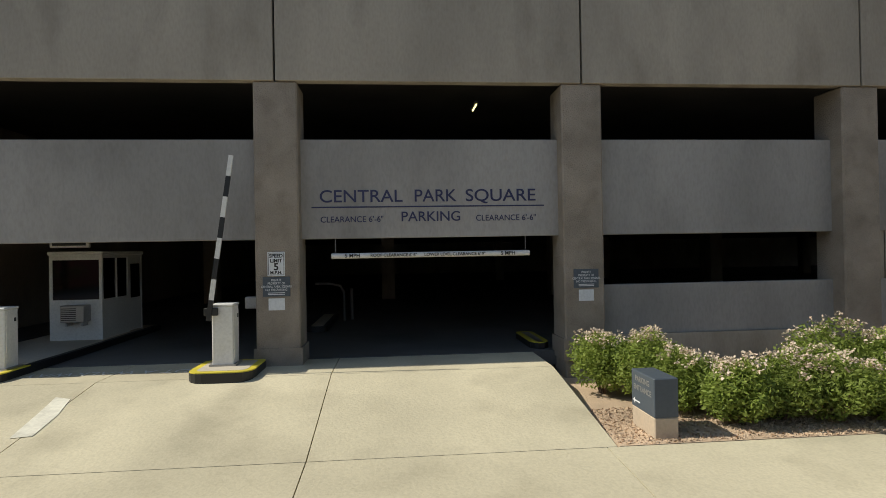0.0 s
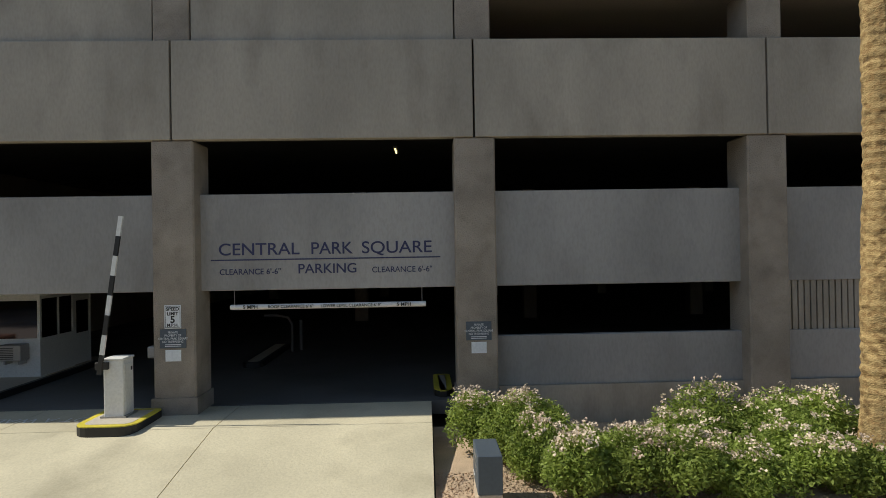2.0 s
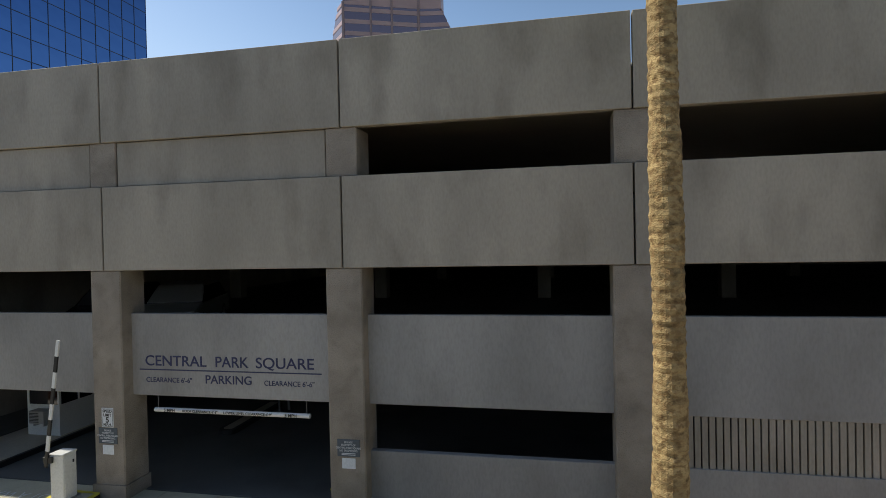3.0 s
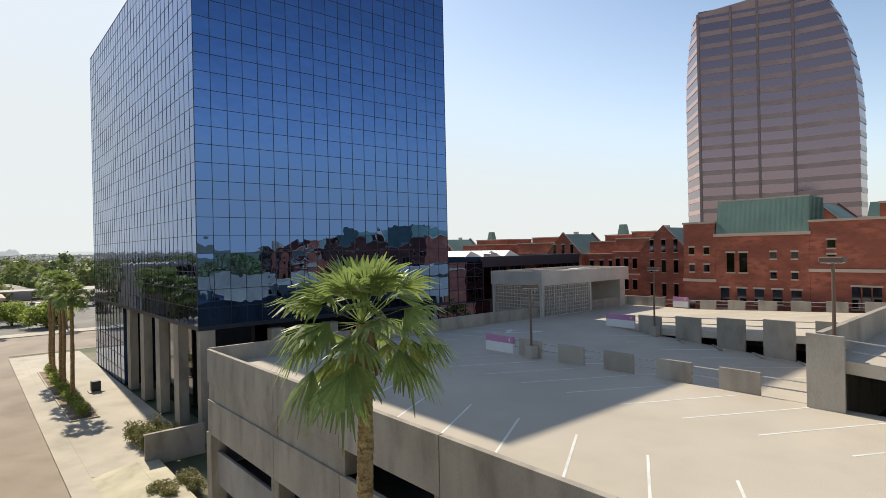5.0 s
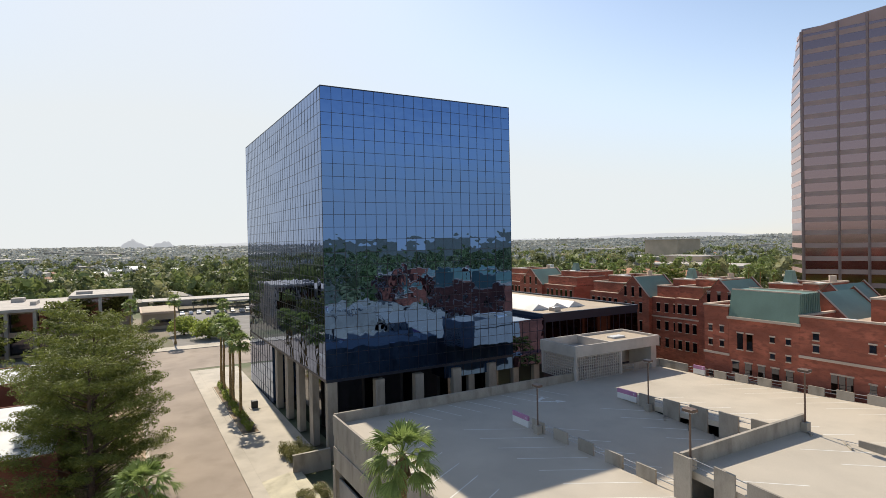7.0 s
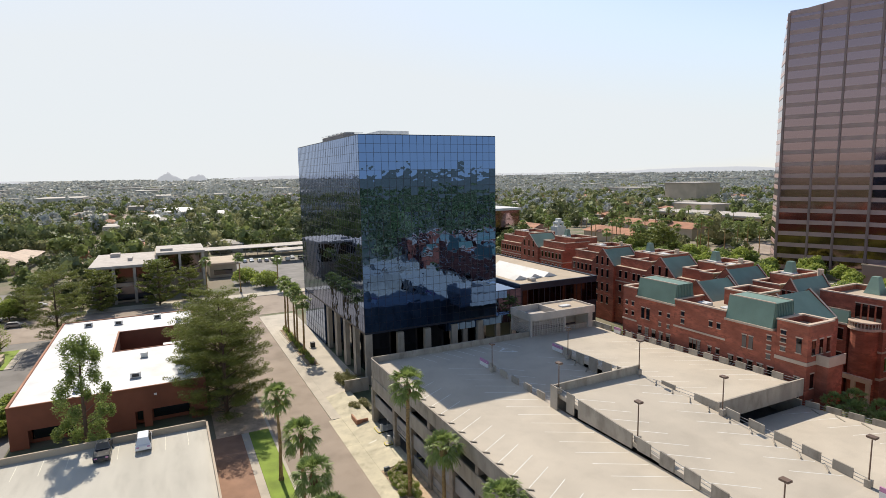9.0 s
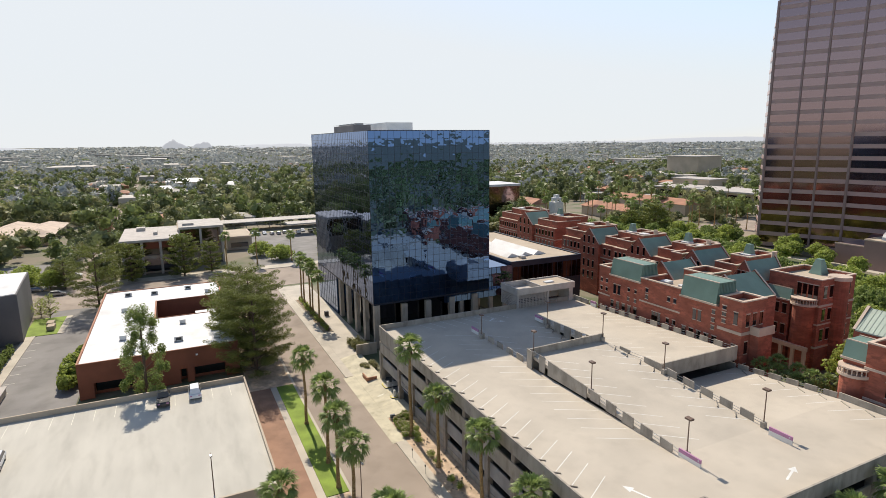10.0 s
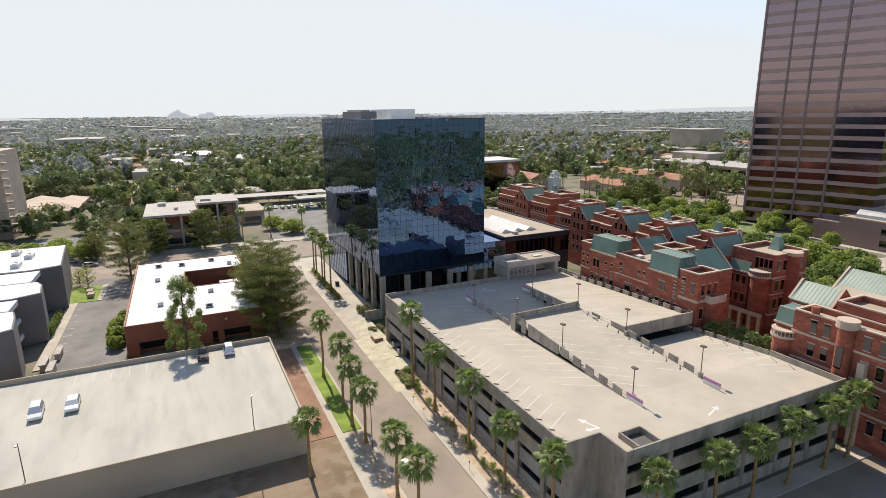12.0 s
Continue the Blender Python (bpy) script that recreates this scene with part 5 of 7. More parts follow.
pitched_x(h8, 40.0, 53.0, 70.4, 79.6, 15.6, 18.9)
brick_body(h8, 53.2, 66.0, 71.2, 86, 17.6)
front_windows(h8, 41, 65, 71.0, (13.5, 9.5), 8, w=0.9, h=1.8)

# ---------------------------------------------------------------- red granite tower
P0, P1, P2, P3, P4 = (Vector(p) for p in ((-79.5, 204), (-67.0, 188.5), (-40.8, 200), (-23.6, 203.0), (-24.0, 212)))
BACK = [Vector((-34, 238)), Vector((-76, 236))]
gt = thing("granite_tower", "tall red granite office tower with curved shoulders and strip windows", "office tower")
FH, NF = 4.45, 22


def tower_plan(z, inset):
    def pull(p, q, zc, zt, most):
        t = max(0.0, min(1.0, (z - zc) / (zt - zc)))
        return p.lerp(q, most * (1 - math.sqrt(1 - t * t)))
    pts = [pull(P0, P1, 66, 97.5, 0.95), P1, P2, pull(P3, P2, 52, 101, 0.93), pull(P4, P2, 52, 101, 0.9)]
    b0, b1 = pull(BACK[0], P2, 52, 101, 0.6), pull(BACK[1], P1, 66, 97.5, 0.6)
    pts += [b0, b1]
    c = sum(pts, Vector((0, 0))) / len(pts)
    return [(p + (c - p).normalized() * inset)[:] for p in pts]


for k in range(NF):
    z = k * FH
    bm = bmesh.new()
    loft(bm, tower_plan(z, 0.0), z, tower_plan(z + 1.6, 0.0), z + 1.6)
    part("spandrel", bm, M_GRANITE, gt)
    bm = bmesh.new()
    loft(bm, tower_plan(z + 1.6, 0.14), z + 1.6, tower_plan(z + FH, 0.14), z + FH)
    part("window_strip", bm, M_GLASSB, gt)
bm = bmesh.new()
prism(bm, tower_plan(95.5, 0.0), NF * FH - 1.9, lambda x, y: 97.2 + max(0, min(3.6, (x + 66) * 0.14)))
part("crown", bm, M_GRANITE, gt)
for a, b, ts in ((P1, P2, (0.0, 0.36, 0.64, 1.0)),):
    for t in ts:
        p = a.lerp(b, t)
        bm = bmesh.new()
        r = 0.42 if t in (0.0, 1.0) else 0.34
        box(bm, p.x - r, p.x + r, p.y - 0.35, p.y + 0.8, 0, 97 + max(0, (p.x + 66) * 0.12))
        part("pilaster", bm, M_GRANITED, gt)
gp = thing("granite_podium", "low red granite podium building with a glazed vault", "office building")
part("wall", boxes([(-22, 60, 180, 240, -0.5, 9.4), (-33, -22.02, 183, 197, -0.5, 6.4)]), M_GRANITED, gp)
part("coping", boxes([(-22.2, 60, 179.8, 180.2, 9.4, 9.8), (-22.2, -21.8, 180.2, 240, 9.4, 9.8), (-33.2, -22.2, 182.8, 183.2, 6.4, 6.8)]), M_STONE, gp)
part("roof", one_box(-21.8, 59, 180.2, 239, 9.4, 9.5), M_TAN, gp)
part("opening", boxes([(-8, 60.05, 179.95, 180.5, 1.0, 3.2), (-8, 60.05, 179.95, 180.5, 5.2, 7.2)]), M_GLASSD, gp)
bm = bmesh.new()
for k in range(9):
    a0, a1 = math.pi * k / 9, math.pi * (k + 1) / 9
    quad(bm, (-19, 188 + 4 * math.cos(a0), 9.5 + 3 * math.sin(a0)), (-9, 188 + 4 * math.cos(a0), 9.5 + 3 * math.sin(a0)),
         (-9, 188 + 4 * math.cos(a1), 9.5 + 3 * math.sin(a1)), (-19, 188 + 4 * math.cos(a1), 9.5 + 3 * math.sin(a1)))
part("vault", bm, M_METAL, gp)

# ---------------------------------------------------------------- across the street
pd = thing("parking_deck", "low concrete parking deck with a pale sunlit top", "parking deck")
for r in ((-8.6, 24.6, -24.6, -24.35, -0.5, 5.6), (24.35, 24.6, -75, -24.6, -0.5, 5.12), (-8.6, -8.35, -75, -24.6, -0.5, 5.85)):
    part("wall", one_box(*r), M_TAN, pd)
part("deck", one_box(-8.35, 24.35, -75, -24.6, 4.6, 5.0), M_DECKW, pd)
for i in range(12):
    bm = bmesh.new()
    box(bm, -7.9, -3.4, -27 - i * 2.7 - 0.04, -27 - i * 2.7 + 0.04, 5.003, 5.008)
    part("bay_line", bm, M_ARROW, pd)

wr = thing("brick_office", "low brown brick office with a white roof and inner court", "office building")
Z = 6.2
for r in ((-81, -26, -50.7, -50.35, -0.5, Z), (-81, -80.65, -50.35, -23.2, -0.5, Z), (-80.65, -66, -23.55, -23.2, -0.5, Z),
          (-50, -26, -23.85, -23.5, -0.5, Z), (-66.3, -50, -38.7, -38.4, -0.5, Z), (-66.35, -66.0, -38.4, -23.5, -0.5, Z),
          (-50.3, -50, -38.4, -23.85, -0.5, Z), (-66, -50.3, -25.2, -24.9, -0.5, 4.4)):
    part("wall", one_box(*r), M_BROWNB, wr)
part("fascia", one_box(-26.35, -26, -50.35, -23.85, 2.3, Z), M_BROWNB, wr)
for y, w in ((-50.35, 2.0), (-42.2, 8.0), (-33.0, 1.2), (-26.0, 2.15)):
    part("brick_pier", one_box(-26.5, -26.02, y, y + w, -0.5, 2.3), M_BROWNB, wr)
part("recess_wall", one_box(-28.2, -28.0, -50.35, -23.85, -0.5, 2.3), M_BROWNB, wr)
for y0, y1 in ((-48.2, -42.4), (-34.0, -33.2), (-31.6, -26.2)):
    part("window", one_box(-28.0, -27.94, y0, y1, 0.1, 2.2), M_GLASSD, wr, "dark recessed office window")
for r in ((-80.65, -66.35, -50.35, -23.55), (-50, -26.35, -50.35, -23.85), (-66.35, -50, -50.35, -38.7)):
    part("roof", one_box(*r, Z - 0.3, Z - 0.1), M_ROOFW, wr)
for r in ((-81.05, -25.95, -50.75, -50.45), (-26.2, -25.95, -50.45, -23.45), (-81.05, -80.75, -50.45, -23.15), (-80.75, -66, -23.45, -23.15), (-50.3, -26.2, -23.75, -23.45), (-66.4, -50, -38.65, -38.35)):
    part("coping", one_box(*r, Z, Z + 0.06), M_TILE, wr)
part("court_roof", one_box(-63, -58, -30, -25.25, 3.0, 3.3), M_ROOFW, wr)
part("wall_lamp", one_box(-25.99, -25.85, -31.3, -30.9, 4.6, 4.9), M_PAPER, wr)
rng = random.Random(11)
for x, y in ((-75, -45), (-74, -39), (-76, -31), (-70, -26.5), (-60, -45), (-52, -42), (-44, -33), (-38, -44), (-36, -27), (-32, -34), (-31, -27), (-29.5, -42), (-47, -26.5)):
    u = thing("roof_unit", "small white rooftop air conditioning unit", "roof unit", (x, y, Z - 0.1), rz=rng.choice((0, 90)), group="roof units")
    part("case", one_box(-0.8, 0.8, -0.6, 0.6, 0.1, 0.95), M_WHITE, u, bevel=0.05)
    part("curb", one_box(-0.9, 0.9, -0.7, 0.7, 0, 0.1), M_METAL, u)
    part("grille", one_box(-0.5, 0.5, -0.612, -0.6, 0.25, 0.8), M_DARK, u)

lb = thing("grey_office", "dark grey office building with white roofs and balcony bands", "office building")
for pts, z in (([(-96, -100), (-66, -100), (-66, -73), (-68.5, -66.8), (-80, -68.0), (-96, -69.5)], 11.0),
               ([(-55, -100), (-42, -100), (-42, -72), (-44.5, -67.2), (-52, -68.2), (-55, -69.5)], 10.6),
               ([(-34, -100), (-19, -100), (-19, -72.5), (-22, -67.8), (-30, -69.0), (-34, -70)], 10.2)):
    bm = bmesh.new()
    prism(bm, pts, -0.5, z)
    part("wall", bm, M_GREY, lb)
    c = (sum(p[0] for p in pts) / len(pts), sum(p[1] for p in pts) / len(pts))
    bm = bmesh.new()
    prism(bm, [(c[0] + (x - c[0]) * 0.965, c[1] + (y - c[1]) * 0.975) for x, y in pts], z, z + 0.12)
    part("roof", bm, M_ROOFW, lb, "white membrane roof")
for x0, x1, z in ((-65.98, -55.02, 10.8), (-41.98, -34.02, 10.4)):
    part("roof", one_box(x0, x1, -100, -71.0, z - 0.3, z), M_ROOFW, lb, "white membrane roof")
    for zz in (z - 1.3, z - 5.0, z - 8.6):
        part("balcony_band", one_box(x0, x1, -74.5, -71.0, zz, zz + 1.1), M_ROOFW, lb, "white rounded balcony band", bevel=0.25)
        part("window_strip", one_box(x0, x1, -100, -75.5, zz - 2.4, zz), M_GLASSD, lb)
for x, y in ((-88, -80), (-82, -76), (-76, -84), (-72, -77), (-80, -90)):
    u = thing("roof_unit", "white rooftop air conditioning unit with round fans", "roof unit", (x, y, 11.12), group="roof units")
    part("case", one_box(-2.0, 2.0, -0.9, 0.9, 0, 1.0), M_WHITE, u, bevel=0.06)
    for k in (-1, 1):
        bm = bmesh.new()
        tube(bm, (k, 0, 1.0), (k, 0, 1.14), 0.6, n=14)
        part("fan", bm, M_METAL, u)
for x, y in ((-80, -63.2), (-76.5, -62.6)):
    pb = thing("planter_box", "low tan concrete bench block on the lawn", "planter", (x, y, -0.45))
    part("block", one_box(-1.4, 1.4, -0.8, 0.8, 0, 1.1), M_TAN, pb, bevel=0.05)
for i, (x, y) in enumerate(((-33.5, -63.8), (-28.0, -65.4), (-24.0, -63.6))):
    pb = thing("entry_block", "tan concrete entry wall by the office steps", "wall", (x, y, -0.5))
    part("block", one_box(-2.4, 2.4, -0.4, 0.4, 0, 1.2 + 0.2 * i), M_TAN, pb, bevel=0.05)
    part("cap", one_box(-2.6, 2.6, -0.6, 0.6, 1.2 + 0.2 * i, 1.4 + 0.2 * i), M_PALEC, pb, bevel=0.03)

cb = thing("concrete_office", "pale two storey office with deep dark windows and flat roofs", "office building")
for r in ((-166, -135, -50, -32, -0.5, 11.2), (-168, -147.5, -31.9, -16, -0.5, 13.0)):
    part("wall", one_box(*r), M_TAN, cb)
for r in ((-166.5, -132.2, -50.5, -31.6, 11.2, 12.0), (-168.5, -145.2, -31.5, -15.6, 13.0, 13.8)):
    part("roof", one_box(*r), M_PALEC, cb, bevel=0.03)
for r in ((-150, -143, -40, -38.6, 12.0, 13.0), (-160, -156, -46, -43, 12.0, 13.2), (-152, -150, -30, -26, 13.8, 14.6)):
    part("roof_upstand", one_box(*r), M_PALEC, cb)
for y in (-50, -44.1, -38.2, -32.8):
    part("pier", one_box(-135, -132.6, y, y + 0.8, -0.5, 11.2), M_PALEC, cb)
for y in (-31.8, -24.4, -16.8):
    part("pier", one_box(-147.5, -145.6, y, y + 0.8, -0.5, 13.0), M_PALEC, cb)
for y in (-49.2, -43.3, -37.4):
    for z in (0.2, 6.0):
        part("window", one_box(-135, -134.9, y, y + 5.1 if y < -38 else y + 4.6, z, z + 4.6), M_GLASSD, cb)
    part("spandrel", one_box(-134.9, -134.0, y, y + 4.6, 4.8, 6.0), M_STONE, cb)
for y in (-31.0, -23.6):
    part("window", one_box(-147.5, -147.4, y, y + 6.6, 5.5, 12.6), M_GLASSD, cb)
cp = thing("carport", "long white carport roof on thin posts", "carport")
part("roof", boxes([(-236, -222, -12, 40, 4.0, 4.35), (-206, -196, 18, 42, 4.6, 5.2)]), M_PALEC, cp)
for i in range(9):
    bm = bmesh.new()
    tube(bm, (-229, -10 + i * 6, -0.6), (-229, -10 + i * 6, 4.0), 0.15)
    part("post", bm, M_METAL, cp)
kb = thing("kiosk_building", "small flat roofed tan building by the crossroads", "building")
part("wall", one_box(-190, -168.6, -13, -2.8, -0.5, 4.6), M_TAN, kb)
part("roof", one_box(-190.6, -168, -13.6, -2.2, 4.6, 5.3), M_STONE, kb)
part("roof_sheet", one_box(-190, -168.6, -13, -2.8, 5.3, 5.36), M_TAN, kb)
part("window_strip", one_box(-168.58, -168.5, -11.5, -4.5, 0.6, 2.6), M_GLASSD, kb)
# tan hall and white roofed halls among the trees
th = thing("garden_hall", "wide tan roofed hall among garden trees", "building")
part("wall", one_box(-278, -224, -112, -86, -0.5, 3.6), M_TAN, th)
for x0, x1, y0, y1, z1 in ((-280, -222, -114, -98, 6.4), (-276, -230, -99, -84, 6.0)):
    bm = bmesh.new()
    ym = (y0 + y1) / 2
    v = [bm.verts.new(p) for p in ((x0, y0, 3.6), (x1, y0, 3.6), (x1, y1, 3.6), (x0, y1, 3.6), (x0 + 8, ym, z1), (x1 - 8, ym, z1))]
    for f in ((0, 1, 5, 4), (2, 3, 4, 5), (1, 2, 5), (3, 0, 4)):
        bm.faces.new([v[i] for i in f])
    part("hip_roof", bm, M_STONE, th)
for x, y, w, d in ((-612, -15, 18, 23), (-490, -37, 14, 8), (-520, 20, 12, 9)):
    wh = thing("white_hall", "white hip roofed hall among garden trees", "building", (x, y, 0))
    part("wall", one_box(-w + 1, w - 1, -d + 1, d - 1, -0.6, 4.5), M_TAN, wh)
    bm = bmesh.new()
    loft(bm, [(-w, -d), (w, -d), (w, d), (-w, d)], 4.5, [(-w * 0.4, -d * 0.5), (w * 0.4, -d * 0.5), (w * 0.4, d * 0.5), (-w * 0.4, d * 0.5)], 8.0)
    part("hip_roof", bm, M_ROOFW, wh)
# apartment tower
ap = thing("apartment_tower", "tan apartment tower with stacked white balconies", "apartment building")
part("wall", one_box(-212, -180, -128, -101, -0.5, 35), M_STONE, ap)
for k in range(11):
    part("balcony", one_box(-181.9, -178.6, -105 - 0.0, -98.8, 1.8 + k * 3.1, 2.7 + k * 3.1), M_STONE, ap)
    part("window", boxes([(-179.98, -179.9, -126, -106.5, 2.8 + k * 3.1, 4.2 + k * 3.1)]), M_GLASSD, ap)
# buildings beyond the tower
dk = thing("dark_office", "dark office block with a white roof edge", "office building")
part("wall", one_box(-215, -190, 118, 150, -0.5, 19), M_GLASSB, dk)
part("roof", one_box(-215.5, -189.5, 117.5, 150.5, 19, 20.2), M_ROOFW, dk)
ch = thing("mission_church", "white bell tower with terracotta roofed halls", "church")
part("tower", boxes([(-168, -162.5, 155, 160.5, -0.5, 11.2), (-167.2, -163.3, 155.8, 159.7, 12.6, 13.6), (-166.4, -164.1, 156.6, 158.9, 13.6, 15.2)]), M_WHITE, ch)
part("belfry", boxes([(x, x + 0.9, y, y + 0.9, 11.2, 12.6) for x in (-167.2, -164.2) for y in (155.8, 158.8)]), M_WHITE, ch)
part("hall", boxes([(-240, -200, 165, 182, -0.5, 6), (-190, -150, 196, 210, -0.5, 5), (-215, -150, 240, 252, -0.5, 6)]), M_TAN, ch)
for x0, x1, y0, y1, z in ((-241, -199, 164, 183, 6), (-191, -149, 195, 211, 5), (-216, -149, 239, 253, 6)):
    bm = bmesh.new()
    ym = (y0 + y1) / 2
    v = [bm.verts.new(p) for p in ((x0, y0, z), (x1, y0, z), (x1, y1, z), (x0, y1, z), (x0 + 3, ym, z + 3), (x1 - 3, ym, z + 3))]
    for f in ((0, 1, 5, 4), (2, 3, 4, 5), (1, 2, 5), (3, 0, 4)):
        bm.faces.new([v[i] for i in f])
    part("hip_roof", bm, M_TILE, ch)
cv = thing("museum_building", "long pale flat roofed museum building", "building")
for r in ((-250, -165, 321, 352, -0.5, 7), (-262, -226, 352.02, 372, -0.5, 12), (-425, -380, 520, 560, -0.5, 24)):
    part("wall", one_box(*r), M_TAN, cv)
part("window_strip", boxes([(-248, -167, 320.9, 321.0, 2.0, 5.4), (-165.0, -164.9, 323, 350, 2.0, 5.4)]), M_GLASSD, cv)
for r in ((-252, -163, 319, 352, 7, 8), (-263, -225, 351, 373, 12, 12.8), (-426, -379, 519, 561, 24, 25)):
    part("roof", one_box(*r), M_PALEC, cv)

# ---------------------------------------------------------------- smaller ground pieces
brickwalk = solid("brick_walk", one_box(-15.6, 21.8, -24.3, -19.41, -0.5, -0.43), M_PAVER, "reddish brick paved footway beside the deck", "footway", "structure")
side_walk = solid("pavement_side", boxes([(58.2, 61, -5.4, 200, -0.6, -0.45)]), M_WALK, "pale concrete pavement beside the garage's end", "pavement", "structure")
crossing = solid("pavement_corner", boxes([(-95, -86, -22, -15.1, -0.6, -0.43), (-128, -122.2, -60, 60, -0.6, -0.43)]), M_WALK, "pale concrete pavement at the crossroads", "pavement", "structure")
side_kerb = solid("pavement_lane", boxes([(-72, -27, -67.4, -65.2, -0.6, -0.42), (-88, -72, -60.8, -59.4, -0.6, -0.42)]), M_WALK, "pale pavement along the office lane", "pavement", "structure")
side_lawn = solid("lawn_patch", boxes([(-88, -72, -68, -60.8, -0.6, -0.44), (-94, -87.5, -52.0, -46, -0.6, -0.44)]), M_GRASS, "small green lawn patch by the office", "lawn", "structure")
for i in range(7):
    bl = solid("lane_bay_line", one_box(-66 + i * 5, -65.88 + i * 5, -65, -63.2, -0.55, -0.542), M_ARROW, "thin white bay line on the lane", "line", "structure")
lot = solid("car_park", boxes([(-94.8, -8, -65.2, -51.2, -0.6, -0.55)]), M_ASPHD, "grey asphalt car park lane between offices", "car park", "structure")
lot_2 = solid("car_park_far", boxes([(-210, -128, -6, 30, -0.6, -0.56), (-172, -128, -92, -67, -0.6, -0.56)]), M_ASPHD, "pale car park beyond the crossroads", "car park", "structure")
park = solid("park_lawn", boxes([(-136, -46, 112, 186, -0.6, -0.52), (-42, -8, 148, 172, -0.6, -0.5), (-25, 20, 96, 118, -0.6, -0.52)]), M_GRASSD, "green park lawn before the granite tower", "lawn", "structure")
plaza = solid("plaza", boxes([(-46, 20, 176.2, 182, -0.6, -0.5), (-2, 24, 142, 176, -0.6, -0.53), (-25, 62, 84, 96, -0.6, -0.5), (34, 44, 48, 84, -0.6, -0.45)]), M_WALK, "pale paved garden path behind the terrace", "path", "structure")
# planter wall and ramp by the tower
pl = thing("planter_wall", "low tan concrete planter wall beside the garage", "planter")
part("wall", one_box(-23.7, -23.45, -0.35, 4.2, -0.45, 2.0), M_CONC, pl, bevel=0.02)
part("cap", one_box(-23.76, -23.39, -0.41, 4.2, 2.0, 2.08), M_CONC, pl)
pl2 = thing("planter_wall", "low reddish planter wall at the driveway's end", "planter")
part("wall", boxes([(-12.5, -9.9, -2.6, -2.4, -0.45, 0.5), (-9.9, -9.72, -2.6, -0.6, -0.45, 0.5)]), M_TILE, pl2)
# islands of planting along the tower
strip = thing("planting_strip", "kerbed planting strip between street and forecourt", "planting strip", kind="structure")
part("kerb", boxes([(-74, -42, -3.1, -2.95, -0.43, -0.28), (-74, -42, -0.6, -0.45, -0.43, -0.28), (-42, -41.85, -3.1, -0.45, -0.43, -0.28)]), M_WALK, strip)
part("soil", one_box(-74, -42, -2.95, -0.6, -0.43, -0.33), M_DIRT, strip)

# ---------------------------------------------------------------- plants
def quads_mesh(name, verts, material):
    """A mesh of separate quads from an array of shape (n, 4, 3)."""
    n = len(verts)
    me = bpy.data.meshes.new(name)
    me.vertices.add(n * 4)
    me.loops.add(n * 4)
    me.polygons.add(n)
    me.vertices.foreach_set("co", np.asarray(verts, np.float32).ravel())
    me.loops.foreach_set("vertex_index", np.arange(n * 4, dtype=np.int32))
    me.polygons.foreach_set("loop_start", np.arange(n, dtype=np.int32) * 4)
    me.polygons.foreach_set("loop_total", np.full(n, 4, np.int32))
    me.materials.append(material)
    me.update()
    me.validate()
    return me


def leaf_quads(rs, centres, length, width, up=0.3):
    """One leaf at each centre, turned at random; up: how far leaves lean to lie flat."""
    n = len(centres)
    d = rs.normal(size=(n, 3))
    d[:, 2] *= 0.7
    d /= np.linalg.norm(d, axis=1, keepdims=True)
    s = rs.normal(size=(n, 3))
    s[:, 2] *= 1 - up
    s -= d * np.sum(s * d, axis=1, keepdims=True)
    s /= np.linalg.norm(s, axis=1, keepdims=True) + 1e-9
    L = length * rs.uniform(0.6, 1.3, (n, 1))
    W = width * rs.uniform(0.6, 1.3, (n, 1))
    c = np.asarray(centres)
    return np.stack([c - d * L / 2, c + s * W / 2, c + d * L / 2, c - s * W / 2], axis=1)


def shell_quads(rs, centre, n, rx, ry, rz, length, width, rough=0.45):
    """Leaves laid like shingles over one lobe of a crown."""
    p = rs.normal(size=(n, 3))
    p /= np.linalg.norm(p, axis=1, keepdims=True)
    r = rs.uniform(0.72, 1.08, (n, 1))
    rad = np.array([rx, ry, rz])
    c = np.asarray(centre) + p * r * rad
    nrm = p / rad + rs.normal(size=(n, 3)) * rough / max(rx, rz)
    nrm /= np.linalg.norm(nrm, axis=1, keepdims=True)
    d = np.cross(nrm, rs.normal(size=(n, 3)))
    d /= np.linalg.norm(d, axis=1, keepdims=True) + 1e-9
    s = np.cross(nrm, d)
    L, W = length * rs.uniform(0.6, 1.3, (n, 1)) / 2, width * rs.uniform(0.6, 1.3, (n, 1)) / 2
    return np.stack([c - d * L, c + s * W, c + d * L, c - s * W], axis=1)


def ball(rs, n, rx, ry, rz, shell=0.5):
    p = rs.normal(size=(n, 3))
    p /= np.linalg.norm(p, axis=1, keepdims=True)
    r = shell + (1 - shell) * rs.uniform(0, 1, (n, 1)) ** 0.6
    return p * r * np.array([rx, ry, rz])


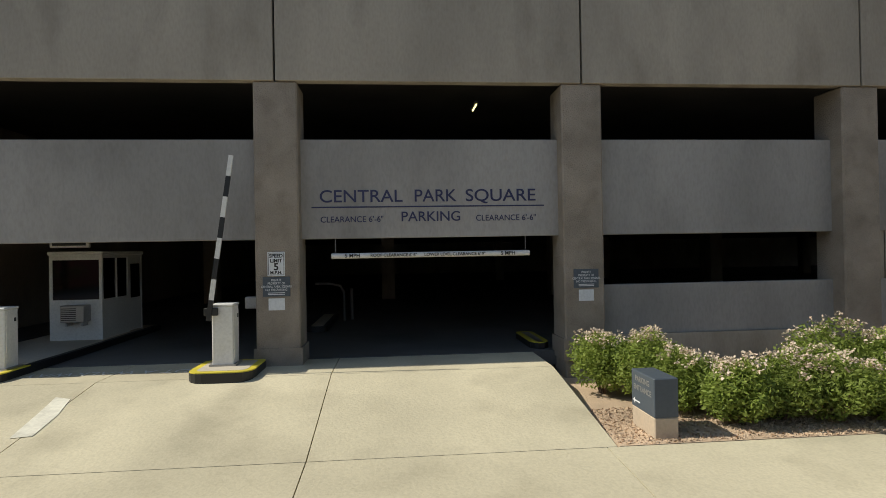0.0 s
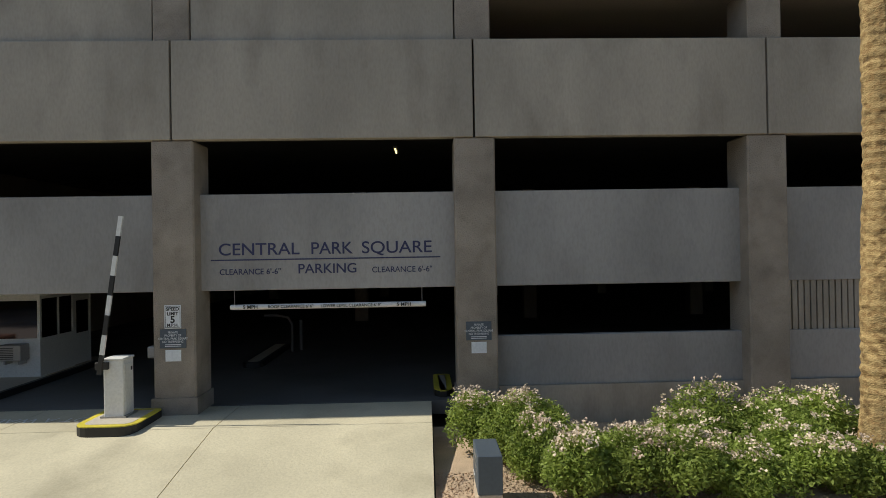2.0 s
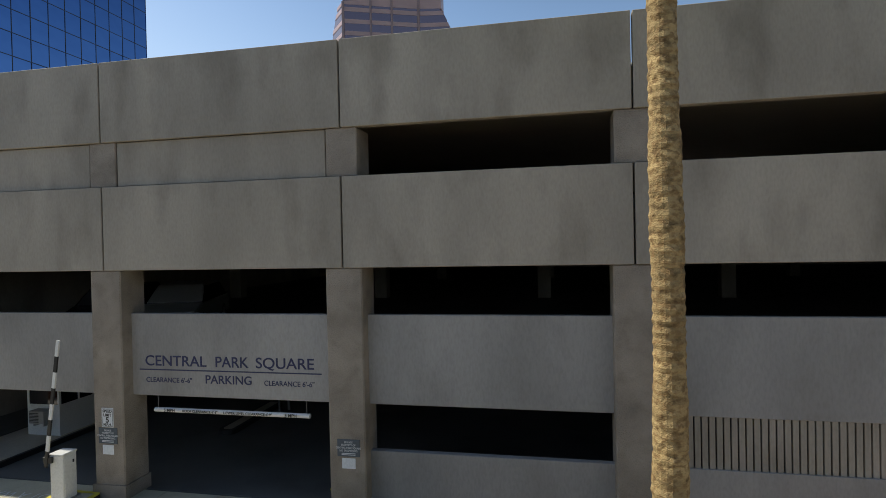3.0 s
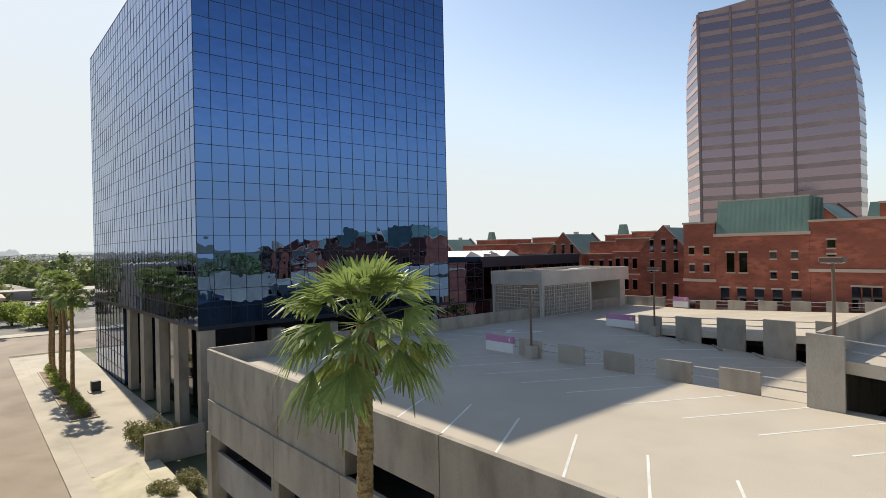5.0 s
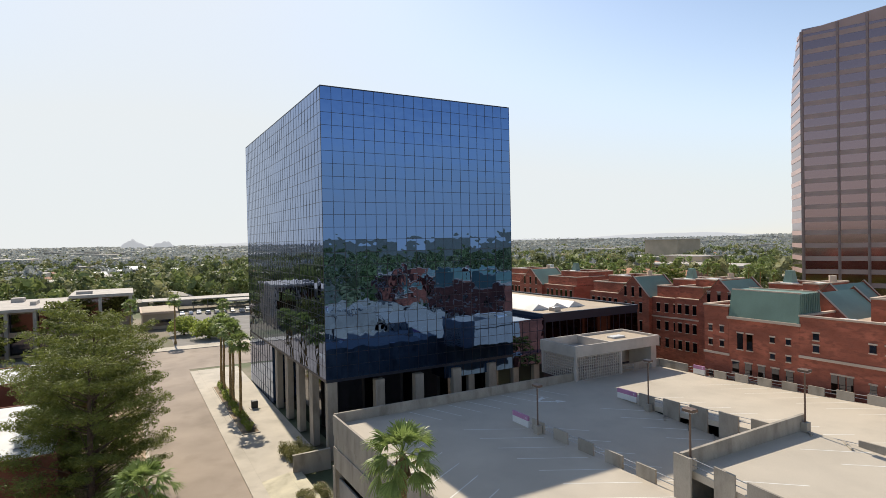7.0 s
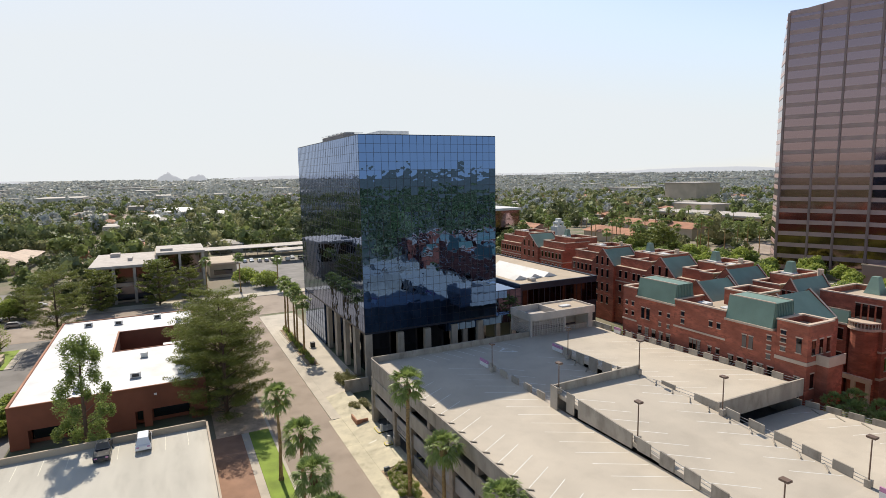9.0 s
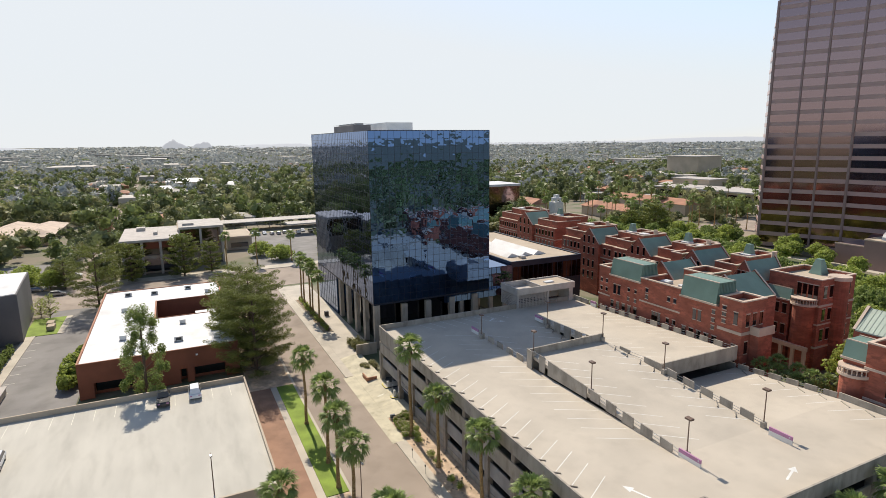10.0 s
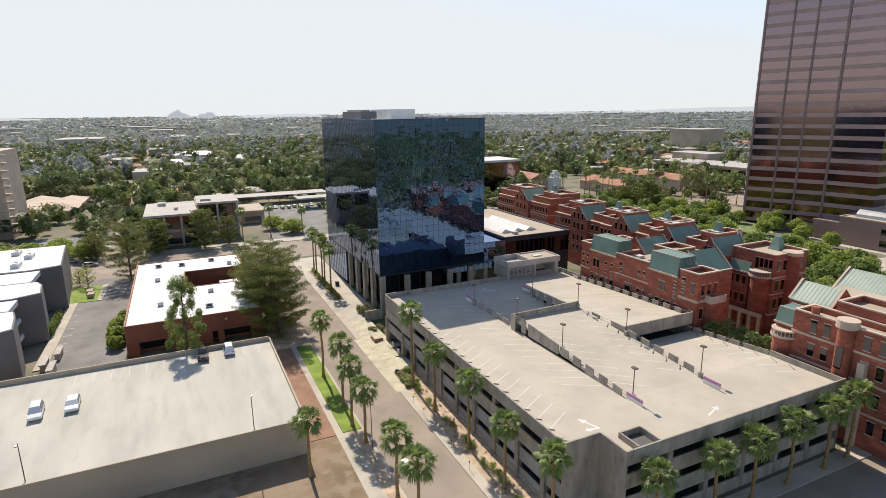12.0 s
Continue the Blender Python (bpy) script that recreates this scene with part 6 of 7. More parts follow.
# ---- fan palms
def fan_crown(seed, fronds=46, reach=1.0):
    """Upright young fans in the middle, level ones round them, old ones hanging."""
    rs = np.random.RandomState(seed)
    out = []
    for i in range(fronds):
        az = i * 2.39996 + rs.uniform(-0.3, 0.3)
        t = (i + 0.5) / fronds
        el = math.radians(88 - 128 * t ** 0.95 + rs.uniform(-12, 12))
        pet = reach * (0.6 + 0.5 * min(1, t * 2.2)) * rs.uniform(0.8, 1.2)
        d = np.array([math.cos(az) * math.cos(el), math.sin(az) * math.cos(el), math.sin(el)])
        side = np.array([-math.sin(az), math.cos(az), 0.0])
        roll = rs.uniform(-0.4, 0.4)
        nrm = np.cross(d, side)
        side, nrm = side * math.cos(roll) + nrm * math.sin(roll), nrm * math.cos(roll) - side * math.sin(roll)
        p0, p1 = np.zeros(3), d * pet + np.array([0, 0, -0.10 * t])
        w = 0.028
        out.append([p0 - side * w, p0 + side * w, p1 + side * w * 0.7, p1 - side * w * 0.7])
        m = 19
        for k in range(m):
            a = math.radians(-74 + 148 * k / (m - 1) + rs.uniform(-3, 3))
            ld = d * math.cos(a) + side * math.sin(a) - nrm * 0.35 * abs(math.sin(a))
            L = reach * rs.uniform(0.85, 1.1) * (0.60 + 0.38 * math.cos(a))
            lw = reach * 0.042
            ls = -d * math.sin(a) + side * math.cos(a)
            mid = p1 + ld * L * 0.58 + np.array([0, 0, -0.05 - 0.16 * t]) * L
            tip = mid + ld * L * 0.30 + np.array([0, 0, -(0.07 + 0.28 * t) * rs.uniform(0.4, 1.5)]) * L
            out.append([p1 - ls * 0.012, p1 + ls * 0.012, mid + ls * lw, mid - ls * lw])
            out.append([mid - ls * lw, mid + ls * lw, tip + ls * 0.008, tip - ls * 0.008])
    return np.array(out)


def skirt(seed, n=14, reach=1.0):
    rs = np.random.RandomState(seed)
    out = []
    for i in range(n):
        az = rs.uniform(0, 6.283)
        d = np.array([math.cos(az), math.sin(az), 0])
        s = np.array([-math.sin(az), math.cos(az), 0])
        a = d * 0.25 + np.array([0, 0, -0.1])
        b = d * reach * rs.uniform(0.3, 0.5) + np.array([0, 0, -rs.uniform(0.7, 1.25) * reach])
        w = rs.uniform(0.08, 0.22)
        out.append([a - s * 0.04, a + s * 0.04, b + s * w, b - s * w])
    return np.array(out)


CROWNS = [quads_mesh("crown", fan_crown(s), M_PALM) for s in (1, 2, 3)]
SKIRTS = [quads_mesh("dry_fronds", skirt(s), M_PALMD) for s in (4, 5)]


def trunk_mesh(h, r0, r1, lean, seed, rings=40):
    rs = np.random.RandomState(seed)
    bm = bmesh.new()
    n = 20 if rings > 60 else 14
    rough = 0.03 if rings > 60 else 0.012
    prev = None
    for k in range(rings + 1):
        t = k / rings
        r = (r0 + (r1 - r0) * t) * (1.0 + (0.035 if k % 2 else -0.02) + rs.uniform(-0.02, 0.03)) + 0.16 * math.exp(-t * h * 2.2) + r0 * 0.04 * math.sin(t * h * 1.6 + seed) + r0 * 0.02 * math.sin(t * h * 5.1)
        cx, cy = lean * t * t + 0.05 * math.sin(t * 9 + seed), 0.04 * math.cos(t * 7 + seed)
        ring = [bm.verts.new((cx + r * math.cos(a) * (1 + rs.uniform(-rough, rough)), cy + r * math.sin(a) * (1 + rs.uniform(-rough, rough)), t * h))
                for a in (6.28319 * i / n for i in range(n))]
        if prev:
            for i in range(n):
                bm.faces.new((prev[i], prev[(i + 1) % n], ring[(i + 1) % n], ring[i]))
        prev = ring
    return mesh_of("trunk", bm, M_BARK, smooth=rings < 60)


def palm(x, y, top, ground_z=-0.45, size=1.0, seed=0, r=0.24, lean=0.0, rings=40):
    h = top - ground_z
    s = thing("fan_palm", "tall fan palm with a green crown and bare brown trunk", "palm tree", (x, y, ground_z), rz=seed * 77 % 360, group="fan palms")
    share("trunk", trunk_mesh(h, r, r * 0.72, lean, seed, rings), s, Matrix())
    share("crown", CROWNS[seed % 3], s, pose(lean, 0, h, 0, 0, 0) @ Matrix.Scale(size, 4))
    share("dry_fronds", SKIRTS[seed % 2], s, pose(lean, 0, h, 0, 0, 0) @ Matrix.Scale(size * 0.9, 4))
    return s


palm(12.3, -2.7, 14.2, size=1.34, seed=3, r=0.265, rings=170)
for i, (x, z) in enumerate(((21.9, 10.3), (34.0, 10.8), (44.2, 9.3), (54.6, 10.8))):
    palm(x, -2.6, z, size=1.2, seed=4 + i)
for i, (x, y, z) in enumerate(((1.0, -16.3, 11.2), (13.8, -16.0, 11.4), (20.2, -16.3, 10.0), (25.6, -15.8, 8.6), (40.0, -16.1, 9.0), (46.9, -16.0, 9.4), (30.2, -25.2, 8.2))):
    palm(x, y, z, size=1.25, seed=10 + i)
for i, (y, z) in enumerate(((7.8, 8.6), (17.5, 8.3), (24.5, 8.4), (31.7, 8.9), (39.4, 9.0), (44.6, 10.0))):
    palm(60.0, y, z, size=1.25, seed=20 + i)
for i, (x, z) in enumerate(((-50.5, 11.8), (-57.5, 12.6), (-60.5, 13.0), (-68.0, 12.2), (-71.5, 12.8))):
    palm(x, -1.7, z, size=1.15, seed=30 + i)
rng = random.Random(3)
for i in range(46):
    palm(rng.uniform(-250, -120), rng.uniform(95, 330), rng.uniform(9, 15), size=1.25, seed=40 + i, rings=10)
for i in range(7):
    palm(-130 - rng.uniform(0, 8), -30 + i * 13 + rng.uniform(-3, 3), rng.uniform(8, 13), size=1.15, seed=90 + i, rings=10)


# ---- bushes
def bush(x, y, rx, ry, h, seed, leaves=1500, flowers=90, leaf=M_BUSH, size=(0.14, 0.035), gz=-0.42, label="flowering oleander bush with pale pink blossoms", name="oleander_bush"):
    rs = np.random.RandomState(seed)
    s = thing(name, label, "bush", (x, y, gz), group=name + "es")
    k = 14
    cl = ball(rs, k, rx * 0.62, ry * 0.62, h * 0.32, 0.3) + np.array([0, 0, h * 0.52])
    pts = np.concatenate([c + ball(rs, leaves // k, rx * 0.45, ry * 0.45, h * 0.34, 0.35) for c in cl])
    pts[:, 2] = np.clip(pts[:, 2], 0.05, None)
    share("foliage", quads_mesh("foliage", leaf_quads(rs, pts, size[0], size[1], 0.1), leaf), s, Matrix())
    bm = bmesh.new()
    for i in range(7):
        c = cl[i]
        tube(bm, (c[0] * 0.15, c[1] * 0.15, -0.02), tuple(c), 0.022, 0.008, n=5)
    part("stem", bm, M_BARKD, s)
    if flowers:
        top = pts[np.argsort(-(pts[:, 2] + 0.35 * np.linalg.norm(pts[:, :2], axis=1)) + rs.uniform(0, 1.35, len(pts)))[:flowers]]
        fl = np.concatenate([t + np.array([0, 0, 0.05]) + ball(rs, 9, 0.065, 0.065, 0.05) for t in top])
        share("blossoms", quads_mesh("blossoms", leaf_quads(rs, fl, 0.05, 0.042, 0.3), M_FLOWER), s, Matrix())
    return s


rng = random.Random(8)
for i, (x, y, r, h) in enumerate(((5.95, -1.25, 0.75, 1.25), (6.35, -1.9, 0.75, 1.3), (6.95, -1.3, 0.8, 1.35), (7.3, -3.0, 0.62, 1.25), (6.8, -2.5, 0.7, 1.25), (7.6, -2.4, 0.7, 1.0),
                                  (7.95, -2.85, 0.75, 1.3), (8.6, -2.2, 0.7, 0.9), (8.75, -3.0, 0.75, 1.3), (9.3, -2.3, 0.75, 1.3), (9.5, -3.0, 0.75, 1.2), (10.0, -1.7, 0.9, 1.75), (10.2, -2.8, 0.8, 1.35),
                                  (10.9, -2.2, 0.9, 1.6), (11.1, -3.0, 0.8, 1.3), (11.7, -1.7, 0.9, 1.7), (12.0, -3.2, 0.7, 1.2), (13.0, -2.2, 0.9, 1.5))):
    bush(x, y - (0.3 if y < -2.4 and x > 6.9 else 0), r * 1.08, r, h * (0.82 if x < 6.6 else 0.70 if x < 9.2 else 0.64), 100 + i, leaves=7600, flowers=40, size=(0.088, 0.036))
x = 14.5
while x < 52:
    bush(x, rng.uniform(-2.6, -1.8), rng.uniform(0.7, 1.1), 0.8, rng.uniform(0.8, 1.3), int(x * 10), leaves=500, flowers=25, size=(0.2, 0.09))
    x += rng.uniform(1.3, 2.4) + (2.5 if rng.random() < 0.25 else 0)
for i, (x, y, r, h) in enumerate(((-17.2, -0.9, 1.1, 1.0), (-15.9, -0.5, 0.9, 0.9), (-17.6, 0.9, 1.2, 1.2), (-16.0, 1.2, 1.0, 1.0))):
    bush(x, y, r, r * 0.9, h, 61 + i, 1500, 16, M_HEDGE, (0.18, 0.08), label="rounded olive shrub at the driveway", name="shrub")
for i, (x, y) in enumerate(((-30.6, 0.4), (-29.2, 0.9), (-27.8, 0.7), (-26.4, 1.1), (-25.0, 1.4), (-29.8, 2.2), (-27.0, 2.6), (-25.0, 3.0))):
    bush(x, y, 1.15, 1.1, 2.0 + 0.1 * (i % 3), 65 + i, 1500, 0, M_HEDGE, (0.2, 0.1), label="clipped olive hedge beside the planter wall", name="hedge")
x = -73.0
while x < -42.5:
    bush(x, -1.8 + rng.uniform(-0.3, 0.3), rng.uniform(0.7, 1.1), 0.9, rng.uniform(0.9, 1.5), int(-x * 7), leaves=420, flowers=8, leaf=M_LEAFY, size=(0.28, 0.14), gz=-0.33,
         label="round green shrub in the planting strip", name="shrub")
    x += rng.uniform(1.5, 2.3)

# gravel and rocks in the bed
rs = np.random.RandomState(9)
bm = bmesh.new()
for i in range(120):
    px, py, r = rng.uniform(14, 52), rng.uniform(-3.4, -0.3), rng.uniform(0.10, 0.26)
    v = [bm.verts.new((px + r * a * rng.uniform(0.7, 1.2), py + r * b * rng.uniform(0.7, 1.2), -0.44 + r * c * rng.uniform(0.7, 1.1)))
         for a, b, c in ((1, 0, 0.3), (0, 1, 0.3), (-1, 0, 0.3), (0, -1, 0.3), (0.3, 0.2, 1), (0, 0, -0.3))]
    for f in ((0, 1, 4), (1, 2, 4), (2, 3, 4), (3, 0, 4), (1, 0, 5), (2, 1, 5), (3, 2, 5), (0, 3, 5)):
        bm.faces.new([v[k] for k in f])
solid("bed_stones", bm, M_ROCK, "scattered tan landscape stones in the planting bed", "stones", "stuff")
rng2 = np.random.RandomState(4)
n = 5200
gp_ = np.stack([rng2.uniform(5.2, 9.5, n), rng2.uniform(-3.88, -2.2, n), np.full(n, -0.446)], axis=1)
solid_me = quads_mesh("gravel", leaf_quads(rng2, gp_, 0.05, 0.04, 0.95), M_GRAVEL)
tagged(new("gravel", solid_me), "loose tan gravel chips in the planting bed", "gravel", kind="stuff")


# ---- trees
def tree(x, y, h, r, seed, kind="pine", gz=-0.5, leaves=5200, label=None, trunk=0.3):
    rs = np.random.RandomState(seed)
    mats = {"pine": M_PINE, "leafy": M_LEAF, "pale": M_LEAFY, "gum": M_LEAFY}
    s = thing("pine_tree" if kind == "pine" else "broadleaf_tree", label or ("tall dark green pine with a ragged crown" if kind == "pine" else "leafy green shade tree with an open crown"), "tree", (x, y, gz), group="trees")
    low = {"pine": 0.07, "gum": 0.16}.get(kind, 0.30)
    bm = bmesh.new()
    tube(bm, (0, 0, -0.1), (0.15, 0, h * 0.5), trunk, trunk * 0.65, n=9)
    tube(bm, (0.15, 0, h * 0.5), (0, 0.1, h * 0.92), trunk * 0.65, 0.05, n=7)
    k = 58 if kind == "pine" else 36
    cl = []
    for i in range(k):
        t = (i + 0.5) / k
        z = h * (low + (0.95 - low) * t)
        prof = (math.sin(math.pi * (0.18 + 0.76 * t)) ** 0.8) if kind != "pine" else (0.30 + 0.70 * math.sin(math.pi * (0.13 + 0.79 * t)))
        a = i * 2.39996
        rr = r * prof * rs.uniform(0.45, 0.95)
        c = np.array([rr * math.cos(a), rr * math.sin(a), z + rs.uniform(-0.05, 0.05) * h])
        cl.append(c)
        tube(bm, (0.1, 0, max(0.5, c[2] - rr * 0.55)), tuple(c), 0.05 + 0.03 * (1 - t), 0.02, n=5)
    part("trunk", bm, M_BARKD, s)
    per = leaves // k
    big = math.sqrt(24000 / leaves) * r / 6.6
    g = max(1, r / 3.5) * math.sqrt(3400 / leaves)
    q = []
    for c in cl:
        if kind == "pine":
            # a bough: needled sprays that reach out and turn up at the tip
            out = np.array([c[0], c[1], 0.0])
            out /= np.linalg.norm(out) + 1e-6
            tan = np.array([-out[1], out[0], 0.0])
            for j in (-1, 0, 1):
                sz = r * rs.uniform(0.12, 0.19)
                d = out + tan * j * 0.7
                for m in range(4):
                    cc = c + d * sz * (m - 0.8) * 0.9 + np.array([0, 0, (0.08 * m * m + rs.uniform(-0.2, 0.2)) * sz])
                    w = sz * (1.0, 0.95, 0.8, 0.55)[m]
                    q.append(shell_quads(rs, cc, max(6, per // 12), w, w, w * 0.6, 0.40 * big, 0.16 * big, 0.35))
        elif kind == "gum":
            sz = r * rs.uniform(0.16, 0.29)
            q.append(leaf_quads(rs, c + ball(rs, per, sz, sz, sz * 1.5, 0.1), 0.40, 0.13, 0.0))
        else:
            sz = r * rs.uniform(0.26, 0.42)
            q.append(shell_quads(rs, c, per, sz, sz, sz * 0.75, 0.46 * g, 0.34 * g, 0.6))
    share("crown", quads_mesh("crown", np.concatenate(q), M_LEAF if kind == "gum" and h > 12 else mats[kind]), s, Matrix())
    return s


for i, (x, y, h, r) in enumerate(((-25.0, -20.6, 18.0, 6.6), (-31.5, -20.4, 21.0, 7.0), (-40.5, -20.8, 16.5, 5.6), (-36.5, -23.0, 15, 5.5))):
    tree(x, y, h, r, 200 + i, leaves=56000 if i < 2 else 30000, trunk=0.38)
tree(-12.4, -39.2, 20.4, 4.0, 210, "gum", leaves=15000, label="slender gum tree with sparse hanging foliage")
for i, (x, y, h, r) in enumerate(((-92, -53.6, 18.5, 6.0), (-124.5, -66, 10, 3.6), (-84.5, -21.5, 8.5, 3.2))):
    tree(x, y, h, r, 214 + i, leaves=30000 if i == 0 else 11000)
for i, (x, y, h, r, kd) in enumerate(((-124, -47, 13, 4.6, "pine"), (-125, -31, 14.5, 5, "pine"), (-128, -22, 11, 3.6, "pine"),
                                      (-124, 20, 6, 4, "pale"), (-138, 4, 5, 5, "pale"), (-150, -2, 5, 4.5, "pale"), (-128, 44, 7, 4, "pale"), (-142, 24, 6, 4.5, "pale"),
                                      (-8.5, 50.5, 9, 2.2, "pine"), (-110, 174, 15.5, 6.2, "pine"), (-119, 168, 11.5, 4.6, "pine"))):
    tree(x, y, h, r, 220 + i, kd, leaves=2600)
for i, (x, y, h, r) in enumerate(((-36, -53.2, 3.6, 2.0), (-40, -53.0, 4.0, 2.1), (-44.5, -52.8, 3.0, 1.8), (-32.5, -53.4, 2.6, 1.6), (-50, -52.8, 2.6, 1.6))):
    tree(x, y, h, r, 430 + i, "pale", leaves=2600, trunk=0.12)
for i, (x, y, h) in enumerate(((-88, -64.5, 6.4), (-91, -67, 5.0), (-126, -58, 6.0), (-127, -52, 5.4))):
    tree(x, y, h, 2.4, 450 + i, "gum", leaves=900, label="small airy desert tree with thin foliage", trunk=0.09)
for i in range(7):
    bush(-60 + i * 2.2, -67.6 + 0.2 * (i % 2), 1.3, 0.9, 2.4, 440 + i, 700, 0, M_LEAF, (0.4, 0.2), label="green hedge along the office wall", name="hedge")
for i, (x, y, r) in enumerate(((-127, -78, 4.5), (-131, -86, 5.0), (-136, -78, 4.0), (-128, -94, 4.5), (-124.5, -70, 3.4))):
    tree(x, y, 6.0, r, 460 + i, "pale", leaves=2600, trunk=0.15)
# garden by the terrace and the park
for i, (x, y, top) in enumerate(((33.0, 48.6, 9.2), (34.4, 50.6, 9.8), (35.6, 48.8, 9.0), (37.2, 51.0, 9.3), (38.6, 48.7, 8.7), (40.2, 49.8, 9.6), (41.2, 52.0, 8.8))):
    palm(x, y, top, size=0.85, seed=160 + i, r=0.13, rings=10)
for i in range(12):
    bush(33.0 + rng.uniform(0, 8.5), 47.6 + rng.uniform(0, 8), 1.3, 1.3, rng.uniform(1.4, 2.6), 300 + i, leaves=420, flowers=0, leaf=M_LEAF, size=(0.6, 0.10), label="spiky green garden shrub", name="garden_shrub")
for i in range(118):
    tree(rng.uniform(-136, -48), rng.uniform(112, 186) if i % 3 else rng.uniform(112, 150), rng.uniform(5, 8), rng.uniform(2.8, 4.6), 330 + i, rng.choice(("leafy", "pale", "pale")), leaves=1500, trunk=0.16)
for i in range(40):
    tree(rng.uniform(-50, 30), rng.uniform(98, 146), rng.uniform(5, 8.5), rng.uniform(3.0, 5.0), 480 + i, rng.choice(("leafy", "leafy", "pale")), leaves=1700, trunk=0.16)
for i, (x, y) in enumerate(((-46, 180), (-40, 184), (-33, 178), (-30, 172), (-44, 170), (-18, 170))):
    tree(x, y, 5.5, 3.0, 520 + i, "pale", leaves=1300, trunk=0.14)
for i in range(16):
    palm(-166 + i * 5.2 + rng.uniform(-1.5, 1.5), 186 + i * 3.2 + rng.uniform(-4, 4), rng.uniform(10, 13.5), size=1.3, seed=120 + i, rings=10)
for i in range(7):
    tree(rng.uniform(33, 40), 70 + i * 4 + rng.uniform(-1, 1), rng.uniform(6, 9), rng.uniform(3.2, 4.6), 360 + i, rng.choice(("leafy", "leafy", "pale")), leaves=2200, trunk=0.2)
for i in range(10):
    tree(rng.uniform(38, 75), rng.uniform(92, 140), rng.uniform(5, 9), rng.uniform(3, 5), 370 + i, rng.choice(("leafy", "leafy", "pale")), leaves=1100, trunk=0.18)


# ---- woods and roofs of the city, out to the horizon
def clear(x, y):
    """True where a tree or roof may stand in the far city."""
    if -95 < x < 64 and -110 < y < 100:
        return False
    if -125 < x < -92 or 59 < x < 76 and y > -8:
        return False
    if -25 < y < 3 and -172 < x:
        return False
    if x > 58 and -60 < y < 60 and x < 130:
        return False
    if -1450 < x < -126 and abs(y + 62 - 0.0113 * (x + 128)) < 4.5:
        return False
    for a, b, c, d in ((-172, -126, -54, -12), (-194, -164, -16, 0), (-284, -218, -118, -80), (-634, -590, -40, 10), (-240, -194, -16, 46), (-216, -176, -130, -98), (-90, 5, 180, 245), (-36, 65, 176, 244), (-220, -185, 112, 155), (-245, -145, 160, 256),
                       (-266, -158, 300, 370), (-140, 50, 80, 192), (-212, -126, -8, 32), (-174, -126, -94, -60), (-62, 2, 118, 152)):
        if a < x < b and c < y < d:
            return False
    return True


rs = np.random.RandomState(77)
woods = {"dark": [], "green": [], "olive": [], "hazed": []}
roofs, roofs_t = bmesh.new(), bmesh.new()


def scatter(n, r0, r1, cx, cy, a0, a1):
    a = rs.uniform(math.radians(a0), math.radians(a1), n)
    r = np.sqrt(rs.uniform(r0 * r0, r1 * r1, n))
    return np.stack([cx + r * np.cos(a), cy + r * np.sin(a)], axis=1)


def patchy(x, y, s):
    """Slow waves over the plan, 0 to 1: where gardens are dense."""
    return 0.5 + 0.25 * (math.sin(x / s + 1.3 * math.sin(y / s * 0.7)) + math.sin(y / s * 1.2 + 0.9 * math.cos(x / s * 0.8)))


# the last argument is the share of crowns in the haze-paled leaf colour
def crown_at(x, y, r, h, lobes, leaves, size, hazed=0.0):
    kind = rs.choice(("dark", "green", "olive"), p=(0.40, 0.36, 0.24)) if rs.uniform() > hazed else "hazed"
    for k in range(lobes):
        c = np.array([x, y, h * 0.55 + terrain(x, y)]) + rs.normal(size=3) * np.array([r * 0.42, r * 0.42, h * 0.16])
        q = r * rs.uniform(0.42, 0.72)
        qz = min(q, h * 0.4) * rs.uniform(0.8, 1.1)
        woods[kind].append(shell_quads(rs, c, leaves, q, q, qz, size, size * 0.7, 0.5))
        if size < 5:
            # an inner mass of large leaves closes the crown
            woods[kind].append(shell_quads(rs, c, 9, q * 0.62, q * 0.62, qz * 0.62, q * 1.1, q * 0.9, 0.3))


for x, y in scatter(2600, 20, 330, -110, 40, 60, 262):
    if clear(x, y) and rs.uniform() < 0.35 + patchy(x, y, 30):
        big = rs.uniform() < 0.22
        crown_at(x, y, rs.uniform(5, 8) if big else rs.uniform(2.5, 5), rs.uniform(10, 17) if big else rs.uniform(4, 9), 6, 30, 1.25)
for x in range(-262, -126, 6):
    for off in (-6.5, 6.5):
        crown_at(x + rs.uniform(-1.5, 1.5), -62 + 0.0113 * (x + 128) + off, rs.uniform(2.8, 3.8), rs.uniform(6, 9), 6, 34, 0.95)
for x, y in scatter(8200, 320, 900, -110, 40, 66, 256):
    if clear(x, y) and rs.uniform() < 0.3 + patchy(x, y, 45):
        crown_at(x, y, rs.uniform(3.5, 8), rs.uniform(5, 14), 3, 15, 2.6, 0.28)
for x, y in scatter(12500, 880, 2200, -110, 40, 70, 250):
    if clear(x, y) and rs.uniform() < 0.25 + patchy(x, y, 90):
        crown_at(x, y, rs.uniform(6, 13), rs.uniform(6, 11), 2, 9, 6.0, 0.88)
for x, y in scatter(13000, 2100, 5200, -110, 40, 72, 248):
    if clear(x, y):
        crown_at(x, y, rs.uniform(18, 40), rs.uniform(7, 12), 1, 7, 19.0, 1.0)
for x, y in scatter(3600, 70, 900, 60, 0, -100, 100):
    if clear(x, y):
        crown_at(x, y, rs.uniform(5, 9), rs.uniform(6, 13), 2, 14, 3.2)
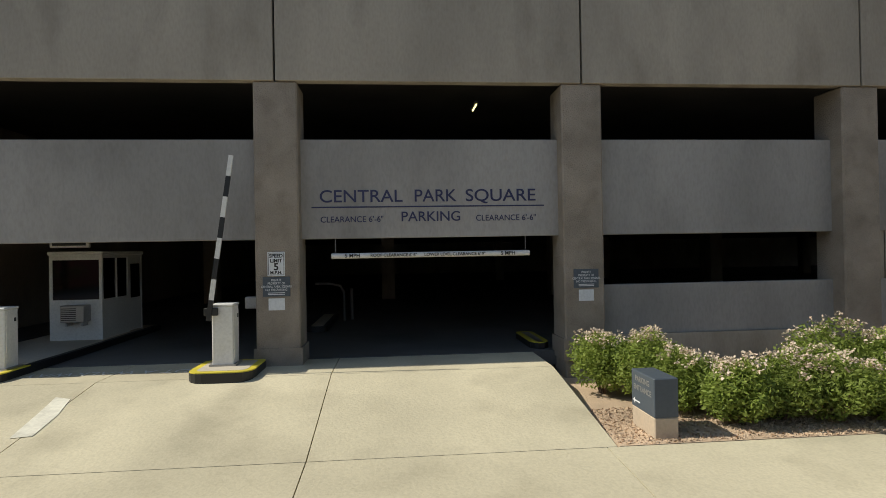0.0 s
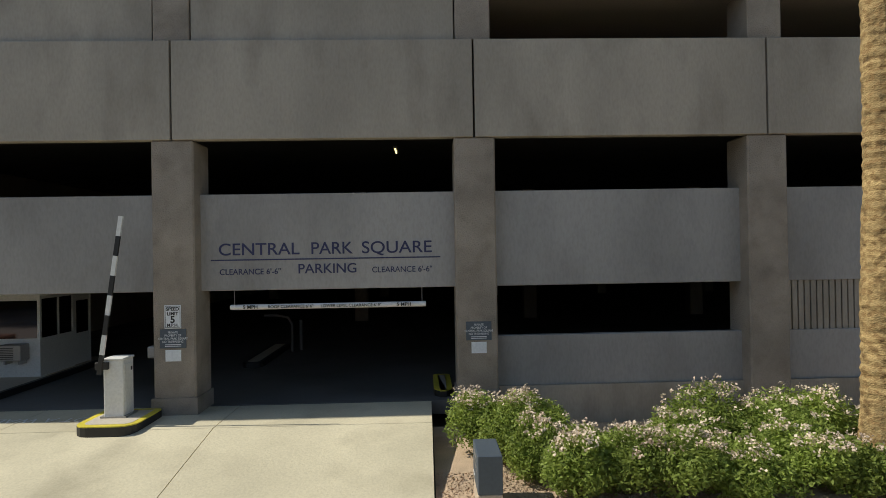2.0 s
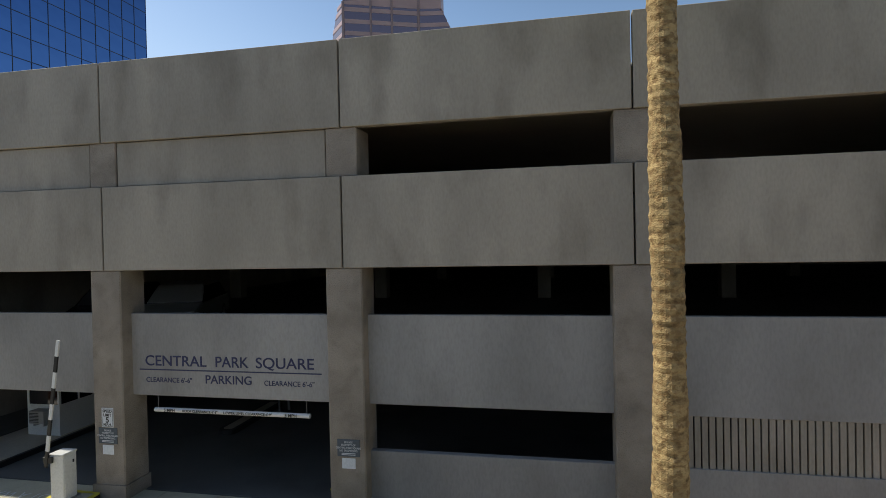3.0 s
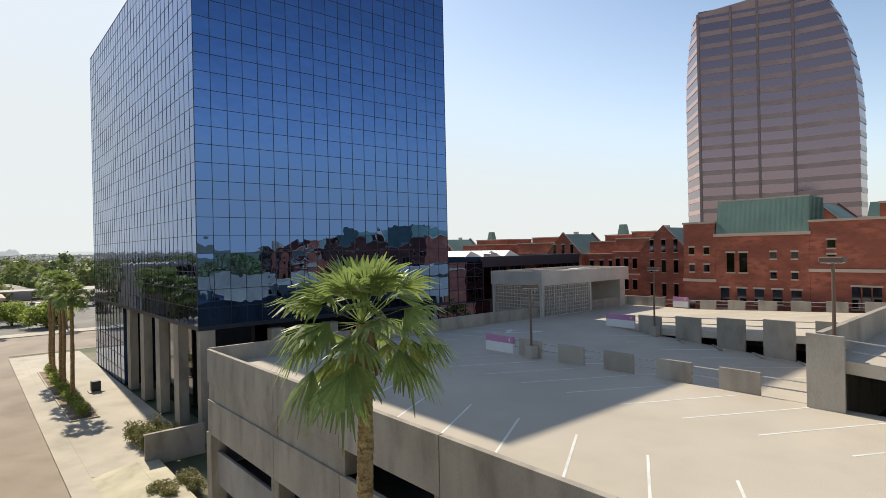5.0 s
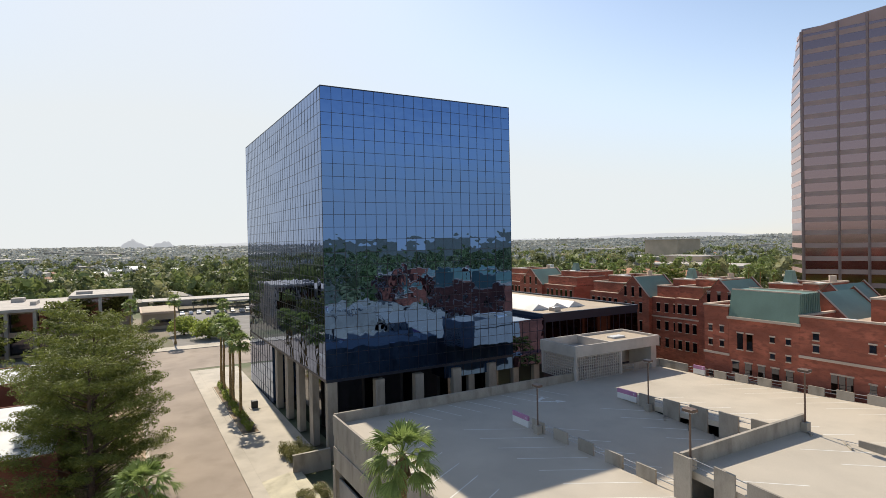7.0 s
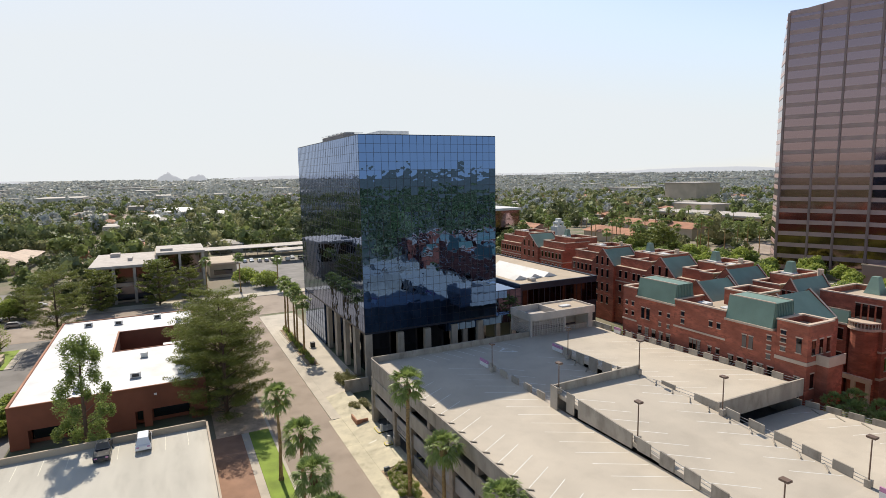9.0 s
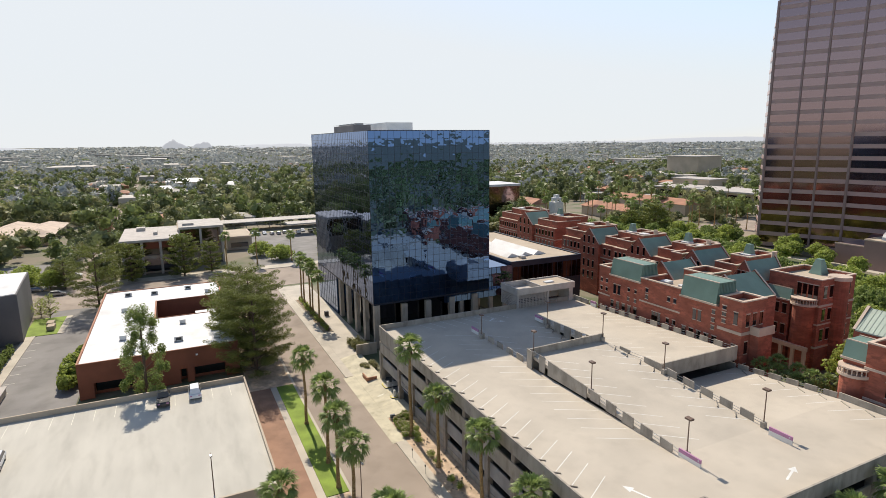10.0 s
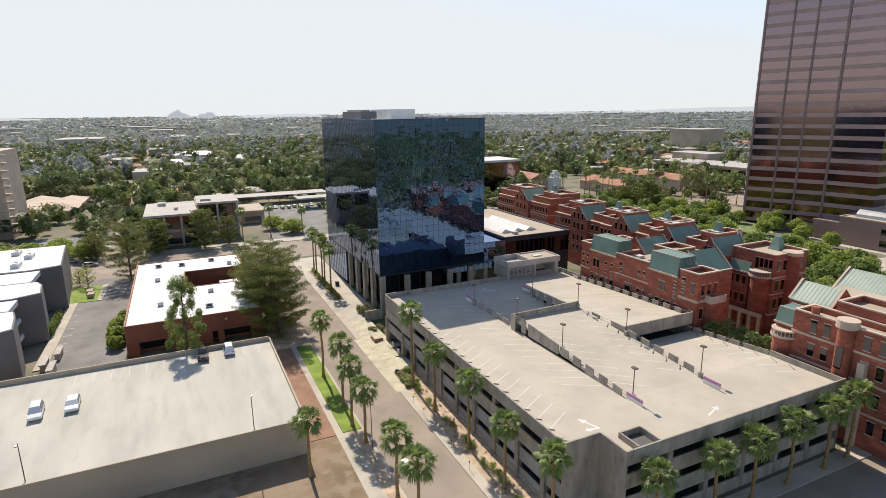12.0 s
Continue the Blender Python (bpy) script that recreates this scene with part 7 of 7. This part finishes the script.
for k, m, lab in (("dark", M_WOODD, "dark green shade trees of the garden suburb"), ("green", M_WOODG, "leafy green trees of the garden suburb"), ("olive", M_WOODY, "olive desert trees among the houses"), ("hazed", M_HAZED, "far tree cover paled with distance haze, reaching the horizon")):
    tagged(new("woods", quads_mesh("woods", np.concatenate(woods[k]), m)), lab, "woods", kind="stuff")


def roof_block(bm, x, y, w, d, h, hip):
    h += max(0.0, terrain(x, y))
    if hip:
        v = [bm.verts.new(p) for p in ((x - w, y - d, h), (x + w, y - d, h), (x + w, y + d, h), (x - w, y + d, h), (x - w + d * 0.8, y, h + 2), (x + w - d * 0.8, y, h + 2))]
        for f in ((0, 1, 5, 4), (2, 3, 4, 5), (1, 2, 5), (3, 0, 4)):
            bm.faces.new([v[i] for i in f])
        box(bm, x - w + 0.6, x + w - 0.6, y - d + 0.6, y + d - 0.6, -0.5, h)
    else:
        box(bm, x - w, x + w, y - d, y + d, -0.5, h)


for x, y in scatter(700, 130, 1100, -110, 40, 75, 245):
    if clear(x, y):
        roof_block(roofs_t if rs.uniform() < 0.35 else roofs, x, y, rs.uniform(7, 14), rs.uniform(5, 9), rs.uniform(3, 4.5), rs.uniform() < 0.6)
for x, y in scatter(60, 300, 900, -110, 40, 75, 245):
    if clear(x, y):
        roof_block(roofs, x, y, rs.uniform(10, 20), rs.uniform(8, 14), rs.uniform(5, 7), False)
for x, y in scatter(1000, 900, 4000, -110, 40, 74, 246):
    if clear(x, y):
        big = rs.uniform() < 0.3
        roof_block(roofs, x, y, rs.uniform(10, 60) if big else rs.uniform(8, 16), rs.uniform(10, 40) if big else 8, rs.uniform(6, 14) if big else 6, False)
solid("far_houses", roofs, M_HOUSE, "pale flat and hipped roofs of far houses", "houses", "stuff")
solid("tiled_houses", roofs_t, M_TILE, "terracotta roofed houses among the trees", "houses", "stuff")


# mountains on the horizon
def mountain(x, y, w, h, seed, label):
    rs = np.random.RandomState(seed)
    bm = bmesh.new()
    n, m = 26, 7
    grid = []
    ang = math.atan2(y, x)
    sx, sy = -math.sin(ang), math.cos(ang)
    for j in range(m):
        row = []
        for i in range(n):
            u, v = i / (n - 1) * 2 - 1, j / (m - 1)
            prof = math.cos(u * math.pi / 2) ** 1.4 * (0.88 + 0.10 * math.sin(u * 7 + seed) + 0.05 * math.sin(u * 17 + seed * 2))
            z = h * prof * math.sin(math.pi * v) * rs.uniform(0.92, 1.05)
            d = (v - 0.5) * w * 0.6
            row.append(bm.verts.new((x + sx * u * w + math.cos(ang) * d, y + sy * u * w + math.sin(ang) * d, z - 2)))
        grid.append(row)
    for j in range(m - 1):
        for i in range(n - 1):
            bm.faces.new((grid[j][i], grid[j][i + 1], grid[j + 1][i + 1], grid[j + 1][i]))
    return solid("mountain", bm, M_MOUNT, label, "mountain", "structure", smooth=True)


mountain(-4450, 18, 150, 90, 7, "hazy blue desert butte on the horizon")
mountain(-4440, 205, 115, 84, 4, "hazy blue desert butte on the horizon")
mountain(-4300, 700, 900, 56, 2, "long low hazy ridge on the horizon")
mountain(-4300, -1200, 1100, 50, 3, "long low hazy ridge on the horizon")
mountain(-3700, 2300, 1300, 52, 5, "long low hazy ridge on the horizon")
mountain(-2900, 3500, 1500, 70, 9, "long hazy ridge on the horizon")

# ---------------------------------------------------------------- cars
def car(x, y, z, rz, paint, label, long=4.5, tall=1.5, wide=1.8, pickup=False):
    s = thing("car", label, "car", (x, y, z), rz=rz, group="parked cars")
    L, Wd = long / 2, wide / 2
    def loft(profile, inset):
        bm = bmesh.new()
        a = [bm.verts.new((px, -Wd + inset * max(0, pz - 0.85) , pz)) for px, pz in profile]
        b = [bm.verts.new((px, Wd - inset * max(0, pz - 0.85), pz)) for px, pz in profile]
        bm.faces.new(a)
        bm.faces.new(b[::-1])
        for i in range(len(a)):
            j = (i + 1) % len(a)
            bm.faces.new((a[j], a[i], b[i], b[j]))
        return bm
    body = [(-L, 0.35), (L, 0.35), (L, 0.75), (L - 0.9, 0.95), (-L + 0.15, 0.98), (-L, 0.8)]
    part("body", loft(body, 0.0), paint, s, bevel=0.05)
    if pickup:
        cab = [(-0.35, 0.97), (L - 0.95, 0.95), (L - 1.6, tall), (-0.15, tall)]
    else:
        cab = [(-L + 0.25, 0.97), (L - 1.0, 0.95), (L - 1.7, tall), (-L + 0.7, tall)]
    part("roof", loft(cab, 0.32), paint, s, bevel=0.04)
    g = [(px * 0.985, min(pz, tall - 0.07)) for px, pz in cab]
    bm = loft(g, 0.30)
    for v in bm.verts:
        v.co.y *= 1.012
    part("glazing", bm, M_GLASSD, s)
    for px in (-L + 0.85, L - 0.85):
        for py in (-Wd + 0.1, Wd - 0.1):
            bm = bmesh.new()
            tube(bm, (px, py - 0.1, 0.33), (px, py + 0.1, 0.33), 0.33, n=14)
            w = part("wheel", bm, M_RUBBER, s)
            bm = bmesh.new()
            tube(bm, (px, py - 0.11, 0.33), (px, py + 0.11, 0.33), 0.19, n=10)
            part("rim", bm, M_METAL, w)
    for py in (-0.6, 0.6):
        part("headlight", one_box(L - 0.02, L + 0.015, py - 0.18, py + 0.18, 0.62, 0.74), M_PAPER, s)
        part("tail_light", one_box(-L - 0.012, -L + 0.02, py - 0.16, py + 0.16, 0.7, 0.86), M_PINK, s)
    return s


car(-6.1, -32.2, 5.0, 180, M_CARW, "white sport utility car parked on the deck", 4.6, 1.75)
car(-5.6, -36.7, 5.0, 180, M_CARB, "dark pickup truck parked on the deck", 5.2, 1.7, pickup=True)
car(5.0, -55.6, 5.0, 2, M_CARW, "white saloon car parked on the deck", 4.5, 1.45)
car(5.4, -60.2, 5.0, 4, M_CARW, "white sport utility car parked on the deck", 4.7, 1.7)
for x, y, z, p in ((-3.6, 4.6, 3.35, M_CARB), (-1.6, 5.2, 3.35, M_METAL), 
                   (11.6, 6.2, 6.42, M_CARB), (14.9, 6.4, 6.42, M_METAL), (20.0, 6.5, 6.42, M_CARB)):
    car(x, y, z, -70, p, "car parked nose out on an inner garage level", 4.4, 1.5)
rng = random.Random(21)
for i in range(14):
    car(-205 + rng.uniform(-3, 3), -8 + i * 3.2, -0.55, rng.choice((0, 180)), rng.choice((M_CARW, M_CARB, M_METAL)), "parked car in the far car park")
for i in range(6):
    car(-160 + i * 9, -70 + rng.uniform(-6, 6), -0.55, 90, rng.choice((M_CARW, M_CARB, M_METAL)), "parked car by the far trees")


def street_lamp(x, y, z, h, label="slim grey lamp post with a small lamp head"):
    s = thing("lamp_post", label, "lamp post", (x, y, z), group="lamp posts")
    bm = bmesh.new()
    tube(bm, (0, 0, 0), (0, 0, h), 0.07, 0.05)
    part("pole", bm, M_BROWNP, s)
    part("arm", one_box(-0.05, 0.7, -0.03, 0.03, h - 0.06, h), M_BROWNP, s)
    part("head", one_box(0.45, 0.95, -0.14, 0.14, h - 0.02, h + 0.1), M_METAL, s, bevel=0.03)
    return s


street_lamp(23.4, -31.4, 5.0, 5.2)
street_lamp(23.7, -58.2, 5.0, 5.2)
street_lamp(27.5, -15.4, -0.45, 7.5)
for i, x in enumerate((18.0, 22.6, 27.6, 33.0, 38.6)):
    m = thing("parking_meter", "slim grey parking meter on the pavement", "parking meter", (x, -4.9, -0.44), group="parking meters")
    bm = bmesh.new()
    tube(bm, (0, 0, 0), (0, 0, 1.1), 0.03)
    part("post", bm, M_METAL, m)
    part("head", one_box(-0.09, 0.09, -0.07, 0.07, 1.1, 1.4), M_DARK, m, bevel=0.03)
bin_ = thing("litter_bin", "dark green litter bin on the forecourt", "bin", (-55, 1.2, -0.42))
part("bin_body", one_box(-0.5, 0.5, -0.5, 0.5, 0, 1.3), M_DARK, bin_, bevel=0.06)
part("bin_base", one_box(-0.9, 0.9, -0.8, 0.8, 0, 0.12), M_WALK, bin_)
# manhole
bm = bmesh.new()
tube(bm, (32.5, -12.2, -0.58), (32.5, -12.2, -0.572), 0.55, n=20)
solid("manhole_cover", bm, M_METAL, "round iron manhole cover in the street", "manhole", "structure")
